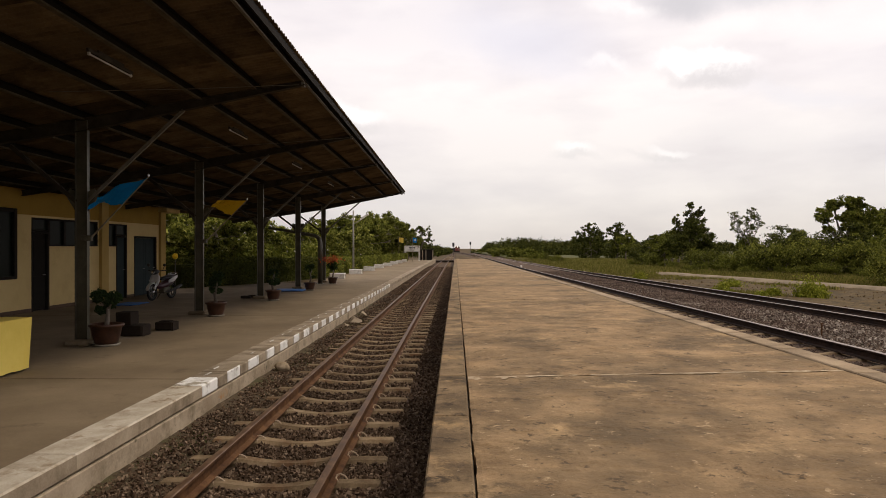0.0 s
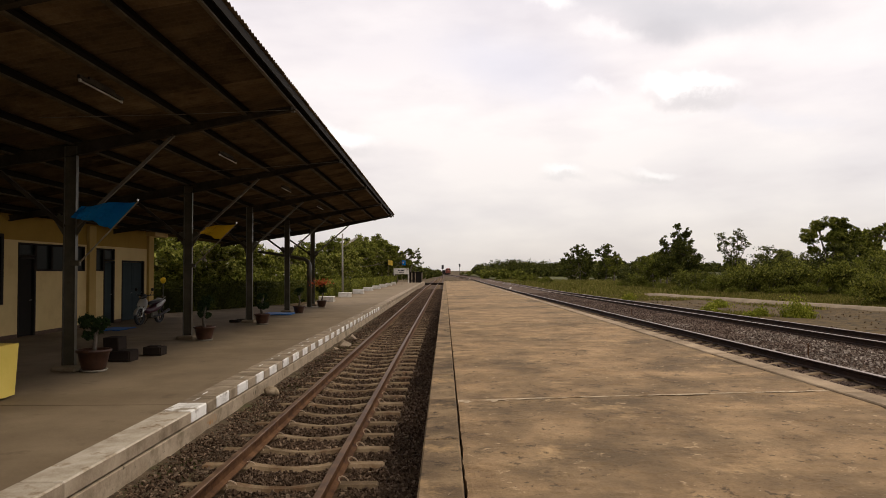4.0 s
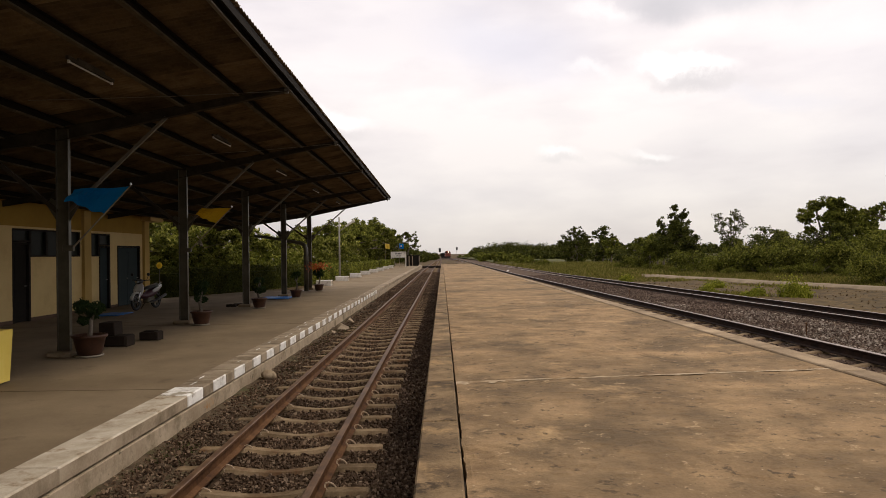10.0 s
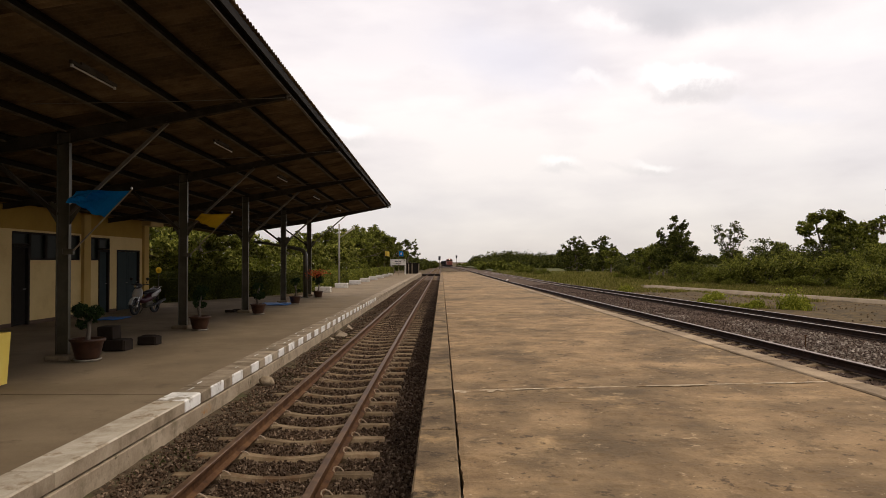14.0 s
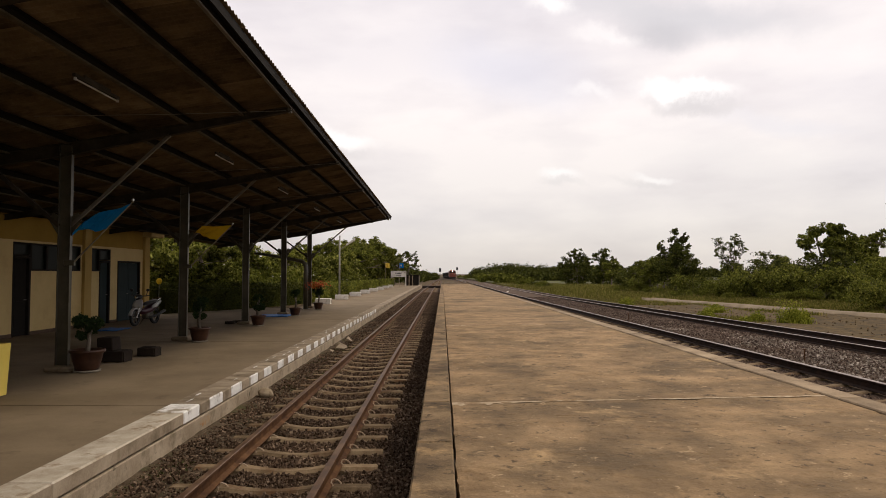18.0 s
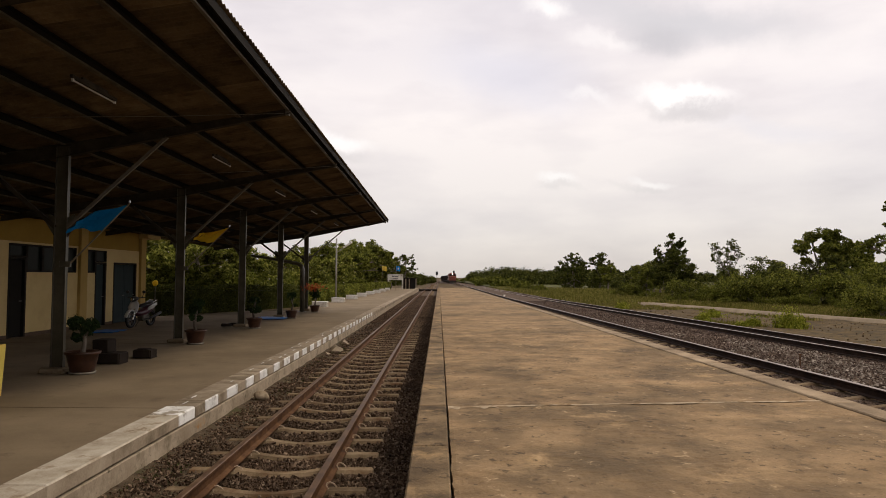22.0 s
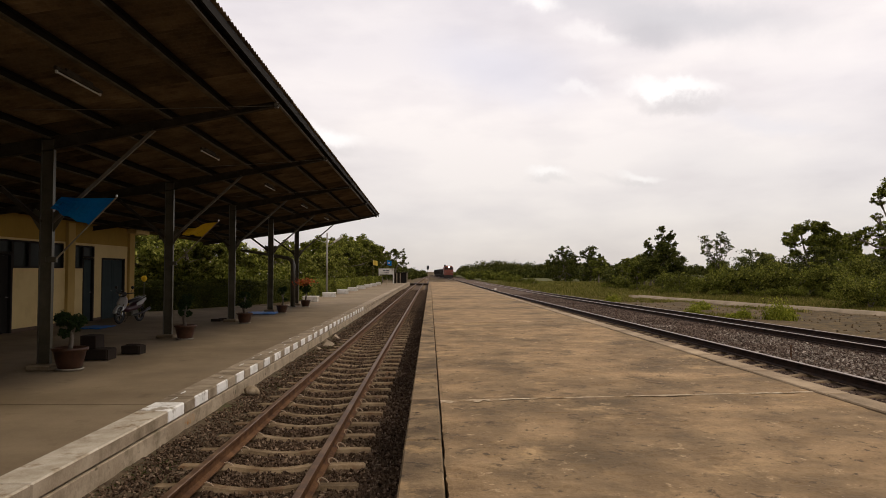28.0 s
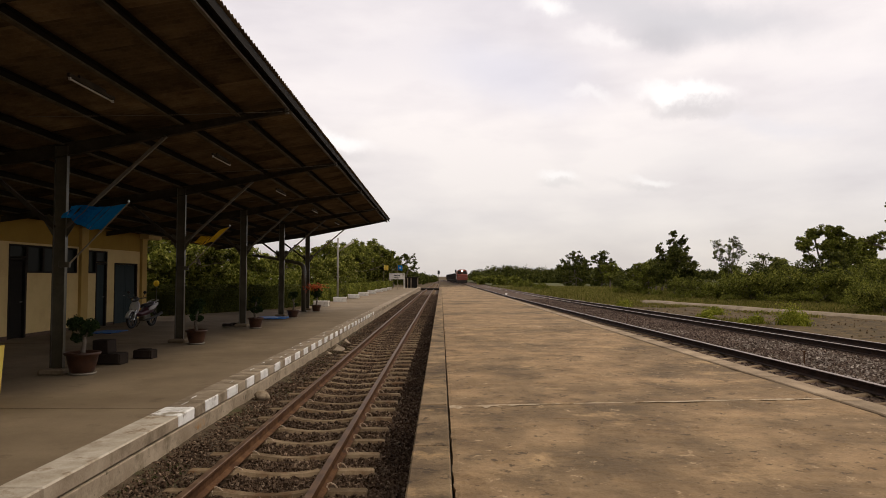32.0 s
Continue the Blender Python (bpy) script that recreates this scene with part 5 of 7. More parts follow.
def build_right_trees():
    # the tall tree: a narrow top, a side spire and a wide skirt
    at = lambda x, y: (x, y, field(x, y))
    mass_tree("tall_tree", "tall slender tree with dense dark crown above scrub", 11, at(26.6, 77),
              [(-0.2, 0, 6.9, 0.62, 0.9), (0.05, 0, 5.5, 0.95, 1.1), (1.0, 0.2, 6.4, 0.55, 0.7), (1.45, 0, 5.6, 0.30, 0.5), (-1.65, 0.1, 5.3, 0.55, 0.85), (-1.1, 0.3, 4.2, 0.9, 0.9), (0.7, 0, 4.2, 1.5, 1.2), (1.9, 0, 3.6, 0.8, 0.7), (-0.9, 0, 2.7, 1.9, 1.3), (1.2, 0, 2.4, 2.2, 1.6), (0.2, -0.3, 4.9, 1.3, 1.1), (-0.6, 0, 3.6, 1.6, 1.1)],
              20000, 0.20, M_LEAFDARK, sub=0.36, fill=0.25)
    mass_tree("thin_tree", "spindly tree with sparse open crown", 12, at(29.9, 70),
              [(-1.35, 0, 5.6, 0.50, 0.5), (-1.1, 0.2, 4.6, 0.55, 0.6), (-0.3, 0, 5.1, 0.6, 0.55), (0.45, 0, 6.0, 0.55, 0.45), (0.9, 0, 5.4, 0.5, 0.45), (1.3, 0.1, 4.8, 0.4, 0.3), (0.4, 0.2, 4.3, 0.6, 0.6), (-0.5, 0, 3.7, 0.7, 0.6), (0.1, 0, 3.0, 0.9, 0.6)],
              2400, 0.19, M_LEAFDARK, r0=0.10, sub=0.42, fill=0.6)
    mass_tree("broad_tree", "broad green tree at the edge of the scrub", 13, at(34.2, 60),
              [(-1.9, 0, 5.2, 0.85, 0.75), (-1.0, 0.3, 6.0, 0.75, 0.6), (0.1, 0, 6.3, 1.0, 0.65), (1.2, 0.2, 6.0, 0.8, 0.7), (0.3, -0.2, 5.0, 1.2, 0.9), (1.9, 0, 5.1, 0.85, 0.6), (2.3, 0.2, 5.6, 0.5, 0.35), (-1.5, 0, 4.0, 0.6, 0.5), (1.0, 0, 4.0, 1.5, 0.9), (2.4, 0, 3.7, 0.9, 0.6)],
              21000, 0.19, M_LEAFMID, r0=0.2, sub=0.34, fill=0.3)
    mass_tree("spreading_tree", "spreading tree whose flat crown hangs over lower scrub", 14, at(36.6, 52),
              [(-3.7, 0, 5.0, 0.7, 0.40), (-2.6, 0.2, 5.3, 0.8, 0.55), (-1.9, 0, 6.5, 0.45, 0.35), (-1.7, 0, 7.9, 0.55, 0.8), (-0.6, 0, 8.8, 1.0, 0.9), (0.4, 0, 7.6, 1.2, 0.9), (-1.0, 0, 5.4, 1.1, 0.8), (0.4, 0, 5.9, 1.3, 0.9), (1.8, 0.2, 5.6, 1.3, 0.9), (-1.8, -0.2, 4.5, 0.7, 0.4), (2.6, 0, 4.8, 1.3, 0.9), (0.6, 0, 4.7, 1.3, 0.8)],
              15000, 0.18, M_LEAFMID, r0=0.2, fork=0.45)
    mass_tree("field_tree", "dense rounded tree beyond the grass field", 15, at(29.9, 150),
              [(-2.6, 0, 4.6, 1.6, 1.7), (-0.9, 0, 6.8, 1.2, 1.3), (0.6, 0.4, 6.3, 1.5, 1.6), (0.4, 0, 3.6, 2.6, 2.2), (2.2, 0, 4.4, 1.5, 1.8), (-2.4, 0, 2.4, 1.8, 1.6), (1.6, 0, 1.4, 2.0, 1.4), (-1.4, 0, 1.0, 2.2, 1.1)], 10000, 0.34, M_LEAFDARK, r0=0.22, fill=0.3)
    mass_tree("field_tree", "upright dark tree with an open side beyond the grass field", 16, at(35.6, 150),
              [(-1.6, 0, 6.2, 0.9, 1.2), (0.2, 0, 6.9, 1.4, 1.3), (0.3, 0, 4.8, 1.7, 1.6), (2.3, 0.2, 5.6, 1.0, 0.7), (1.2, 0, 3.4, 1.5, 1.5), (-0.4, 0, 2.6, 1.5, 1.5), (0.9, 0, 1.2, 1.9, 1.3), (-1.2, 0, 1.1, 1.6, 1.2)], 8000, 0.34, M_LEAFDARK, r0=0.2, fill=0.35)
    low = mass_tree("low_tree", "low rounded tree among the scrub", 17, at(32.4, 130),
                    [(-1.0, 0, 3.9, 1.3, 1.0), (0.8, 0, 4.2, 1.3, 1.0), (0.0, 0, 2.6, 2.1, 1.5), (1.7, 0.2, 2.9, 1.2, 1.0)], 5000, 0.27, M_LEAFMID, r0=0.16, fill=0.35)
    scatter_copies(low, [(28.6, 96, field(28, 96), 130, 0.86), (31.0, 95, field(31, 95), 40, 0.98), (27.9, 88, field(28, 88), 250, 0.95), (36.5, 118, field(36, 118), 200, 1.0), (40.5, 122, field(40, 122), 20, 1.1), (24.2, 79, field(24, 79), 90, 0.72), (33.0, 77, field(33, 77), 310, 0.72),
                         (46.5, 66, field(46, 66), 160, 1.2), (50, 80, field(50, 80), 20, 1.4), (42, 84, field(42, 84), 70, 0.95)])
    b1 = bush("scrub_bush", "dense dark green scrub bush", 21, 5.5, 4.0, 3.6, 9000, 0.18, M_LEAFDARK, (31.5, 61, field(31, 61)), lumps=14)
    b1.scale = (1.05,) * 3
    b2 = bush("scrub_bush", "bright green overgrown bush", 22, 4.5, 3.0, 2.0, 6000, 0.15, M_LEAFBRIGHT, (27.0, 62, field(27, 62)), lumps=12)
    b3 = bush("scrub_bush", "leafy green scrub bush", 24, 5.0, 3.6, 3.1, 8000, 0.17, M_LEAFMID, (28.2, 59, field(28, 59)), lumps=12)
    spots = [(34.0, 63, 1.0), (37, 60, 1.0), (39.5, 57, 0.9), (43.5, 57, 1.1), (30.8, 68, 0.72), (27.4, 75, 0.62), (37.5, 70, 1.05), (42, 70, 1.1), (47, 62, 1.1), (28.2, 100, 0.84), (32.5, 92, 0.8), (36, 84, 0.9)]
    scatter_copies(b1, [(x, y, field(x, y), 47 * i, s * (1.22 if 28 < x < 41 and y < 66 else 1.05)) for i, (x, y, s) in enumerate(spots)])
    spots = [(30.6, 56.5, 0.85), (33.6, 56, 0.95), (36.2, 54.5, 0.9), (29.0, 63, 0.9), (32.4, 60, 1.0), (25.2, 38.4, 0.78), (27.6, 39.5, 0.85), (40.5, 53, 1.0), (26.0, 70, 0.7), (24.6, 82, 0.6), (35.2, 59, 1.1)]
    scatter_copies(b3, [(x, y, field(x, y), 83 * i, s * (1.24 if y > 50 else 1.0)) for i, (x, y, s) in enumerate(spots)])
    spots = [(29.5, 53, 0.62), (33, 51, 0.7), (36, 50, 0.75), (25, 66, 0.6), (23, 74, 0.5), (22.5, 84, 0.5), (31, 49.5, 0.55), (27.2, 55, 0.5), (16.8, 118, 0.62), (14.5, 126, 0.8), (17.6, 128, 0.7), (15.6, 104, 0.5),
             (28.6, 47, 0.5), (31, 45, 0.55), (24.5, 58, 0.42), (34, 46, 0.6), (22.5, 64, 0.4), (37, 45, 0.7), (29, 78, 0.6), (33.5, 73, 0.7), (26.4, 63, 0.55)]
    scatter_copies(b2, [(x, y, field(x, y), 67 * i, s) for i, (x, y, s) in enumerate(spots)])
    # weeds by the outer track
    rng = np.random.default_rng(40)
    for x, y, w, h in ((11.6, 29.7, 0.6, 0.4), (13.9, 27.0, 0.95, 0.85), (12.7, 27.4, 0.6, 0.42), (12.0, 26.8, 0.4, 0.2), (11.9, 44, 0.8, 0.5), (14.5, 36, 1.0, 0.35), (14.6, 27.6, 0.7, 0.5)):
        t = thing("weed_clump", (x, y, field(x, y)), "bright green weed clump on dry soil", "weeds", "weed clumps on the bare soil")
        n = int(150 * w)
        r = rng.normal(0, 0.30 * w, (n, 2))
        hh = h * np.exp(-(r ** 2).sum(1) / (w * w * 0.35))
        blades_mesh("tuft", np.concatenate([r, np.full((n, 1), -0.04)], 1), hh * 0.7 + 0.10, 0.035, rng, M_WEED, t)["kind"] = "stuff"
        q = rng.normal(0, 1, (int(1500 * w), 3)) * np.array([0.24 * w, 0.24 * w, 0.27 * h])
        q[:, 2] = np.abs(q[:, 2]) * 1.3 + 0.10 * h * np.sin(q[:, 0] * 9 / w) + 0.08
        leaf_mesh("foliage", q, 0.085, rng, M_WEED, t)


build_right_trees()


def build_left_trees():
    a = tree("garden_tree", "leafy garden tree behind the clipped hedge", 31, 5.3, 2.2, 1.0, 12500, 0.235, M_LEAFGARDEN, clear=0.30, clump=0.70, at=(-21, 50, -0.2), flat=0.6)
    b = tree("garden_tree", "dense dark garden tree with spreading crown", 32, 5.6, 2.4, 1.0, 15000, 0.20, M_LEAFMID, clear=0.40, clump=0.72, at=(-11.8, 80, -0.2), flat=0.6)
    c = tree("bare_tree", "ragged tree with thin outer branches", 33, 6.2, 2.4, 1.0, 3200, 0.24, M_LEAFDARK, clear=0.35, clump=0.45, at=(-5.7, 111, -0.3))
    spots = [(-14.9, 33, 0.94), (-17.5, 36, 1.02), (-13.6, 38.5, 0.86), (-11.8, 41.5, 0.72), (-15.5, 42, 0.95), (-10.6, 47, 0.72), (-10.6, 52, 0.72), (-12.6, 35.4, 0.74), (-9.8, 60, 0.70), (-9.8, 67, 0.80), (-20, 36, 0.62)]
    scatter_copies(a, [(x, y, -0.2, 73 * i, s) for i, (x, y, s) in enumerate(spots)])
    spots = [(-14, 48, 0.58), (-17, 52, 0.66), (-12.8, 58, 0.66), (-13, 66, 0.92), (-12, 75, 1.08), (-11.4, 84, 1.2), (-10.6, 93, 1.3), (-9.4, 99, 1.2), (-16, 62, 0.75), (-22, 45, 0.75), (-7.6, 108, 0.95), (-8.6, 116, 1.1), (-9.8, 73, 0.92), (-9.6, 79, 1.0), (-10.6, 90, 1.05)]
    scatter_copies(b, [(x, y, -0.2, 51 * i, s) for i, (x, y, s) in enumerate(spots)])
    back = bush("garden_shrub", "tall leafy shrub filling the back of the garden", 34, 6.0, 4.0, 3.9, 9000, 0.22, M_LEAFMID, (-19, 56, -0.2), lumps=13)
    scatter_copies(back, [(x, y, -0.2, 61 * i, k) for i, (x, y, k) in enumerate(((-23, 50, 1.0), (-15.5, 58, 0.95), (-13.6, 68, 0.95), (-17, 66, 1.1), (-12.4, 88, 1.1), (-13.6, 79, 1.1), (-24.5, 58, 1.2), (-19.5, 44, 0.85), (-11.6, 101, 1.1)))])
    shrub = bush("flowering_shrub", "bright green garden shrub with a few pale blossoms", 36, 3.2, 2.4, 2.3, 5200, 0.17, M_LEAFBRIGHT, (-9.6, 53, -0.05), lumps=11)
    rb = np.random.default_rng(37)
    q = rb.normal(size=(26, 3)) * np.array([1.0, 0.8, 0.5]) + np.array([0, 0, 1.35])
    leaf_mesh("blossom", q, 0.13, rb, M_BLOSSOM, shrub)["label"] = "pale cream blossom"
    scatter_copies(shrub, [(x, y, -0.05, 97 * i, k) for i, (x, y, k) in enumerate(((-10.9, 43.5, 1.25), (-13.4, 35.5, 1.3), (-9.4, 61, 1.05), (-15.6, 33.5, 1.3), (-12.2, 39, 1.2), (-9.2, 70, 1.0)))])
    # clipped hedge, in runs
    rng = np.random.default_rng(5)
    runs = [((-17.0, 29.4), (-12.2, 29.2), 1.2), ((-12.2, 29.2), (-9.8, 34.0), 1.2), ((-9.8, 34.0), (-8.2, 40.0), 1.15), ((-8.2, 40), (-7.7, 52), 1.05), ((-7.7, 52), (-7.6, 66), 1.0), ((-7.6, 66), (-7.5, 80), 1.0), ((-7.5, 80), (-7.2, 95), 1.0)]
    for (xa, ya), (xb, yb), h in runs:
        ln = math.hypot(xb - xa, yb - ya)
        n = int(ln * (2600 if ya < 38 else 1000))
        k, u, v = rng.uniform(0, 1, n), rng.uniform(-0.5, 0.5, n), rng.uniform(0, 1, n)
        side = rng.integers(0, 3, n)
        u = np.where(side == 0, 0.5, np.where(side == 1, -0.5, u)) + rng.normal(0, 0.05, n)
        v = np.where(side == 2, 1.0, v) + rng.normal(0, 0.035, n)
        dx, dy = (xb - xa) / ln, (yb - ya) / ln
        P = np.stack([(xb - xa) * (k - 0.5) - dy * u * 0.9, (yb - ya) * (k - 0.5) + dx * u * 0.9, np.abs(v) * h * (1 + 0.05 * np.sin(k * ln * 1.7)) + 0.03], 1)
        t = thing("hedge", ((xa + xb) / 2, (ya + yb) / 2, LP - 0.05), "clipped dark green hedge along the platform garden", "hedge", "hedges of the platform garden")
        leaf_mesh("foliage", P, 0.075 if ya < 38 else 0.10, rng, M_LEAFDARK if ya < 38 else M_LEAFMID, t)
        # solid box in dark leaf colour stands in for the hedge's shaded depth
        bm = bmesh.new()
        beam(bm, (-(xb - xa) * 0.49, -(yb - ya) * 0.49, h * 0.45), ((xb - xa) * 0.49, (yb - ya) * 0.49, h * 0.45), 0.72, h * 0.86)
        part("inner_core", bm, M_LEAFDARK, t, "solid dark core for the shaded inside of the hedge")


build_left_trees()


def build_distance():
    """Far woods on both sides, as one mass of leaves each."""
    rng = np.random.default_rng(9)
    lines = [((17, 150), (16, 420), 2.6, 0.45, 90), ((17, 340), (36, 470), 5.5, 0.6, 60), ((50, 262), (92, 360), 5.0, 0.8, 50), ((24, 214), (66, 236), 3.4, 0.6, 44), ((-9.5, 190), (-8, 460), 4.2, 0.5, 90), ((70, 90), (190, 260), 6.5, 0.9, 60), ((28, 420), (110, 540), 9.5, 0.8, 110), ((60, 330), (200, 480), 8, 1.4, 50),
             ((-70, 520), (-22, 520), 8.0, 1.6, 40)]
    cen, sizes = [], []
    for (xa, ya), (xb, yb), h, s, n in lines:
        pts = []
        for i in range(n):
            k = (i + rng.uniform(0, 1)) / n
            hh = h * rng.uniform(0.5, 1.15)
            x, y = xa + (xb - xa) * k + rng.normal(0, 2.0), ya + (yb - ya) * k + rng.normal(0, 2.5)
            g = field(x, y)
            q = crown_points(rng, [((x, y, g + hh * 0.62), (hh * 0.42, hh * 0.42, hh * 0.36)), ((x + rng.normal(0, hh * 0.3), y, g + hh * 0.3), (hh * 0.6, hh * 0.5, hh * 0.32))], 700, 0.42, 0.3)
            pts.append(q)
        o = leaf_mesh("far_woods", np.concatenate(pts), s * 1.15, rng, M_LEAFDARK if h > 3 else M_LEAFMID)
        tagged(o, "hazy green woods in the distance", "trees", kind="stuff")


build_distance()


def build_grass():
    """Tufts of thin blades: sparse on the bare soil, thick before the scrub."""
    rng = np.random.default_rng(15)
    feet, hts = [], []
    for _ in range(7000):
        y = 20 + 105 * rng.uniform(0, 1) ** 1.2
        x = rng.uniform(10.9, 13 + 0.42 * y)
        road = 21.9 - 4.3 * min(1, max(0, (y - 32) / 32)) + 0.5 * math.sin(y * 0.09)
        if abs(x - road) < 1.5:
            continue
        thick = noise.noise((x * 0.16, y * 0.12, 8.0))
        beyond = x > road
        if thick < (-0.45 if beyond else (0.24 if y < 45 else -0.4)):
            continue
        k = 22 if beyond or y > 45 else 12
        h = (0.26 if beyond else 0.14) * (1 + 0.9 * thick)
        sp = 0.45 if beyond else 0.22
        q = np.stack([x + rng.normal(0, sp, k), y + rng.normal(0, sp, k), np.full(k, field(x, y) - 0.03)], 1)
        feet.append(q)
        hts.append(np.full(k, h))
    # the meadow beyond the bare soil
    for _ in range(5200):
        y = rng.uniform(58, 165)
        x = y * rng.uniform(0.085, 0.36) + rng.normal(0, 1.0)
        if x < x_far(y) + 2.6:
            continue
        q = np.stack([x + rng.normal(0, 0.9, 12), y + rng.normal(0, 0.9, 12), np.full(12, field(x, y) - 0.03)], 1)
        feet.append(q)
        hts.append(np.full(12, 0.38 * (1 + 0.5 * noise.noise((x * 0.1, y * 0.06, 4.0)))))
    feet, hts = np.concatenate(feet), np.concatenate(hts)
    tagged(blades_mesh("grass", feet, hts, np.where(feet[:, 1] > 58, 0.14, 0.05), rng, M_GRASS), "dry yellow green grass tufts", "grass", kind="stuff")


build_grass()


def build_stones():
    rng = np.random.default_rng(4)
    n = 150000
    y = 3.0 + 72 * rng.uniform(0, 1, n) ** 2.7
    x = LX + rng.uniform(-1.44, 1.40, n)
    ph = np.abs(((y - 5.80 + 0.3225) % 0.645) - 0.3225)
    keep = ~((ph < 0.095) & (np.abs(x - LX) < 0.98)) & (np.abs(np.abs(x - LX) - 0.532) > 0.075)
    keep &= (x > LX - 0.66) | (rng.uniform(0, 1, n) < 0.9)
    x, y = x[keep], y[keep]
    tagged(stones_mesh("ballast_stones", np.stack([x, y], 1), -0.194 + rng.uniform(-0.024, 0.014, len(x)) + np.where(x < LX - 0.66, 0.016, 0.0) - np.where(np.abs(x - LX) < 0.35, 0.022, 0.0), 0.0195, rng, M_STONE), "loose brown crushed stones between the sleepers", "ballast", kind="stuff")
    n = 95000
    y = 6 + 50 * rng.uniform(0, 1, n) ** 1.6
    x = rng.uniform(4.3, 11.3, n)
    keep = (np.abs(np.abs(x - 5.64) - 0.532) > 0.08) & (np.abs(np.abs(x - 9.6) - 0.532) > 0.08)
    keep &= ~((np.abs(((y - 2.0 + 0.3225) % 0.645) - 0.3225) < 0.10) & (np.abs(x - 5.64) < 0.97))
    x, y = x[keep], y[keep]
    z = np.array([z_right(b) - 0.193 for b in y]) + rng.uniform(-0.014, 0.014, len(x))
    z += np.interp(x, [4.3, 6.15, 6.5, 9.0, 11.02], [0.0, 0.0, 0.055, 0.055, 0.0]) - np.clip(x - 10.9, 0, 1) * 0.5
    tagged(stones_mesh("ballast_stones", np.stack([x, y], 1), z, 0.021, rng, M_STONE2), "loose grey crushed stones between the tracks", "ballast", kind="stuff")
    # paler broken stone, thick near the island and thinning out
    n = 5200
    y = 8 + 26 * rng.uniform(0, 1, n) ** 1.7
    x = 6.35 + 2.6 * rng.uniform(0, 1, n) ** 0.8
    keep = np.array([noise.noise((a * 0.8, b * 0.45, 7.0)) > -0.25 + 0.045 * (b - 10) for a, b in zip(x, y)])
    x, y = x[keep], y[keep]
    z = np.array([z_right(b) - 0.128 for b in y]) + rng.uniform(-0.008, 0.016, len(x))
    tagged(stones_mesh("ballast_stones", np.stack([x, y], 1), z, 0.026, rng, M_PALESTONE), "pale broken stones on the ballast between the tracks", "ballast", kind="stuff")


def build_clods():
    """Broken lumps of earth on the bare soil by the outer track."""
    rng = np.random.default_rng(23)
    n = 900
    y = 19 + 33 * rng.uniform(0, 1, n) ** 1.3
    x = rng.uniform(11.6, 21, n)
    keep = np.array([noise.noise((a * 0.5, b * 0.4, 2.0)) > -0.05 + 0.4 * rng.uniform(-1, 1) for a, b in zip(x, y)])
    x, y = x[keep], y[keep]
    z = np.array([field(a, b) for a, b in zip(x, y)]) + 0.02
    m = island_material("earth clods", [(0.06, 0.040, 0.020), (0.085, 0.056, 0.029), (0.115, 0.076, 0.041), (0.16, 0.112, 0.066)])
    tagged(stones_mesh("earth_clods", np.stack([x, y], 1), z - 0.012, 0.05, rng, m), "broken brown clods of earth on bare soil", "soil", kind="stuff")


build_clods()
build_stones()


# ---- things on the station platform ----
M_POT = material("brown glazed pot", [(0.028, 0.011, 0.006), (0.05, 0.020, 0.010), (0.072, 0.030, 0.015)], scale=6, rough=0.45, bump=0.15, spread=0.15)
M_SAUCER = material("pale cement saucer", [(0.20, 0.175, 0.135), (0.30, 0.265, 0.21)], scale=6, bump=0.2)
M_EARTH = material("potting soil", [(0.03, 0.022, 0.015), (0.06, 0.045, 0.03)], scale=20, bump=0.6)
M_BLUE = material("blue flag cloth", [(0.004, 0.17, 0.42), (0.008, 0.22, 0.52)], scale=3, rough=0.8, bump=0.1)
M_GOLD = material("yellow flag cloth", [(0.62, 0.40, 0.02), (0.74, 0.50, 0.03)], scale=3, rough=0.8, bump=0.1)
M_CLOTH = material("pale yellow tablecloth", [(0.66, 0.50, 0.10), (0.76, 0.60, 0.15)], scale=1.6, rough=0.85, bump=0.15)
M_POLE = material("bare wooden pole", [(0.20, 0.16, 0.11), (0.30, 0.25, 0.18)], scale=6, bump=0.1)
M_BLOCK = material("dark stained wood block", [(0.014, 0.009, 0.006), (0.028, 0.020, 0.014)], scale=4, bump=0.3)
M_MAT = material("blue plastic mat", [(0.01, 0.09, 0.30), (0.02, 0.14, 0.42)], scale=6, rough=0.55, bump=0.2)
M_BIKEWHITE = material("white scooter plastic", [(0.40, 0.39, 0.37), (0.48, 0.47, 0.45)], scale=3, rough=0.3, bump=0)
M_BIKEDARK = material("black scooter plastic", [(0.018, 0.016, 0.016), (0.03, 0.028, 0.028)], scale=3, rough=0.45, bump=0.05)
M_BIKERED = material("dark red scooter plastic", [(0.035, 0.008, 0.013), (0.055, 0.012, 0.018)], scale=3, rough=0.35, bump=0)
M_TYRE = material("black rubber", [(0.015, 0.015, 0.015), (0.03, 0.03, 0.03)], scale=20, rough=0.8, bump=0.2)
M_CHROME = material("bright metal", [(0.5, 0.5, 0.5), (0.6, 0.6, 0.6)], rough=0.25, bump=0, metal=0.9)
M_BONSAI = island_material("potted plant leaves", [(0.012, 0.024, 0.008), (0.026, 0.045, 0.014), (0.045, 0.07, 0.02)], 0.6, 0.2)
M_RED = island_material("orange red blossom", [(0.42, 0.05, 0.02), (0.62, 0.10, 0.04), (0.75, 0.18, 0.08)], 0.7, 0.3)
M_SIGNTEXT = material("dark sign paint", [(0.02, 0.02, 0.022), (0.04, 0.04, 0.045)], rough=0.6, bump=0)


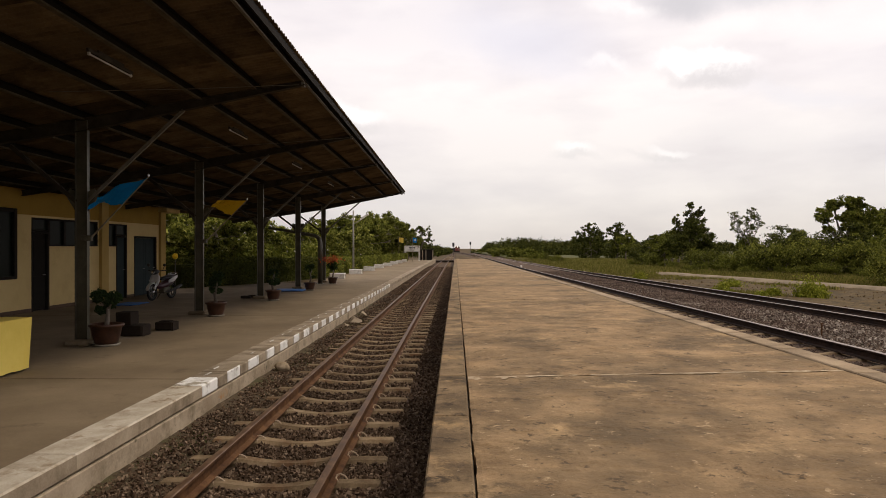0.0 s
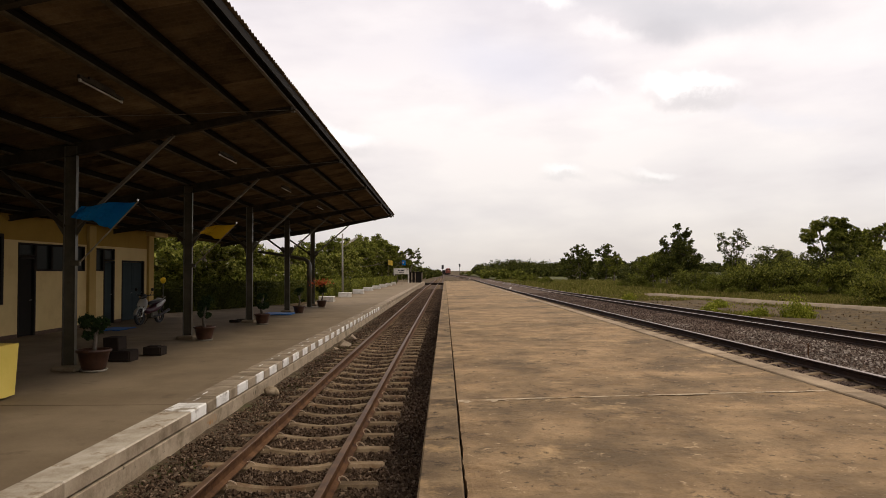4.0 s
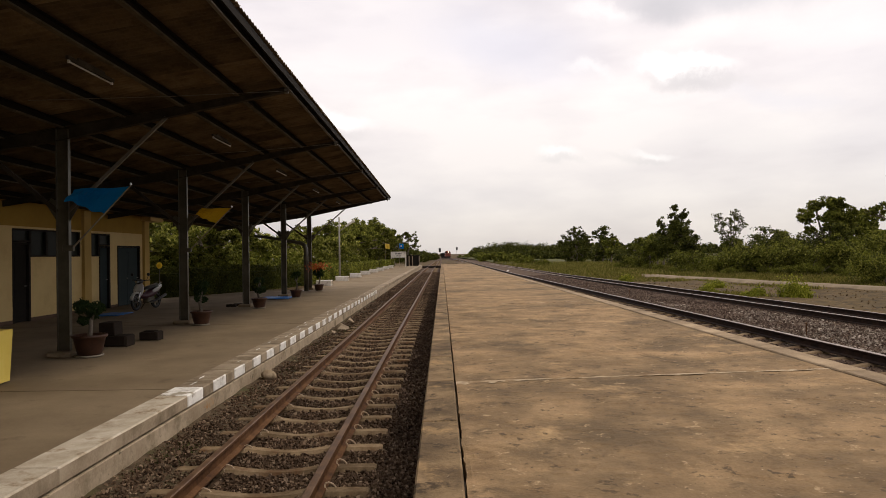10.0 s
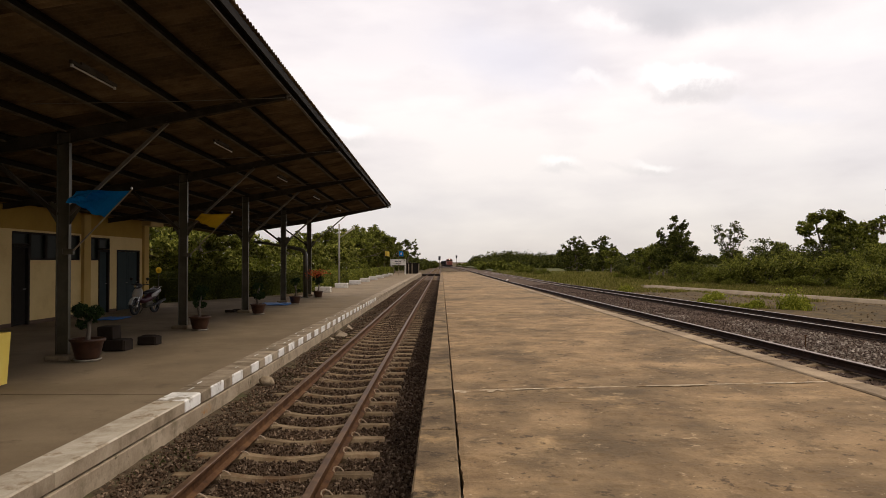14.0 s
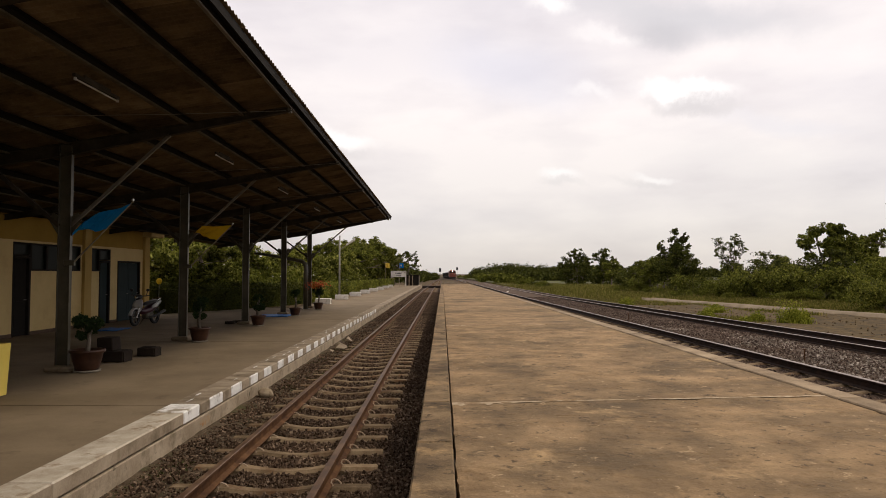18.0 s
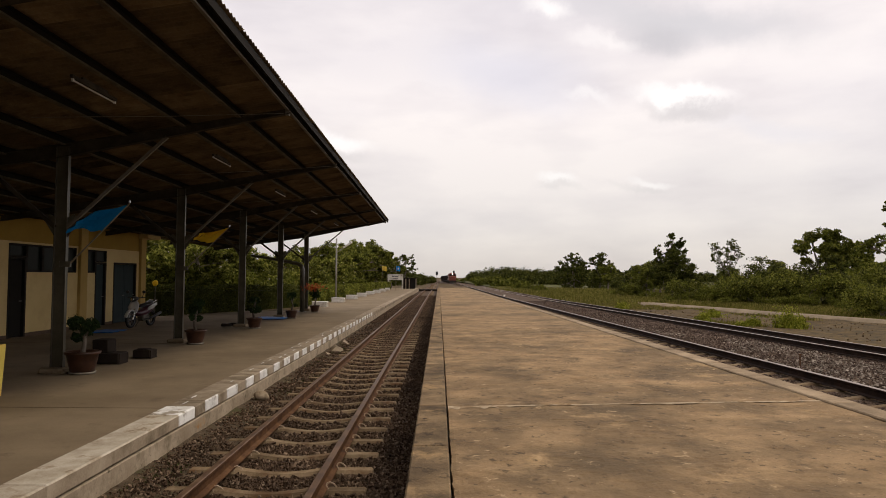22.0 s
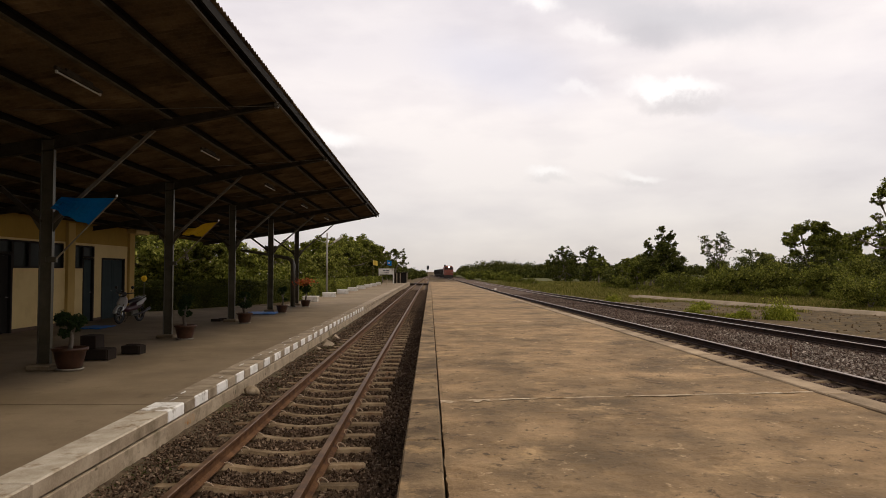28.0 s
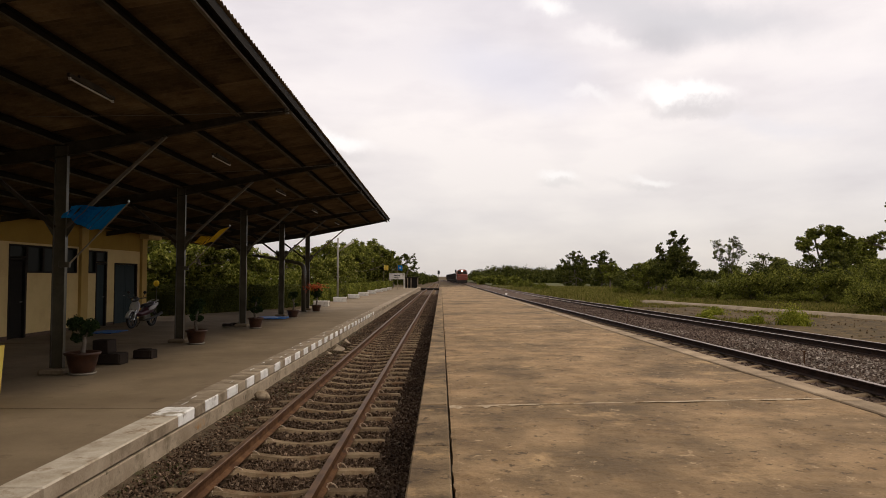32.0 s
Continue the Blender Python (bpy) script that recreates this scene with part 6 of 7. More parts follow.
def potted_plant(x, y, seed, w, total, lab, balls):
    """balls: sideways place, share of the height over the pot, radius of each leafy ball."""
    rng = np.random.default_rng(seed)
    t = thing("potted_plant", (x, y, LP), lab, "potted plant", "potted plants beside the canopy columns")
    r, h = w / 2, w * 0.72
    part("saucer", lathe(bmesh.new(), [(r * 0.74, 0.0), (r * 0.82, 0.01), (r * 0.85, 0.035), (r * 0.78, 0.038), (r * 0.74, 0.02)], 22), M_SAUCER, t, "pale saucer", True)
    part("pot", lathe(bmesh.new(), [(r * 0.66, 0.03), (r * 0.72, 0.05), (r * 0.86, h * 0.5), (r * 0.96, h * 0.84), (r * 1.08, h * 0.88), (r * 1.10, h * 0.97), (r * 1.06, h), (r * 0.98, h), (r * 0.94, h * 0.9)], 24), M_POT, t, smooth=True)
    part("soil", lathe(bmesh.new(), [(r * 0.95, h * 0.86), (r * 0.5, h * 0.90), (0.01, h * 0.91)], 16), M_EARTH, t)
    bm = bmesh.new()
    bend = rng.uniform(-0.06, 0.06, 2)
    trunk = [Vector((0, 0, h * 0.85)), Vector((bend[0], bend[1], h + (total - h) * 0.3)), Vector((-bend[0] * 0.6, 0.02, h + (total - h) * 0.6)), Vector((0.02, 0, total - 0.12))]
    tube(bm, trunk, [0.045, 0.035, 0.025, 0.012], 7)
    cen = []
    for dx, k, rad in balls:
        c = np.array([dx, rng.uniform(-0.06, 0.06), h + (total - h) * k])
        tube(bm, [trunk[1].lerp(trunk[2], max(0.0, k - 0.4)), Vector(c) * 0.5 + trunk[1] * 0.5, Vector(c)], [0.018, 0.013, 0.008], 5)
        for _ in range(14):
            d = rng.normal(size=3)
            d /= np.linalg.norm(d)
            q = rng.normal(size=(60, 3))
            q /= np.linalg.norm(q, axis=1)[:, None]
            cen.append(c + d * rad * np.array([0.72, 0.72, 0.58]) + q * rng.uniform(0.2, 1.0, (60, 1)) * rad * 0.36)
    part("stem", bm, M_BARK, t, smooth=True)
    leaf_mesh("foliage", np.concatenate(cen), 0.046, rng, M_BONSAI, t)
    if "blossom" in lab:
        q = rng.normal(size=(460, 3)) * np.array([0.22, 0.2, 0.085]) + np.array([-0.06, 0, total + 0.05])
        leaf_mesh("blossom", q, 0.07, rng, M_RED, t)["label"] = "orange red blossom"
    return t


potted_plant(-6.22, 11.95, 1, 0.54, 0.98, "broad leafy bonsai with a pale stem in a brown glazed pot", ((0.0, 0.86, 0.19), (0.15, 0.78, 0.15), (-0.16, 0.82, 0.15), (-0.10, 0.42, 0.12), (0.05, 0.62, 0.12)))
potted_plant(-6.12, 17.2, 2, 0.50, 1.10, "dark leafy shrub on a thin stem in a brown pot", ((0.03, 0.84, 0.20), (-0.05, 0.66, 0.15), (-0.10, 0.42, 0.10), (0.10, 0.38, 0.09)))
potted_plant(-6.05, 22.4, 3, 0.48, 1.02, "bonsai clipped into two stacked balls in a brown pot", ((0.0, 0.84, 0.18), (0.02, 0.42, 0.18), (0.19, 0.42, 0.12), (-0.10, 0.36, 0.10)))
potted_plant(-6.0, 27.8, 4, 0.46, 1.08, "bonsai clipped into one round head in a brown pot", ((-0.04, 0.78, 0.22), (0.07, 0.86, 0.15), (0.14, 0.30, 0.07)))
potted_plant(-5.95, 32.7, 5, 0.46, 1.14, "bushy shrub with orange red blossom in a brown pot", ((0.0, 0.50, 0.20), (0.13, 0.66, 0.19), (-0.12, 0.68, 0.18), (0.03, 0.86, 0.17)))


def block_seats():
    t = thing("low_stool", (-6.5, 13.35, LP), "dark brown block stool with a raised back on the platform", "stool")
    bm = box_bm(-0.17, 0.34, -0.2, 0.2, 0.012, 0.215, 0.012)
    part("base", bm, M_BLOCK, t)
    bm = box_bm(-0.17, 0.13, -0.18, 0.18, 0.215, 0.47, 0.014)
    for v in bm.verts:
        v.co.x -= 0.05 * max(0, v.co.z - 0.25)
    part("back", bm, M_BLOCK, t)
    part("side_panel", box_bm(0.341, 0.36, -0.18, 0.18, 0.0, 0.20, 0.004), M_BLOCK, t)
    t = thing("block_step", (-6.12, 14.25, LP), "low dark wooden block on the platform", "block")
    bm = box_bm(-0.19, 0.17, -0.16, 0.16, 0.012, 0.18, 0.015)
    box(bm, -0.13, 0.10, -0.1, 0.1, 0.18, 0.2, 0.01)
    part("body", bm, M_BLOCK, t)
    part("side_panel", box_bm(0.171, 0.19, -0.15, 0.15, 0.0, 0.17, 0.004), M_BLOCK, t)
    # scattered bricks near the columns
    for i, (x, y) in enumerate(((-7.25, 23.3), (-7.12, 23.7))):
        o = part("brick_block", box_bm(-0.16, 0.16, -0.07, 0.07, 0, 0.09, 0.01), M_BLOCK)
        o.location = (x, y, LP)
        o.rotation_euler = (0, 0, 0.5 * i)
        tagged(o, "dark brown block lying by a canopy column", "block", "loose blocks on the platform")


block_seats()


def mats():
    for x, y, w, d, lab in ((-10.0, 20.6, 0.72, 1.1, "blue plastic mat on the floor before the door"), (-6.75, 27.6, 1.25, 1.5, "blue plastic sheet spread on the platform")):
        bm = bmesh.new()
        n = 10
        g = [[bm.verts.new(((i / n - 0.5) * w, (j / n - 0.5) * d, 0.02 + 0.025 * noise.noise((i * 0.6 + x, j * 0.6, 1)))) for i in range(n + 1)] for j in range(n + 1)]
        for j in range(n):
            for i in range(n):
                bm.faces.new((g[j][i], g[j][i + 1], g[j + 1][i + 1], g[j + 1][i]))
        r = bmesh.ops.extrude_face_region(bm, geom=bm.faces[:])
        for v in r["geom"]:
            if isinstance(v, bmesh.types.BMVert):
                v.co.z += 0.015
        bmesh.ops.recalc_face_normals(bm, faces=bm.faces)
        o = part("floor_mat", bm, M_MAT, smooth=True)
        o.location = (x, y, LP)
        tagged(o, lab, "mat")


mats()


def wheel_bm(r, w, parent, at):
    e = part("wheel", tube(bmesh.new(), [(-w * 0.5, 0, 0), (w * 0.5, 0, 0)], [r * 0.16, r * 0.16], 10), M_CHROME, parent, "wheel hub")
    e.location = at
    prof = [(r * 0.80, -w * 0.35), (r * 0.9, -w * 0.5), (r, -w * 0.25), (r, w * 0.25), (r * 0.9, w * 0.5), (r * 0.80, w * 0.35)]
    for nm, pr, mt in (("tyre", prof, M_TYRE), ("rim", [(r * 0.70, -w * 0.3), (r * 0.80, -w * 0.3), (r * 0.80, w * 0.3), (r * 0.70, w * 0.3)], M_BIKEDARK)):
        bm = bmesh.new()
        n = 28
        rings = [[bm.verts.new((b, a * math.cos(k * math.tau / n), a * math.sin(k * math.tau / n))) for k in range(n)] for a, b in pr]
        m = len(rings)
        for i in range(m):
            for k in range(n):
                bm.faces.new((rings[i][k], rings[i][(k + 1) % n], rings[(i + 1) % m][(k + 1) % n], rings[(i + 1) % m][k]))
        bmesh.ops.recalc_face_normals(bm, faces=bm.faces)
        part(nm, bm, mt, e, smooth=True)
    for k in range(5):
        a = k * math.tau / 5
        part("spoke", beam(bmesh.new(), (0, 0, 0), (0, math.cos(a) * r * 0.7, math.sin(a) * r * 0.7), 0.025, 0.02, (1, 0, 0)), M_BIKEDARK, e)
    return e


def loft(bm, sections):
    """A closed skin through rings of points."""
    rings = [[bm.verts.new(p) for p in s] for s in sections]
    n = len(rings[0])
    for a, b in zip(rings, rings[1:]):
        for k in range(n):
            bm.faces.new((a[k], a[(k + 1) % n], b[(k + 1) % n], b[k]))
    bm.faces.new(rings[0][::-1])
    bm.faces.new(rings[-1])
    bmesh.ops.recalc_face_normals(bm, faces=bm.faces)
    return bm


def oval(x, y, z, a, b, n=10):
    return [(x + a * math.cos(k * math.tau / n), y, z + b * math.sin(k * math.tau / n)) for k in range(n)]


def motor_scooter():
    """Front wheel towards -y, resting on its side stand."""
    t = thing("motor_scooter", (-9.95, 22.8, LP), "white and dark maroon motor scooter parked by the wall", "motorcycle")
    wheel_bm(0.28, 0.085, t, (0, -0.62, 0.28))
    wheel_bm(0.28, 0.10, t, (0, 0.60, 0.28))
    part("front_fender", loft(bmesh.new(), [oval(0, -0.62 - 0.30 * math.cos(a), 0.28 + 0.30 * math.sin(a), 0.065, 0.025, 8) for a in (0.3, 0.7, 1.1, 1.5, 1.9, 2.3)]), M_BIKEWHITE, t, "white front fender", True)
    for s in (-0.075, 0.075):
        part("fork", tube(bmesh.new(), [(s, -0.62, 0.28), (s, -0.5, 0.62)], [0.02, 0.024], 8), M_CHROME, t, "bright fork leg")
    part("leg_shield", loft(bmesh.new(), [oval(0, -0.52, 0.42, 0.06, 0.03), oval(0, -0.50, 0.52, 0.15, 0.06), oval(0, -0.47, 0.66, 0.19, 0.07), oval(0, -0.42, 0.80, 0.16, 0.06), oval(0, -0.40, 0.88, 0.09, 0.04)]), M_BIKEWHITE, t, "white leg shield", True)
    part("headlight_cowl", loft(bmesh.new(), [oval(0, -0.56, 0.93, 0.07, 0.06), oval(0, -0.50, 0.94, 0.12, 0.09), oval(0, -0.40, 0.95, 0.14, 0.08), oval(0, -0.30, 0.95, 0.08, 0.05)]), M_BIKEDARK, t, "black headlight cowl", True)
    part("headlight", loft(bmesh.new(), [oval(0, -0.585, 0.93, 0.05, 0.04), oval(0, -0.555, 0.93, 0.072, 0.058)]), M_CHROME, t, "clear headlight", True)
    part("handlebar", tube(bmesh.new(), [(-0.33, -0.30, 0.99), (-0.2, -0.36, 0.98), (0, -0.40, 0.97), (0.2, -0.36, 0.98), (0.33, -0.30, 0.99)], [0.016] * 5, 8), M_BIKEDARK, t)
    for s in (-1, 1):
        m = part("mirror", tube(bmesh.new(), [(s * 0.22, -0.36, 0.99), (s * 0.27, -0.36, 1.10), (s * 0.28, -0.35, 1.14)], [0.007] * 3, 6), M_BIKEDARK, t, "black round mirror")
        part("mirror_glass", tube(bmesh.new(), [(s * 0.28, -0.365, 1.17), (s * 0.28, -0.335, 1.17)], [0.05, 0.05], 12), M_BIKEDARK, m)
    part("body", loft(bmesh.new(), [oval(0, -0.40, 0.50, 0.07, 0.10), oval(0, -0.15, 0.44, 0.10, 0.10), oval(0, 0.15, 0.50, 0.14, 0.14), oval(0, 0.45, 0.58, 0.15, 0.14), oval(0, 0.75, 0.68, 0.10, 0.08), oval(0, 0.88, 0.74, 0.04, 0.03)]), M_BIKERED, t, "dark red body", True)
    for s in (-1, 1):
        part("side_panel", loft(bmesh.new(), [oval(s * 0.13, 0.20, 0.60, 0.02, 0.05), oval(s * 0.15, 0.45, 0.66, 0.025, 0.08), oval(s * 0.12, 0.78, 0.76, 0.02, 0.05)]), M_BIKEWHITE, t, "white tail panel", True)
    part("seat", loft(bmesh.new(), [oval(0, -0.12, 0.68, 0.07, 0.03), oval(0, 0.1, 0.72, 0.13, 0.05), oval(0, 0.4, 0.76, 0.14, 0.05), oval(0, 0.68, 0.81, 0.10, 0.04)]), M_BIKEDARK, t, "black seat", True)
    part("grab_rail", tube(bmesh.new(), [(-0.13, 0.5, 0.80), (-0.12, 0.82, 0.88), (0.12, 0.82, 0.88), (0.13, 0.5, 0.80)], [0.013] * 4, 6), M_CHROME, t)
    part("exhaust", tube(bmesh.new(), [(0.13, 0.0, 0.26), (0.16, 0.35, 0.28), (0.18, 0.55, 0.34), (0.19, 0.92, 0.44)], [0.02, 0.03, 0.05, 0.05], 10), M_BIKEDARK, t, smooth=True)
    part("engine", box_bm(-0.12, 0.12, -0.05, 0.35, 0.2, 0.42, 0.04), M_STEEL, t)
    part("tail_light", box_bm(-0.05, 0.05, 0.88, 0.92, 0.70, 0.77, 0.01), M_BIKERED, t)
    part("side_stand", tube(bmesh.new(), [(-0.10, 0.1, 0.22), (-0.26, 0.12, 0.0)], [0.014, 0.014], 6), M_STEEL, t)
    t.rotation_euler = (0, 0, radians(-6))


motor_scooter()


def tablecloth_table():
    t = thing("draped_table", (-6.92, 9.05, LP), "table covered by a pale yellow cloth that hangs to the floor", "table")
    part("tabletop", box_bm(-0.9, 0.88, -0.44, 0.44, 0.71, 0.74, 0.006), M_POLE, t)
    for x in (-0.8, 0.72):
        for y in (-0.36, 0.36):
            part("leg", box_bm(x - 0.025, x + 0.025, y - 0.025, y + 0.025, 0.0, 0.71), M_POLE, t)
    # the cloth: top, long front fall and end fall with soft folds
    bm = bmesh.new()
    n = 40
    ring_t, ring_b = [], []
    for k in range(n):
        a = k / n * 4
        s, f = int(a), a - int(a)
        cx = [(-0.92, -0.46), (0.90, -0.46), (0.90, 0.46), (-0.92, 0.46)]
        p, q = cx[s], cx[(s + 1) % 4]
        x, y = p[0] + (q[0] - p[0]) * f, p[1] + (q[1] - p[1]) * f
        out = 0.03 * math.sin(k * 1.9)
        ring_t.append(bm.verts.new((x, y, 0.752)))
        ring_b.append(bm.verts.new((x * (0.95 if x > 0 else 1.0) + out * 0.3, y * (1 + out) * 0.97, 0.03 + 0.004 * math.sin(k * 1.3))))
    bm.faces.new(ring_t)
    for k in range(n):
        bm.faces.new((ring_t[k], ring_b[k], ring_b[(k + 1) % n], ring_t[(k + 1) % n]))
    bmesh.ops.recalc_face_normals(bm, faces=bm.faces)
    r = bmesh.ops.solidify(bm, geom=bm.faces[:], thickness=0.004)
    part("cloth", bm, M_CLOTH, t, "pale yellow cloth")
    return t


TABLE = tablecloth_table()


def column_flag(name, x, y, mat, lab, size=1.0):
    """A slanting pole with a cloth made of stiff strips, each hinged to the one before in the air."""
    t = thing(name, (x, y, 2.02), lab, "flag", "flags on the canopy columns")
    tip = Vector((1.18, -0.30, 1.06))
    part("pole", tube(bmesh.new(), [(0, 0, 0), tip], [0.016, 0.011], 7), M_POLE, t, "thin slanting pole")
    part("finial", lathe(bmesh.new(), [(0.004, 0), (0.022, 0.015), (0.02, 0.04), (0.004, 0.055)], 8, tuple(tip)), M_CHROME, t, "small bright finial")
    part("bracket", box_bm(-0.16, 0.03, -0.03, 0.03, -0.05, 0.05, 0.006), M_STEEL, t)
    strips = []
    n, hoist, fly = 10, 0.70 * size, 0.88 * size
    d = tip.normalized()
    for i in range(n):
        w = fly / n
        bm = bmesh.new()
        # strip in its own space: hoist along z, fly slanting to +x and -z
        vs = [bm.verts.new((a * w * 0.74, 0.022 * math.sin(b * 7 + (i + a) * 0.9) * (i + a) / n, (1 - (1 - b) * (1 - 0.62 * (i + a) / n) + 0.03 * math.sin((i + a) * 1.7) * (1 - b)) * hoist - a * w * 0.70)) for b in (0, 0.17, 0.33, 0.5, 0.67, 0.83, 1.0) for a in (0, 1)]
        for k in range(6):
            bm.faces.new((vs[2 * k], vs[2 * k + 1], vs[2 * k + 3], vs[2 * k + 2]))
        bmesh.ops.solidify(bm, geom=bm.faces[:], thickness=0.003)
        strips.append(part("cloth_strip", bm, mat, t))
    return t, strips, tip, hoist, fly / n


FLAG_1 = column_flag("column_flag", -6.53, 12.0, M_BLUE, "blue cloth flag on a slanting pole at a canopy column")
FLAG_2 = column_flag("column_flag", -6.53, 17.6, M_GOLD, "yellow cloth flag on a slanting pole at a canopy column", 0.84)


# ---- beyond the canopy ----
def garden_blocks():
    """White planter ends along the garden edge."""
    base = None
    for i, y in enumerate((38.6, 45.5, 52.4, 59.4, 66.3, 73.2, 80.2, 87.1)):
        if base is None:
            base = thing("kerb_bench", (-6.72, y, LP), "low white painted concrete bench along the garden edge", "bench", "white benches along the platform garden")
            part("seat_slab", box_bm(-0.43, 0.43, -0.3, 0.3, 0.24, 0.31, 0.015), M_WHITE, base)
            for e in (-0.27, 0.27):
                part("support", box_bm(-0.42, 0.42, e - 0.025, e + 0.025, 0.0, 0.24, 0.01), M_WHITE, base)
            part("skirt", box_bm(-0.39, 0.39, -0.244, 0.244, 0.0, 0.238), M_WHITE, base)
        else:
            copy_thing(base, pose(-6.72 + 0.02 * (i % 3), y, LP))


garden_blocks()


def lamp_post():
    t = thing("lamp_post", (-6.95, 46, LP), "tall pale lamp post with one arm in the garden", "street lamp")
    part("pole", tube(bmesh.new(), [(0, 0, 0), (0, 0, 4.3)], [0.07, 0.05], 10), M_POST, t, "pale grey steel pole", True)
    part("arm", tube(bmesh.new(), [(0, 0, 3.35), (0.25, -0.05, 3.50), (0.55, -0.1, 3.72)], [0.03] * 3, 6), M_POST, t)
    part("lamp_head", beam(bmesh.new(), (0.48, -0.1, 3.68), (1.05, -0.2, 4.05), 0.15, 0.11), M_WHITE, t, "white lamp head")


lamp_post()


GARDEN_CLOTHS = []


def name_sign():
    t = thing("station_sign", (-6.1, 95, LP), "white station name board on two posts", "sign")
    part("board", box_bm(-1.08, 1.08, -0.04, 0.04, 1.27, 2.1, 0.015), M_WHITE, t)
    for z, w, h in ((1.80, 0.9, 0.16), (1.50, 0.72, 0.11)):
        n = 5
        for k in range(n):
            a = -w / 2 + w * k / n
            part("letter_bar", box_bm(a, a + w / n * 0.72, -0.05, -0.041, z - h / 2, z + h / 2), M_SIGNTEXT, t, "dark lettering bar")
    for x in (-0.98, 0.98):
        part("post", box_bm(x - 0.07, x + 0.07, 0.041, 0.18, 0.0, 2.1, 0.01), M_WHITE, t, "white post")
    for x, mat, lab in ((-7.2, M_CLOTH, "small yellow flag on a pole beside the name board"), (-5.44, M_BLUE, "small blue flag on a pole beside the name board")):
        f = thing("garden_flag", (x, 86, LP), lab, "flag", "flags beside the name board")
        part("pole", tube(bmesh.new(), [(0, 0, 0), (0, 0, 3.2)], [0.03, 0.022], 6), M_POLE, f)
        bm = bmesh.new()
        n = 8
        vs = [[bm.verts.new((0.03 + 0.56 * i / n, 0.05 * math.sin(i * 1.1), z - 0.10 * i / n)) for i in range(n + 1)] for z in (2.5, 3.12)]
        for i in range(n):
            bm.faces.new((vs[0][i], vs[0][i + 1], vs[1][i + 1], vs[1][i]))
        bmesh.ops.solidify(bm, geom=bm.faces[:], thickness=0.005)
        cloth = part("cloth", bm, mat, f)
        if mat is M_BLUE:
            part("emblem", box_bm(0.20, 0.40, -0.07, -0.06, 2.66, 2.88), M_BIKEWHITE, cloth, "pale emblem patch")
        GARDEN_CLOTHS.append(cloth)
    s = thing("track_hut", (-4.3, 100.5, LP), "small dark hut with pale corner posts at the platform end", "hut")
    part("body", box_bm(-0.85, 0.85, -0.8, 0.8, 0, 1.45), M_NEARBLACK, s)
    part("roof", box_bm(-1.0, 1.0, -0.95, 0.95, 1.45, 1.56, 0.02), M_NEARBLACK, s)
    for x in (-0.55, -0.05, 0.95):
        part("post", box_bm(x - 0.07, x + 0.07, -0.93, -0.83, 0.0, 1.5), M_KERB, s, "pale post")


name_sign()


def garden_lantern():
    t = thing("garden_lantern", (-11.75, 28.2, LP), "yellow globe lantern on a post above the hedge", "lantern")
    part("post", tube(bmesh.new(), [(0, 0, 0), (0, 0, 1.28)], [0.02, 0.018], 8), M_STEEL, t)
    part("globe", lathe(bmesh.new(), [(0.035, 1.27), (0.085, 1.31), (0.115, 1.39), (0.10, 1.47), (0.04, 1.52)], 14), M_GOLD, t, "yellow globe", True)


garden_lantern()


def pipe_frame():
    t = thing("pipe_frame", (-6.62, 33.0, LP), "grey bent pipe frame beside the last canopy column", "pipe frame")
    part("pipe", tube(bmesh.new(), [(0, 0, 0), (0, 0, 2.05), (-0.06, 0, 2.22), (-0.25, 0, 2.34), (-1.2, -0.05, 2.52), (-2.5, -0.1, 2.72)], [0.115, 0.115, 0.105, 0.09, 0.07, 0.06], 10), M_STEEL, t, smooth=True)
    part("foot_plate", box_bm(-0.18, 0.18, -0.18, 0.18, 0, 0.02), M_STEEL, t)


pipe_frame()


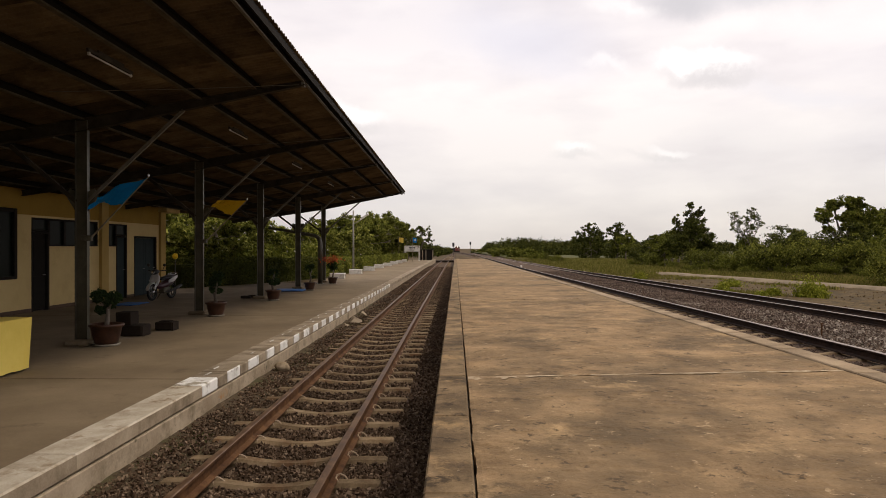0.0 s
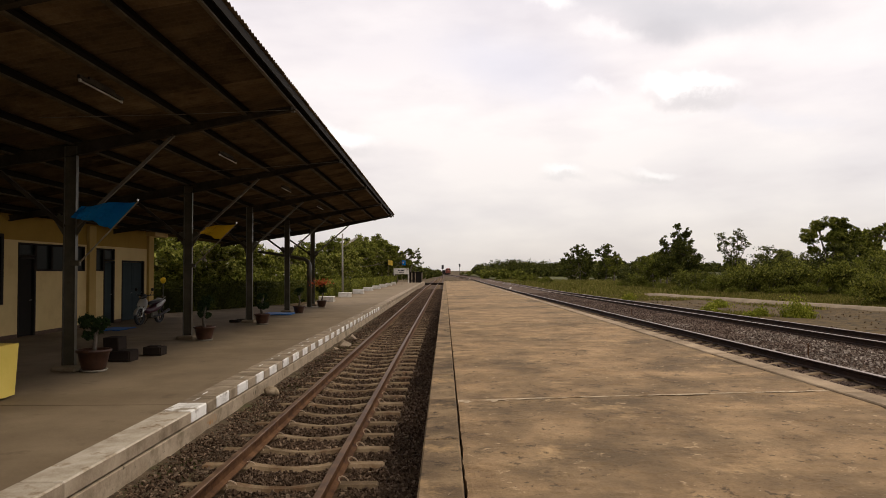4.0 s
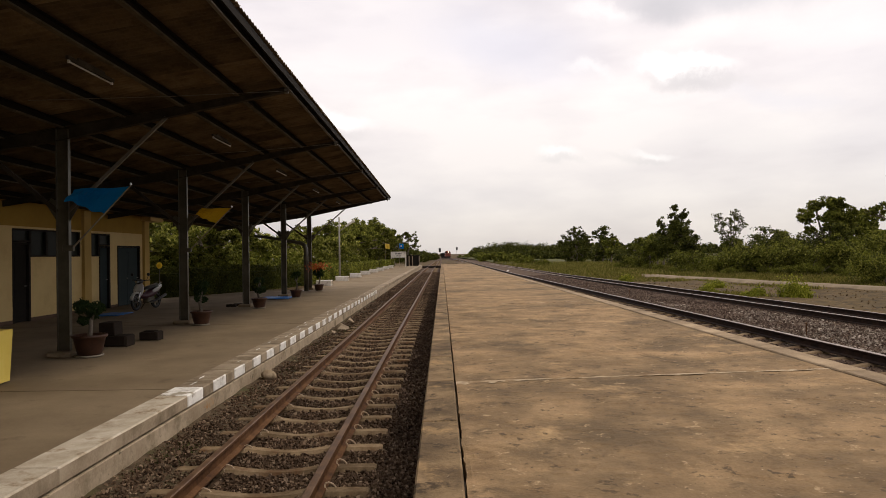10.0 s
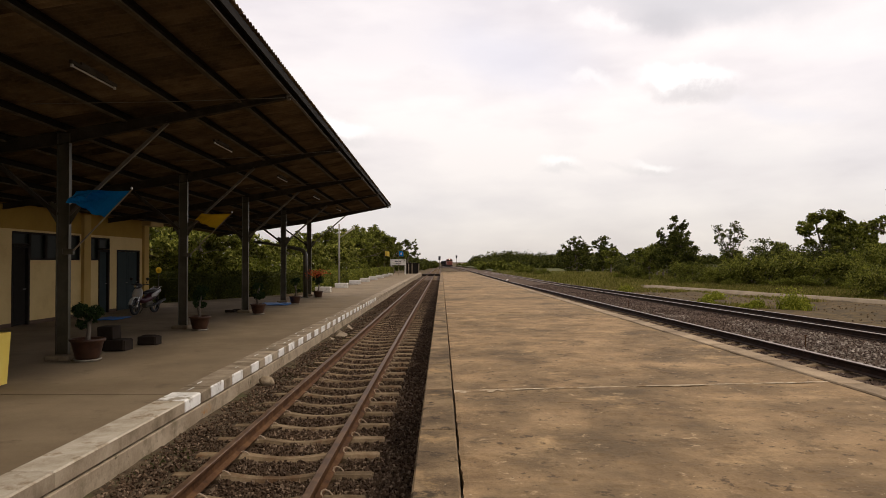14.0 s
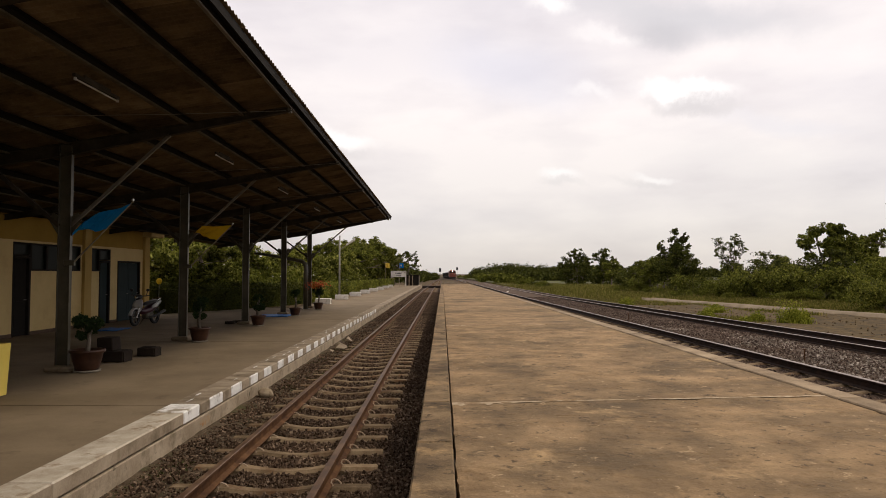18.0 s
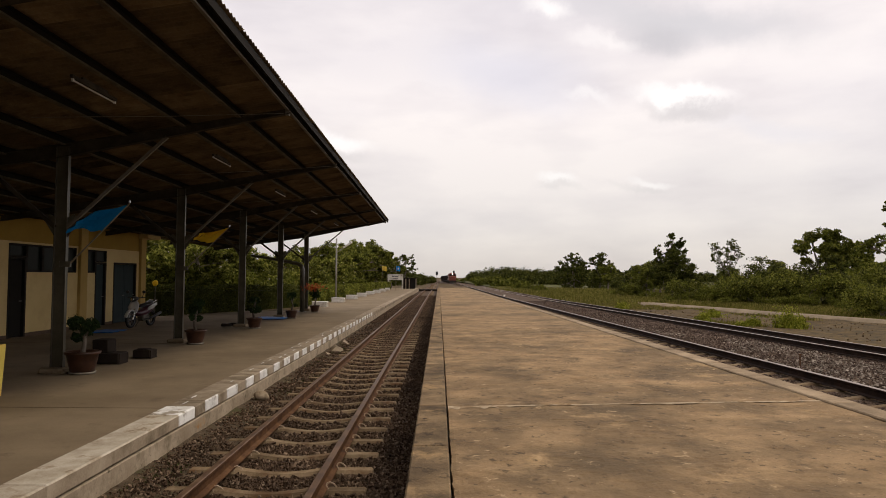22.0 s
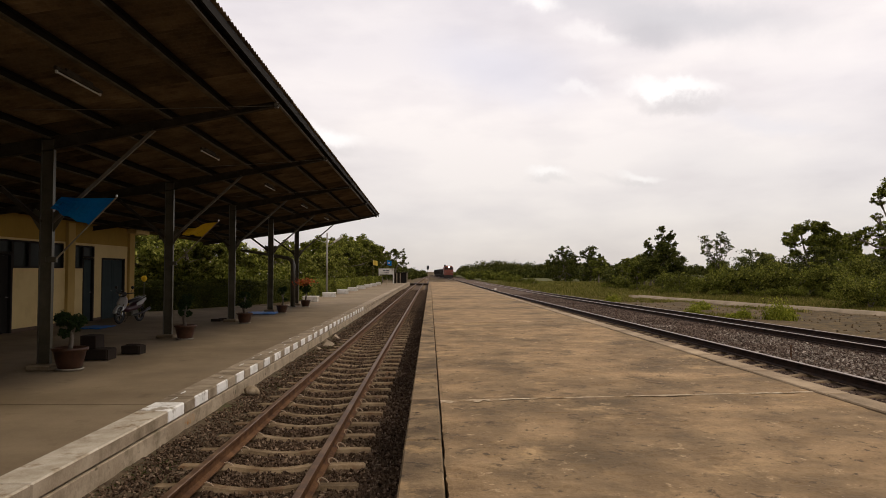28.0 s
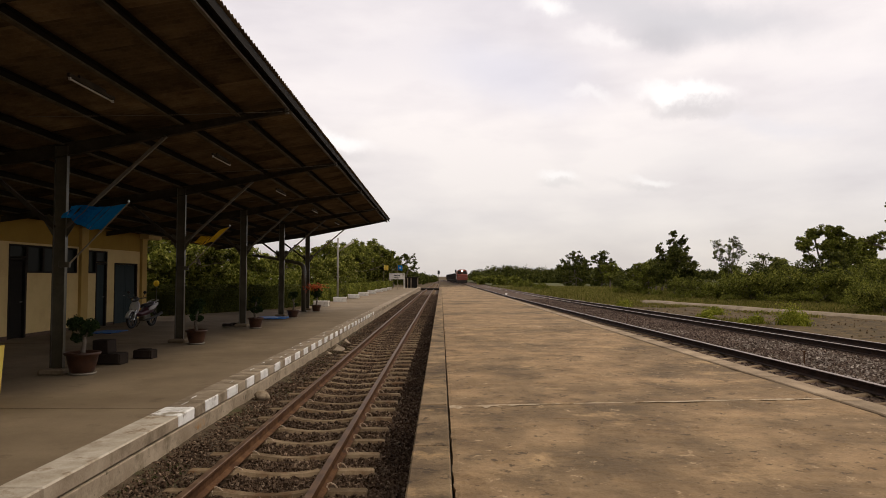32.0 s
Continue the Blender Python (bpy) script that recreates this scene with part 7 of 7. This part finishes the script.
def track_bits():
    for x, y, h in ((6.9, 12.9, 0.32), (7.15, 26, 0.30), (7.1, 33.5, 0.30)):
        t = thing("iron_peg", (x, y, z_right(y) - 0.22), "thin rusty iron peg standing in the ballast", "peg", "iron pegs between the tracks")
        part("rod", tube(bmesh.new(), [(0, 0, 0), (0.004, 0, h)], [0.014, 0.012], 6), M_RAIL, t)
        part("cap", box_bm(-0.02, 0.028, -0.016, 0.016, h, h + 0.02), M_RAIL, t)
    t = stones_mesh("white_marker_stone", [(6.78, 70)], [z_right(70) - 0.04], 0.30, np.random.default_rng(2), M_WHITE)
    tagged(t, "white painted marker stone in the ballast beside a rail", "stone")
    bm = bmesh.new()
    bmesh.ops.create_icosphere(bm, subdivisions=3, radius=0.108)
    for v in bm.verts:
        k = 1 + 0.28 * noise.noise(v.co * 9.0) + 0.10 * noise.noise(v.co * 30.0)
        v.co = Vector((v.co.x * 1.15 * k, v.co.y * 1.0 * k, v.co.z * 0.8 * k))
    t = part("loose_rock", bm, M_ROCK, smooth=True)
    t.location = (-2.86, 11.1, -0.11)
    tagged(t, "pale brown rock lying against the kerb", "rock")
    t = stones_mesh("kerb_rubble", [(-2.85, 17.6), (-2.7, 18.4), (-2.9, 19.3), (-2.8, 20.3), (-2.9, 22.0)], [-0.20] * 5, 0.17, np.random.default_rng(7), M_KERBSIDE)
    tagged(t, "flat concrete rubble in the ballast beside the kerb", "rubble", kind="stuff")
    # timber crossing boards past the platform ends
    b = thing("board_crossing", (0, END + 1.5, 0), "dark timber board crossing past the platform ends", "crossing")
    for i in range(4):
        part("board", box_bm(-3.2, 4.4, -0.6 + i * 0.62, -0.02 + i * 0.62, -0.33, -0.06 + 0.02 * (i % 2), 0.01), M_BLOCK, b)
    # distant signals
    for x, y, h in ((-0.8, 250, 4.3), (7.2, 330, 5.4)):
        g = -0.5
        s = thing("signal_mast", (x, y, g), "distant dark railway signal mast", "signal", "signals beyond the station")
        part("mast", tube(bmesh.new(), [(0, 0, -0.6), (0, 0, h)], [0.09, 0.07], 8), M_STEEL, s)
        part("signal_head", box_bm(-0.4, 0.4, -0.2, 0.1, h - 1.3, h + 0.1, 0.05), M_BIKEDARK, s, "black signal head")
    # far white house
    h = thing("far_house", (21, 340, -1.2), "small far white house among trees", "house")
    part("wall", box_bm(-1.8, 1.8, -1.6, 1.6, 0, 2.1), M_WHITE, h)
    part("roof", loft(bmesh.new(), [[(-2.1, -1.9, 2.1), (2.1, -1.9, 2.1), (2.1, 1.9, 2.1), (-2.1, 1.9, 2.1)], [(-1.9, -0.1, 2.9), (1.9, -0.1, 2.9), (1.9, 0.1, 2.9), (-1.9, 0.1, 2.9)]]), M_KERB, h, "grey pitched roof")


track_bits()


# ---- train ----
M_LOCO = material("orange red locomotive paint", [(0.13, 0.026, 0.012), (0.18, 0.038, 0.016)], scale=1.5, rough=0.4, bump=0.03, stain=(0.05, 0.012, 0.009), stain_scale=0.8, stain_at=(0.55, 0.75))
M_LOCODARK = material("dark underframe", [(0.02, 0.017, 0.015), (0.045, 0.036, 0.03)], scale=3, bump=0.2)
M_WAGON = material("dark wagon paint", [(0.035, 0.035, 0.03), (0.07, 0.065, 0.055)], scale=1.2, bump=0.1, stain=(0.09, 0.05, 0.03), stain_scale=0.9, stain_at=(0.5, 0.7))
M_WAGONTOP = material("grey wagon roof", [(0.20, 0.20, 0.19), (0.28, 0.28, 0.27)], scale=1.2, bump=0.1)
M_HEAD = material("burning headlight", [(0.9, 0.9, 0.85), (1, 1, 0.95)], bump=0, emit=((1.0, 0.93, 0.80), 12.0))


def bogie(parent, y):
    b = part("bogie", box_bm(-1.05, 1.05, y - 1.7, y + 1.7, 0.35, 0.75, 0.06), M_LOCODARK, parent)
    for yy in (y - 1.2, y, y + 1.2):
        part("wheelset", tube(bmesh.new(), [(-0.60, yy, 0.46), (-0.53, yy, 0.46), (-0.52, yy, 0.46), (-0.45, yy, 0.46), (0.45, yy, 0.46), (0.52, yy, 0.46), (0.53, yy, 0.46), (0.60, yy, 0.46)], [0.45, 0.45, 0.45, 0.08, 0.08, 0.45, 0.45, 0.45], 18), M_RAIL, b)


def locomotive():
    """Front towards -y, origin at the rail under its front."""
    t = thing("locomotive", (0, 0, 0), "orange red diesel locomotive with a burning headlight", "locomotive")
    part("underframe", box_bm(-1.32, 1.32, 0.5, 15.8, 0.85, 1.2, 0.04), M_LOCODARK, t)
    part("pilot", loft(bmesh.new(), [[(-1.25, 0.15, 0.15), (1.25, 0.15, 0.15), (1.3, 0.55, 0.15), (-1.3, 0.55, 0.15)], [(-1.32, 0.3, 0.95), (1.32, 0.3, 0.95), (1.32, 0.55, 0.95), (-1.32, 0.55, 0.95)]]), M_LOCODARK, t, "dark snow plough pilot")
    part("nose", loft(bmesh.new(), [[(-1.36, 0.35, 0.96), (1.36, 0.35, 0.96), (1.38, 0.35, 2.2), (1.28, 0.42, 2.45), (-1.28, 0.42, 2.45), (-1.38, 0.35, 2.2)],
                                   [(-1.40, 1.0, 0.96), (1.40, 1.0, 0.96), (1.42, 1.0, 2.3), (1.34, 1.0, 2.6), (-1.34, 1.0, 2.6), (-1.42, 1.0, 2.3)]]), M_LOCO, t, "orange red nose")
    part("cab", loft(bmesh.new(), [[(-1.40, 1.0, 1.2), (1.40, 1.0, 1.2), (1.40, 0.72, 2.5), (1.18, 0.95, 3.5), (0.7, 1.0, 3.78), (-0.7, 1.0, 3.78), (-1.18, 0.95, 3.5), (-1.40, 0.72, 2.5)],
                                  [(-1.40, 3.4, 1.2), (1.40, 3.4, 1.2), (1.40, 3.4, 2.5), (1.18, 3.4, 3.55), (0.7, 3.4, 3.82), (-0.7, 3.4, 3.82), (-1.18, 3.4, 3.55), (-1.40, 3.4, 2.5)]]), M_LOCO, t, "orange red cab")
    for s in (-1, 1):
        part("windscreen", loft(bmesh.new(), [[(s * 0.12, 0.685, 2.62), (s * 1.22, 0.685, 2.62), (s * 1.08, 0.87, 3.35), (s * 0.12, 0.89, 3.35)], [(s * 0.12, 0.78, 2.62), (s * 1.22, 0.78, 2.62), (s * 1.08, 0.95, 3.35), (s * 0.12, 0.96, 3.35)]]), M_FRAME, t, "dark windscreen")
        part("side_window", box_bm(s * 1.40 - 0.03, s * 1.40 + 0.012, 1.4, 2.6, 2.5, 3.2), M_FRAME, t, "dark side window")
        part("marker_lamp", tube(bmesh.new(), [(s * 0.95, 0.30, 1.75), (s * 0.95, 0.36, 1.75)], [0.11, 0.11], 10), M_CHROME, t)
        part("buffer_step", box_bm(s * 1.15 - 0.2, s * 1.15 + 0.2, 0.0, 0.3, 0.5, 0.62), M_LOCODARK, t)
    part("headlight", tube(bmesh.new(), [(0, 0.66, 3.36), (0, 1.0, 3.36)], [0.16, 0.16], 16), M_HEAD, t, "burning white headlight")
    part("coupler", box_bm(-0.15, 0.15, -0.25, 0.4, 0.72, 1.0, 0.03), M_LOCODARK, t)
    part("hood", loft(bmesh.new(), [[(-1.36, 3.4, 1.2), (1.36, 3.4, 1.2), (1.36, 3.4, 3.3), (0.9, 3.4, 3.65), (-0.9, 3.4, 3.65), (-1.36, 3.4, 3.3)], [(-1.36, 15.6, 1.2), (1.36, 15.6, 1.2), (1.36, 15.6, 3.3), (0.9, 15.6, 3.65), (-0.9, 15.6, 3.65), (-1.36, 15.6, 3.3)]]), M_LOCO, t, "orange red engine hood")
    part("hood_band", box_bm(-1.375, 1.375, 3.5, 15.5, 2.0, 2.35), M_LOCODARK, t, "dark side band")
    part("fuel_tank", box_bm(-1.1, 1.1, 6.5, 9.8, 0.35, 0.85, 0.08), M_LOCODARK, t)
    part("radiator_fan", tube(bmesh.new(), [(0, 12.5, 3.6), (0, 12.5, 3.85)], [0.7, 0.65], 16), M_LOCODARK, t)
    bogie(t, 3.2)
    bogie(t, 13.0)
    return t


def wagon():
    t = thing("covered_wagon", (0, 0, 0), "dark covered freight wagon with a grey roof", "wagon", "wagons of the train")
    part("underframe", box_bm(-1.25, 1.25, 0.4, 12.6, 0.8, 1.05), M_LOCODARK, t)
    part("body", box_bm(-1.3, 1.3, 0.5, 12.5, 1.05, 2.85, 0.03), M_WAGON, t)
    part("roof", loft(bmesh.new(), [[(-1.34, y, 2.85), (1.34, y, 2.85), (0.9, y, 3.12), (0, y, 3.22), (-0.9, y, 3.12)] for y in (0.45, 12.55)]), M_WAGONTOP, t, "grey curved roof")
    for y in (1.2, 3.2, 5.2, 7.8, 9.8, 11.8):
        part("rib", box_bm(-1.36, 1.36, y - 0.05, y + 0.05, 1.05, 2.84), M_LOCODARK, t)
    for y in (2.2, 10.8):
        part("bogie", box_bm(-1.0, 1.0, y - 1.3, y + 1.3, 0.08, 0.78, 0.05), M_LOCODARK, t)
    part("coupler", box_bm(-0.12, 0.12, -0.1, 13.1, 0.86, 0.98), M_LOCODARK, t)
    return t


LOCO = locomotive()
WAGONS = [wagon()]
for _ in range(8):
    WAGONS.append(copy_thing(WAGONS[0], Matrix()))


# ---- what moves ----
def front_y(t):
    """Distance of the train's front: about 8 m/s."""
    k = [(0, 432), (9, 358), (19, 277), (25, 224), (28, 203), (32, 178)]
    for (a, p), (b, q) in zip(k, k[1:]):
        if t <= b:
            return p + (q - p) * (t - a) / (b - a)
    return k[-1][1]


def train_rows(back):
    rows = []
    for i in range(33):
        y = front_y(i) + back
        y2 = y + 10
        dx, dz = x_right(y2) - x_right(y), z_right(y2) - z_right(y)
        rows.append((float(i), pose(x_right(y), y, z_right(y), math.degrees(math.atan2(dz, 10)), 0, -math.degrees(math.atan2(dx, 10)))))
    return rows


def flag_rows(i, flag, phase, lull):
    """Poses of strip i in the flag's space: a chain hinged on the pole, waving; lull: the seconds at which the wind drops."""
    _, strips, tip, hoist, w = flag
    up = tip.normalized()
    e = (Vector((-1, 0, 0)) - up * Vector((-1, 0, 0)).dot(up)).normalized()
    n = up.cross(e).normalized()
    n = n if n.y < 0 else -n
    rows = []
    for k in range(107):
        t = min(k * 0.3, 32.0)
        base = 0.28 + 0.22 * math.sin(t * 1.3 + phase) * math.cos(t * 0.47 + phase * 2) + sum(0.75 * math.exp(-((t - s) / 0.6) ** 2) for s in lull)
        p = tip - up * (hoist + 0.02)
        for j in range(i + 1):
            th = base + (0.16 + 0.055 * j) * math.sin(t * 4.6 - j * 0.72 + phase)
            x = e * math.cos(th) + n * math.sin(th)
            if j < i:
                p = p + (x * 0.74 - up * 0.70) * w
        y = up.cross(x)
        rows.append((t, Matrix(((x.x, y.x, up.x, p.x), (x.y, y.y, up.y, p.y), (x.z, y.z, up.z, p.z), (0, 0, 0, 1)))))
    return rows


def motions():
    walk(LOCO, train_rows(0.0))
    for i, w in enumerate(WAGONS):
        walk(w, train_rows(16.2 + 13.0 * i))
    for k, cloth in enumerate(GARDEN_CLOTHS):
        walk(cloth, [(i * 0.5, pose(0, 0, 0, 0, 0, 22 * math.sin(i * 1.15 + k * 2) + 16 * math.sin(i * 0.43 + k))) for i in range(65)])
    for flag, phase, lull in ((FLAG_1, 0.3, (0.0, 11.0, 18.2, 22.0, 30.4)), (FLAG_2, 2.1, (2.0, 6.2, 22.4, 24.2, 28.4, 30.2, 32.0))):
        for i, s in enumerate(flag[1]):
            walk(s, flag_rows(i, flag, phase, lull))


motions()
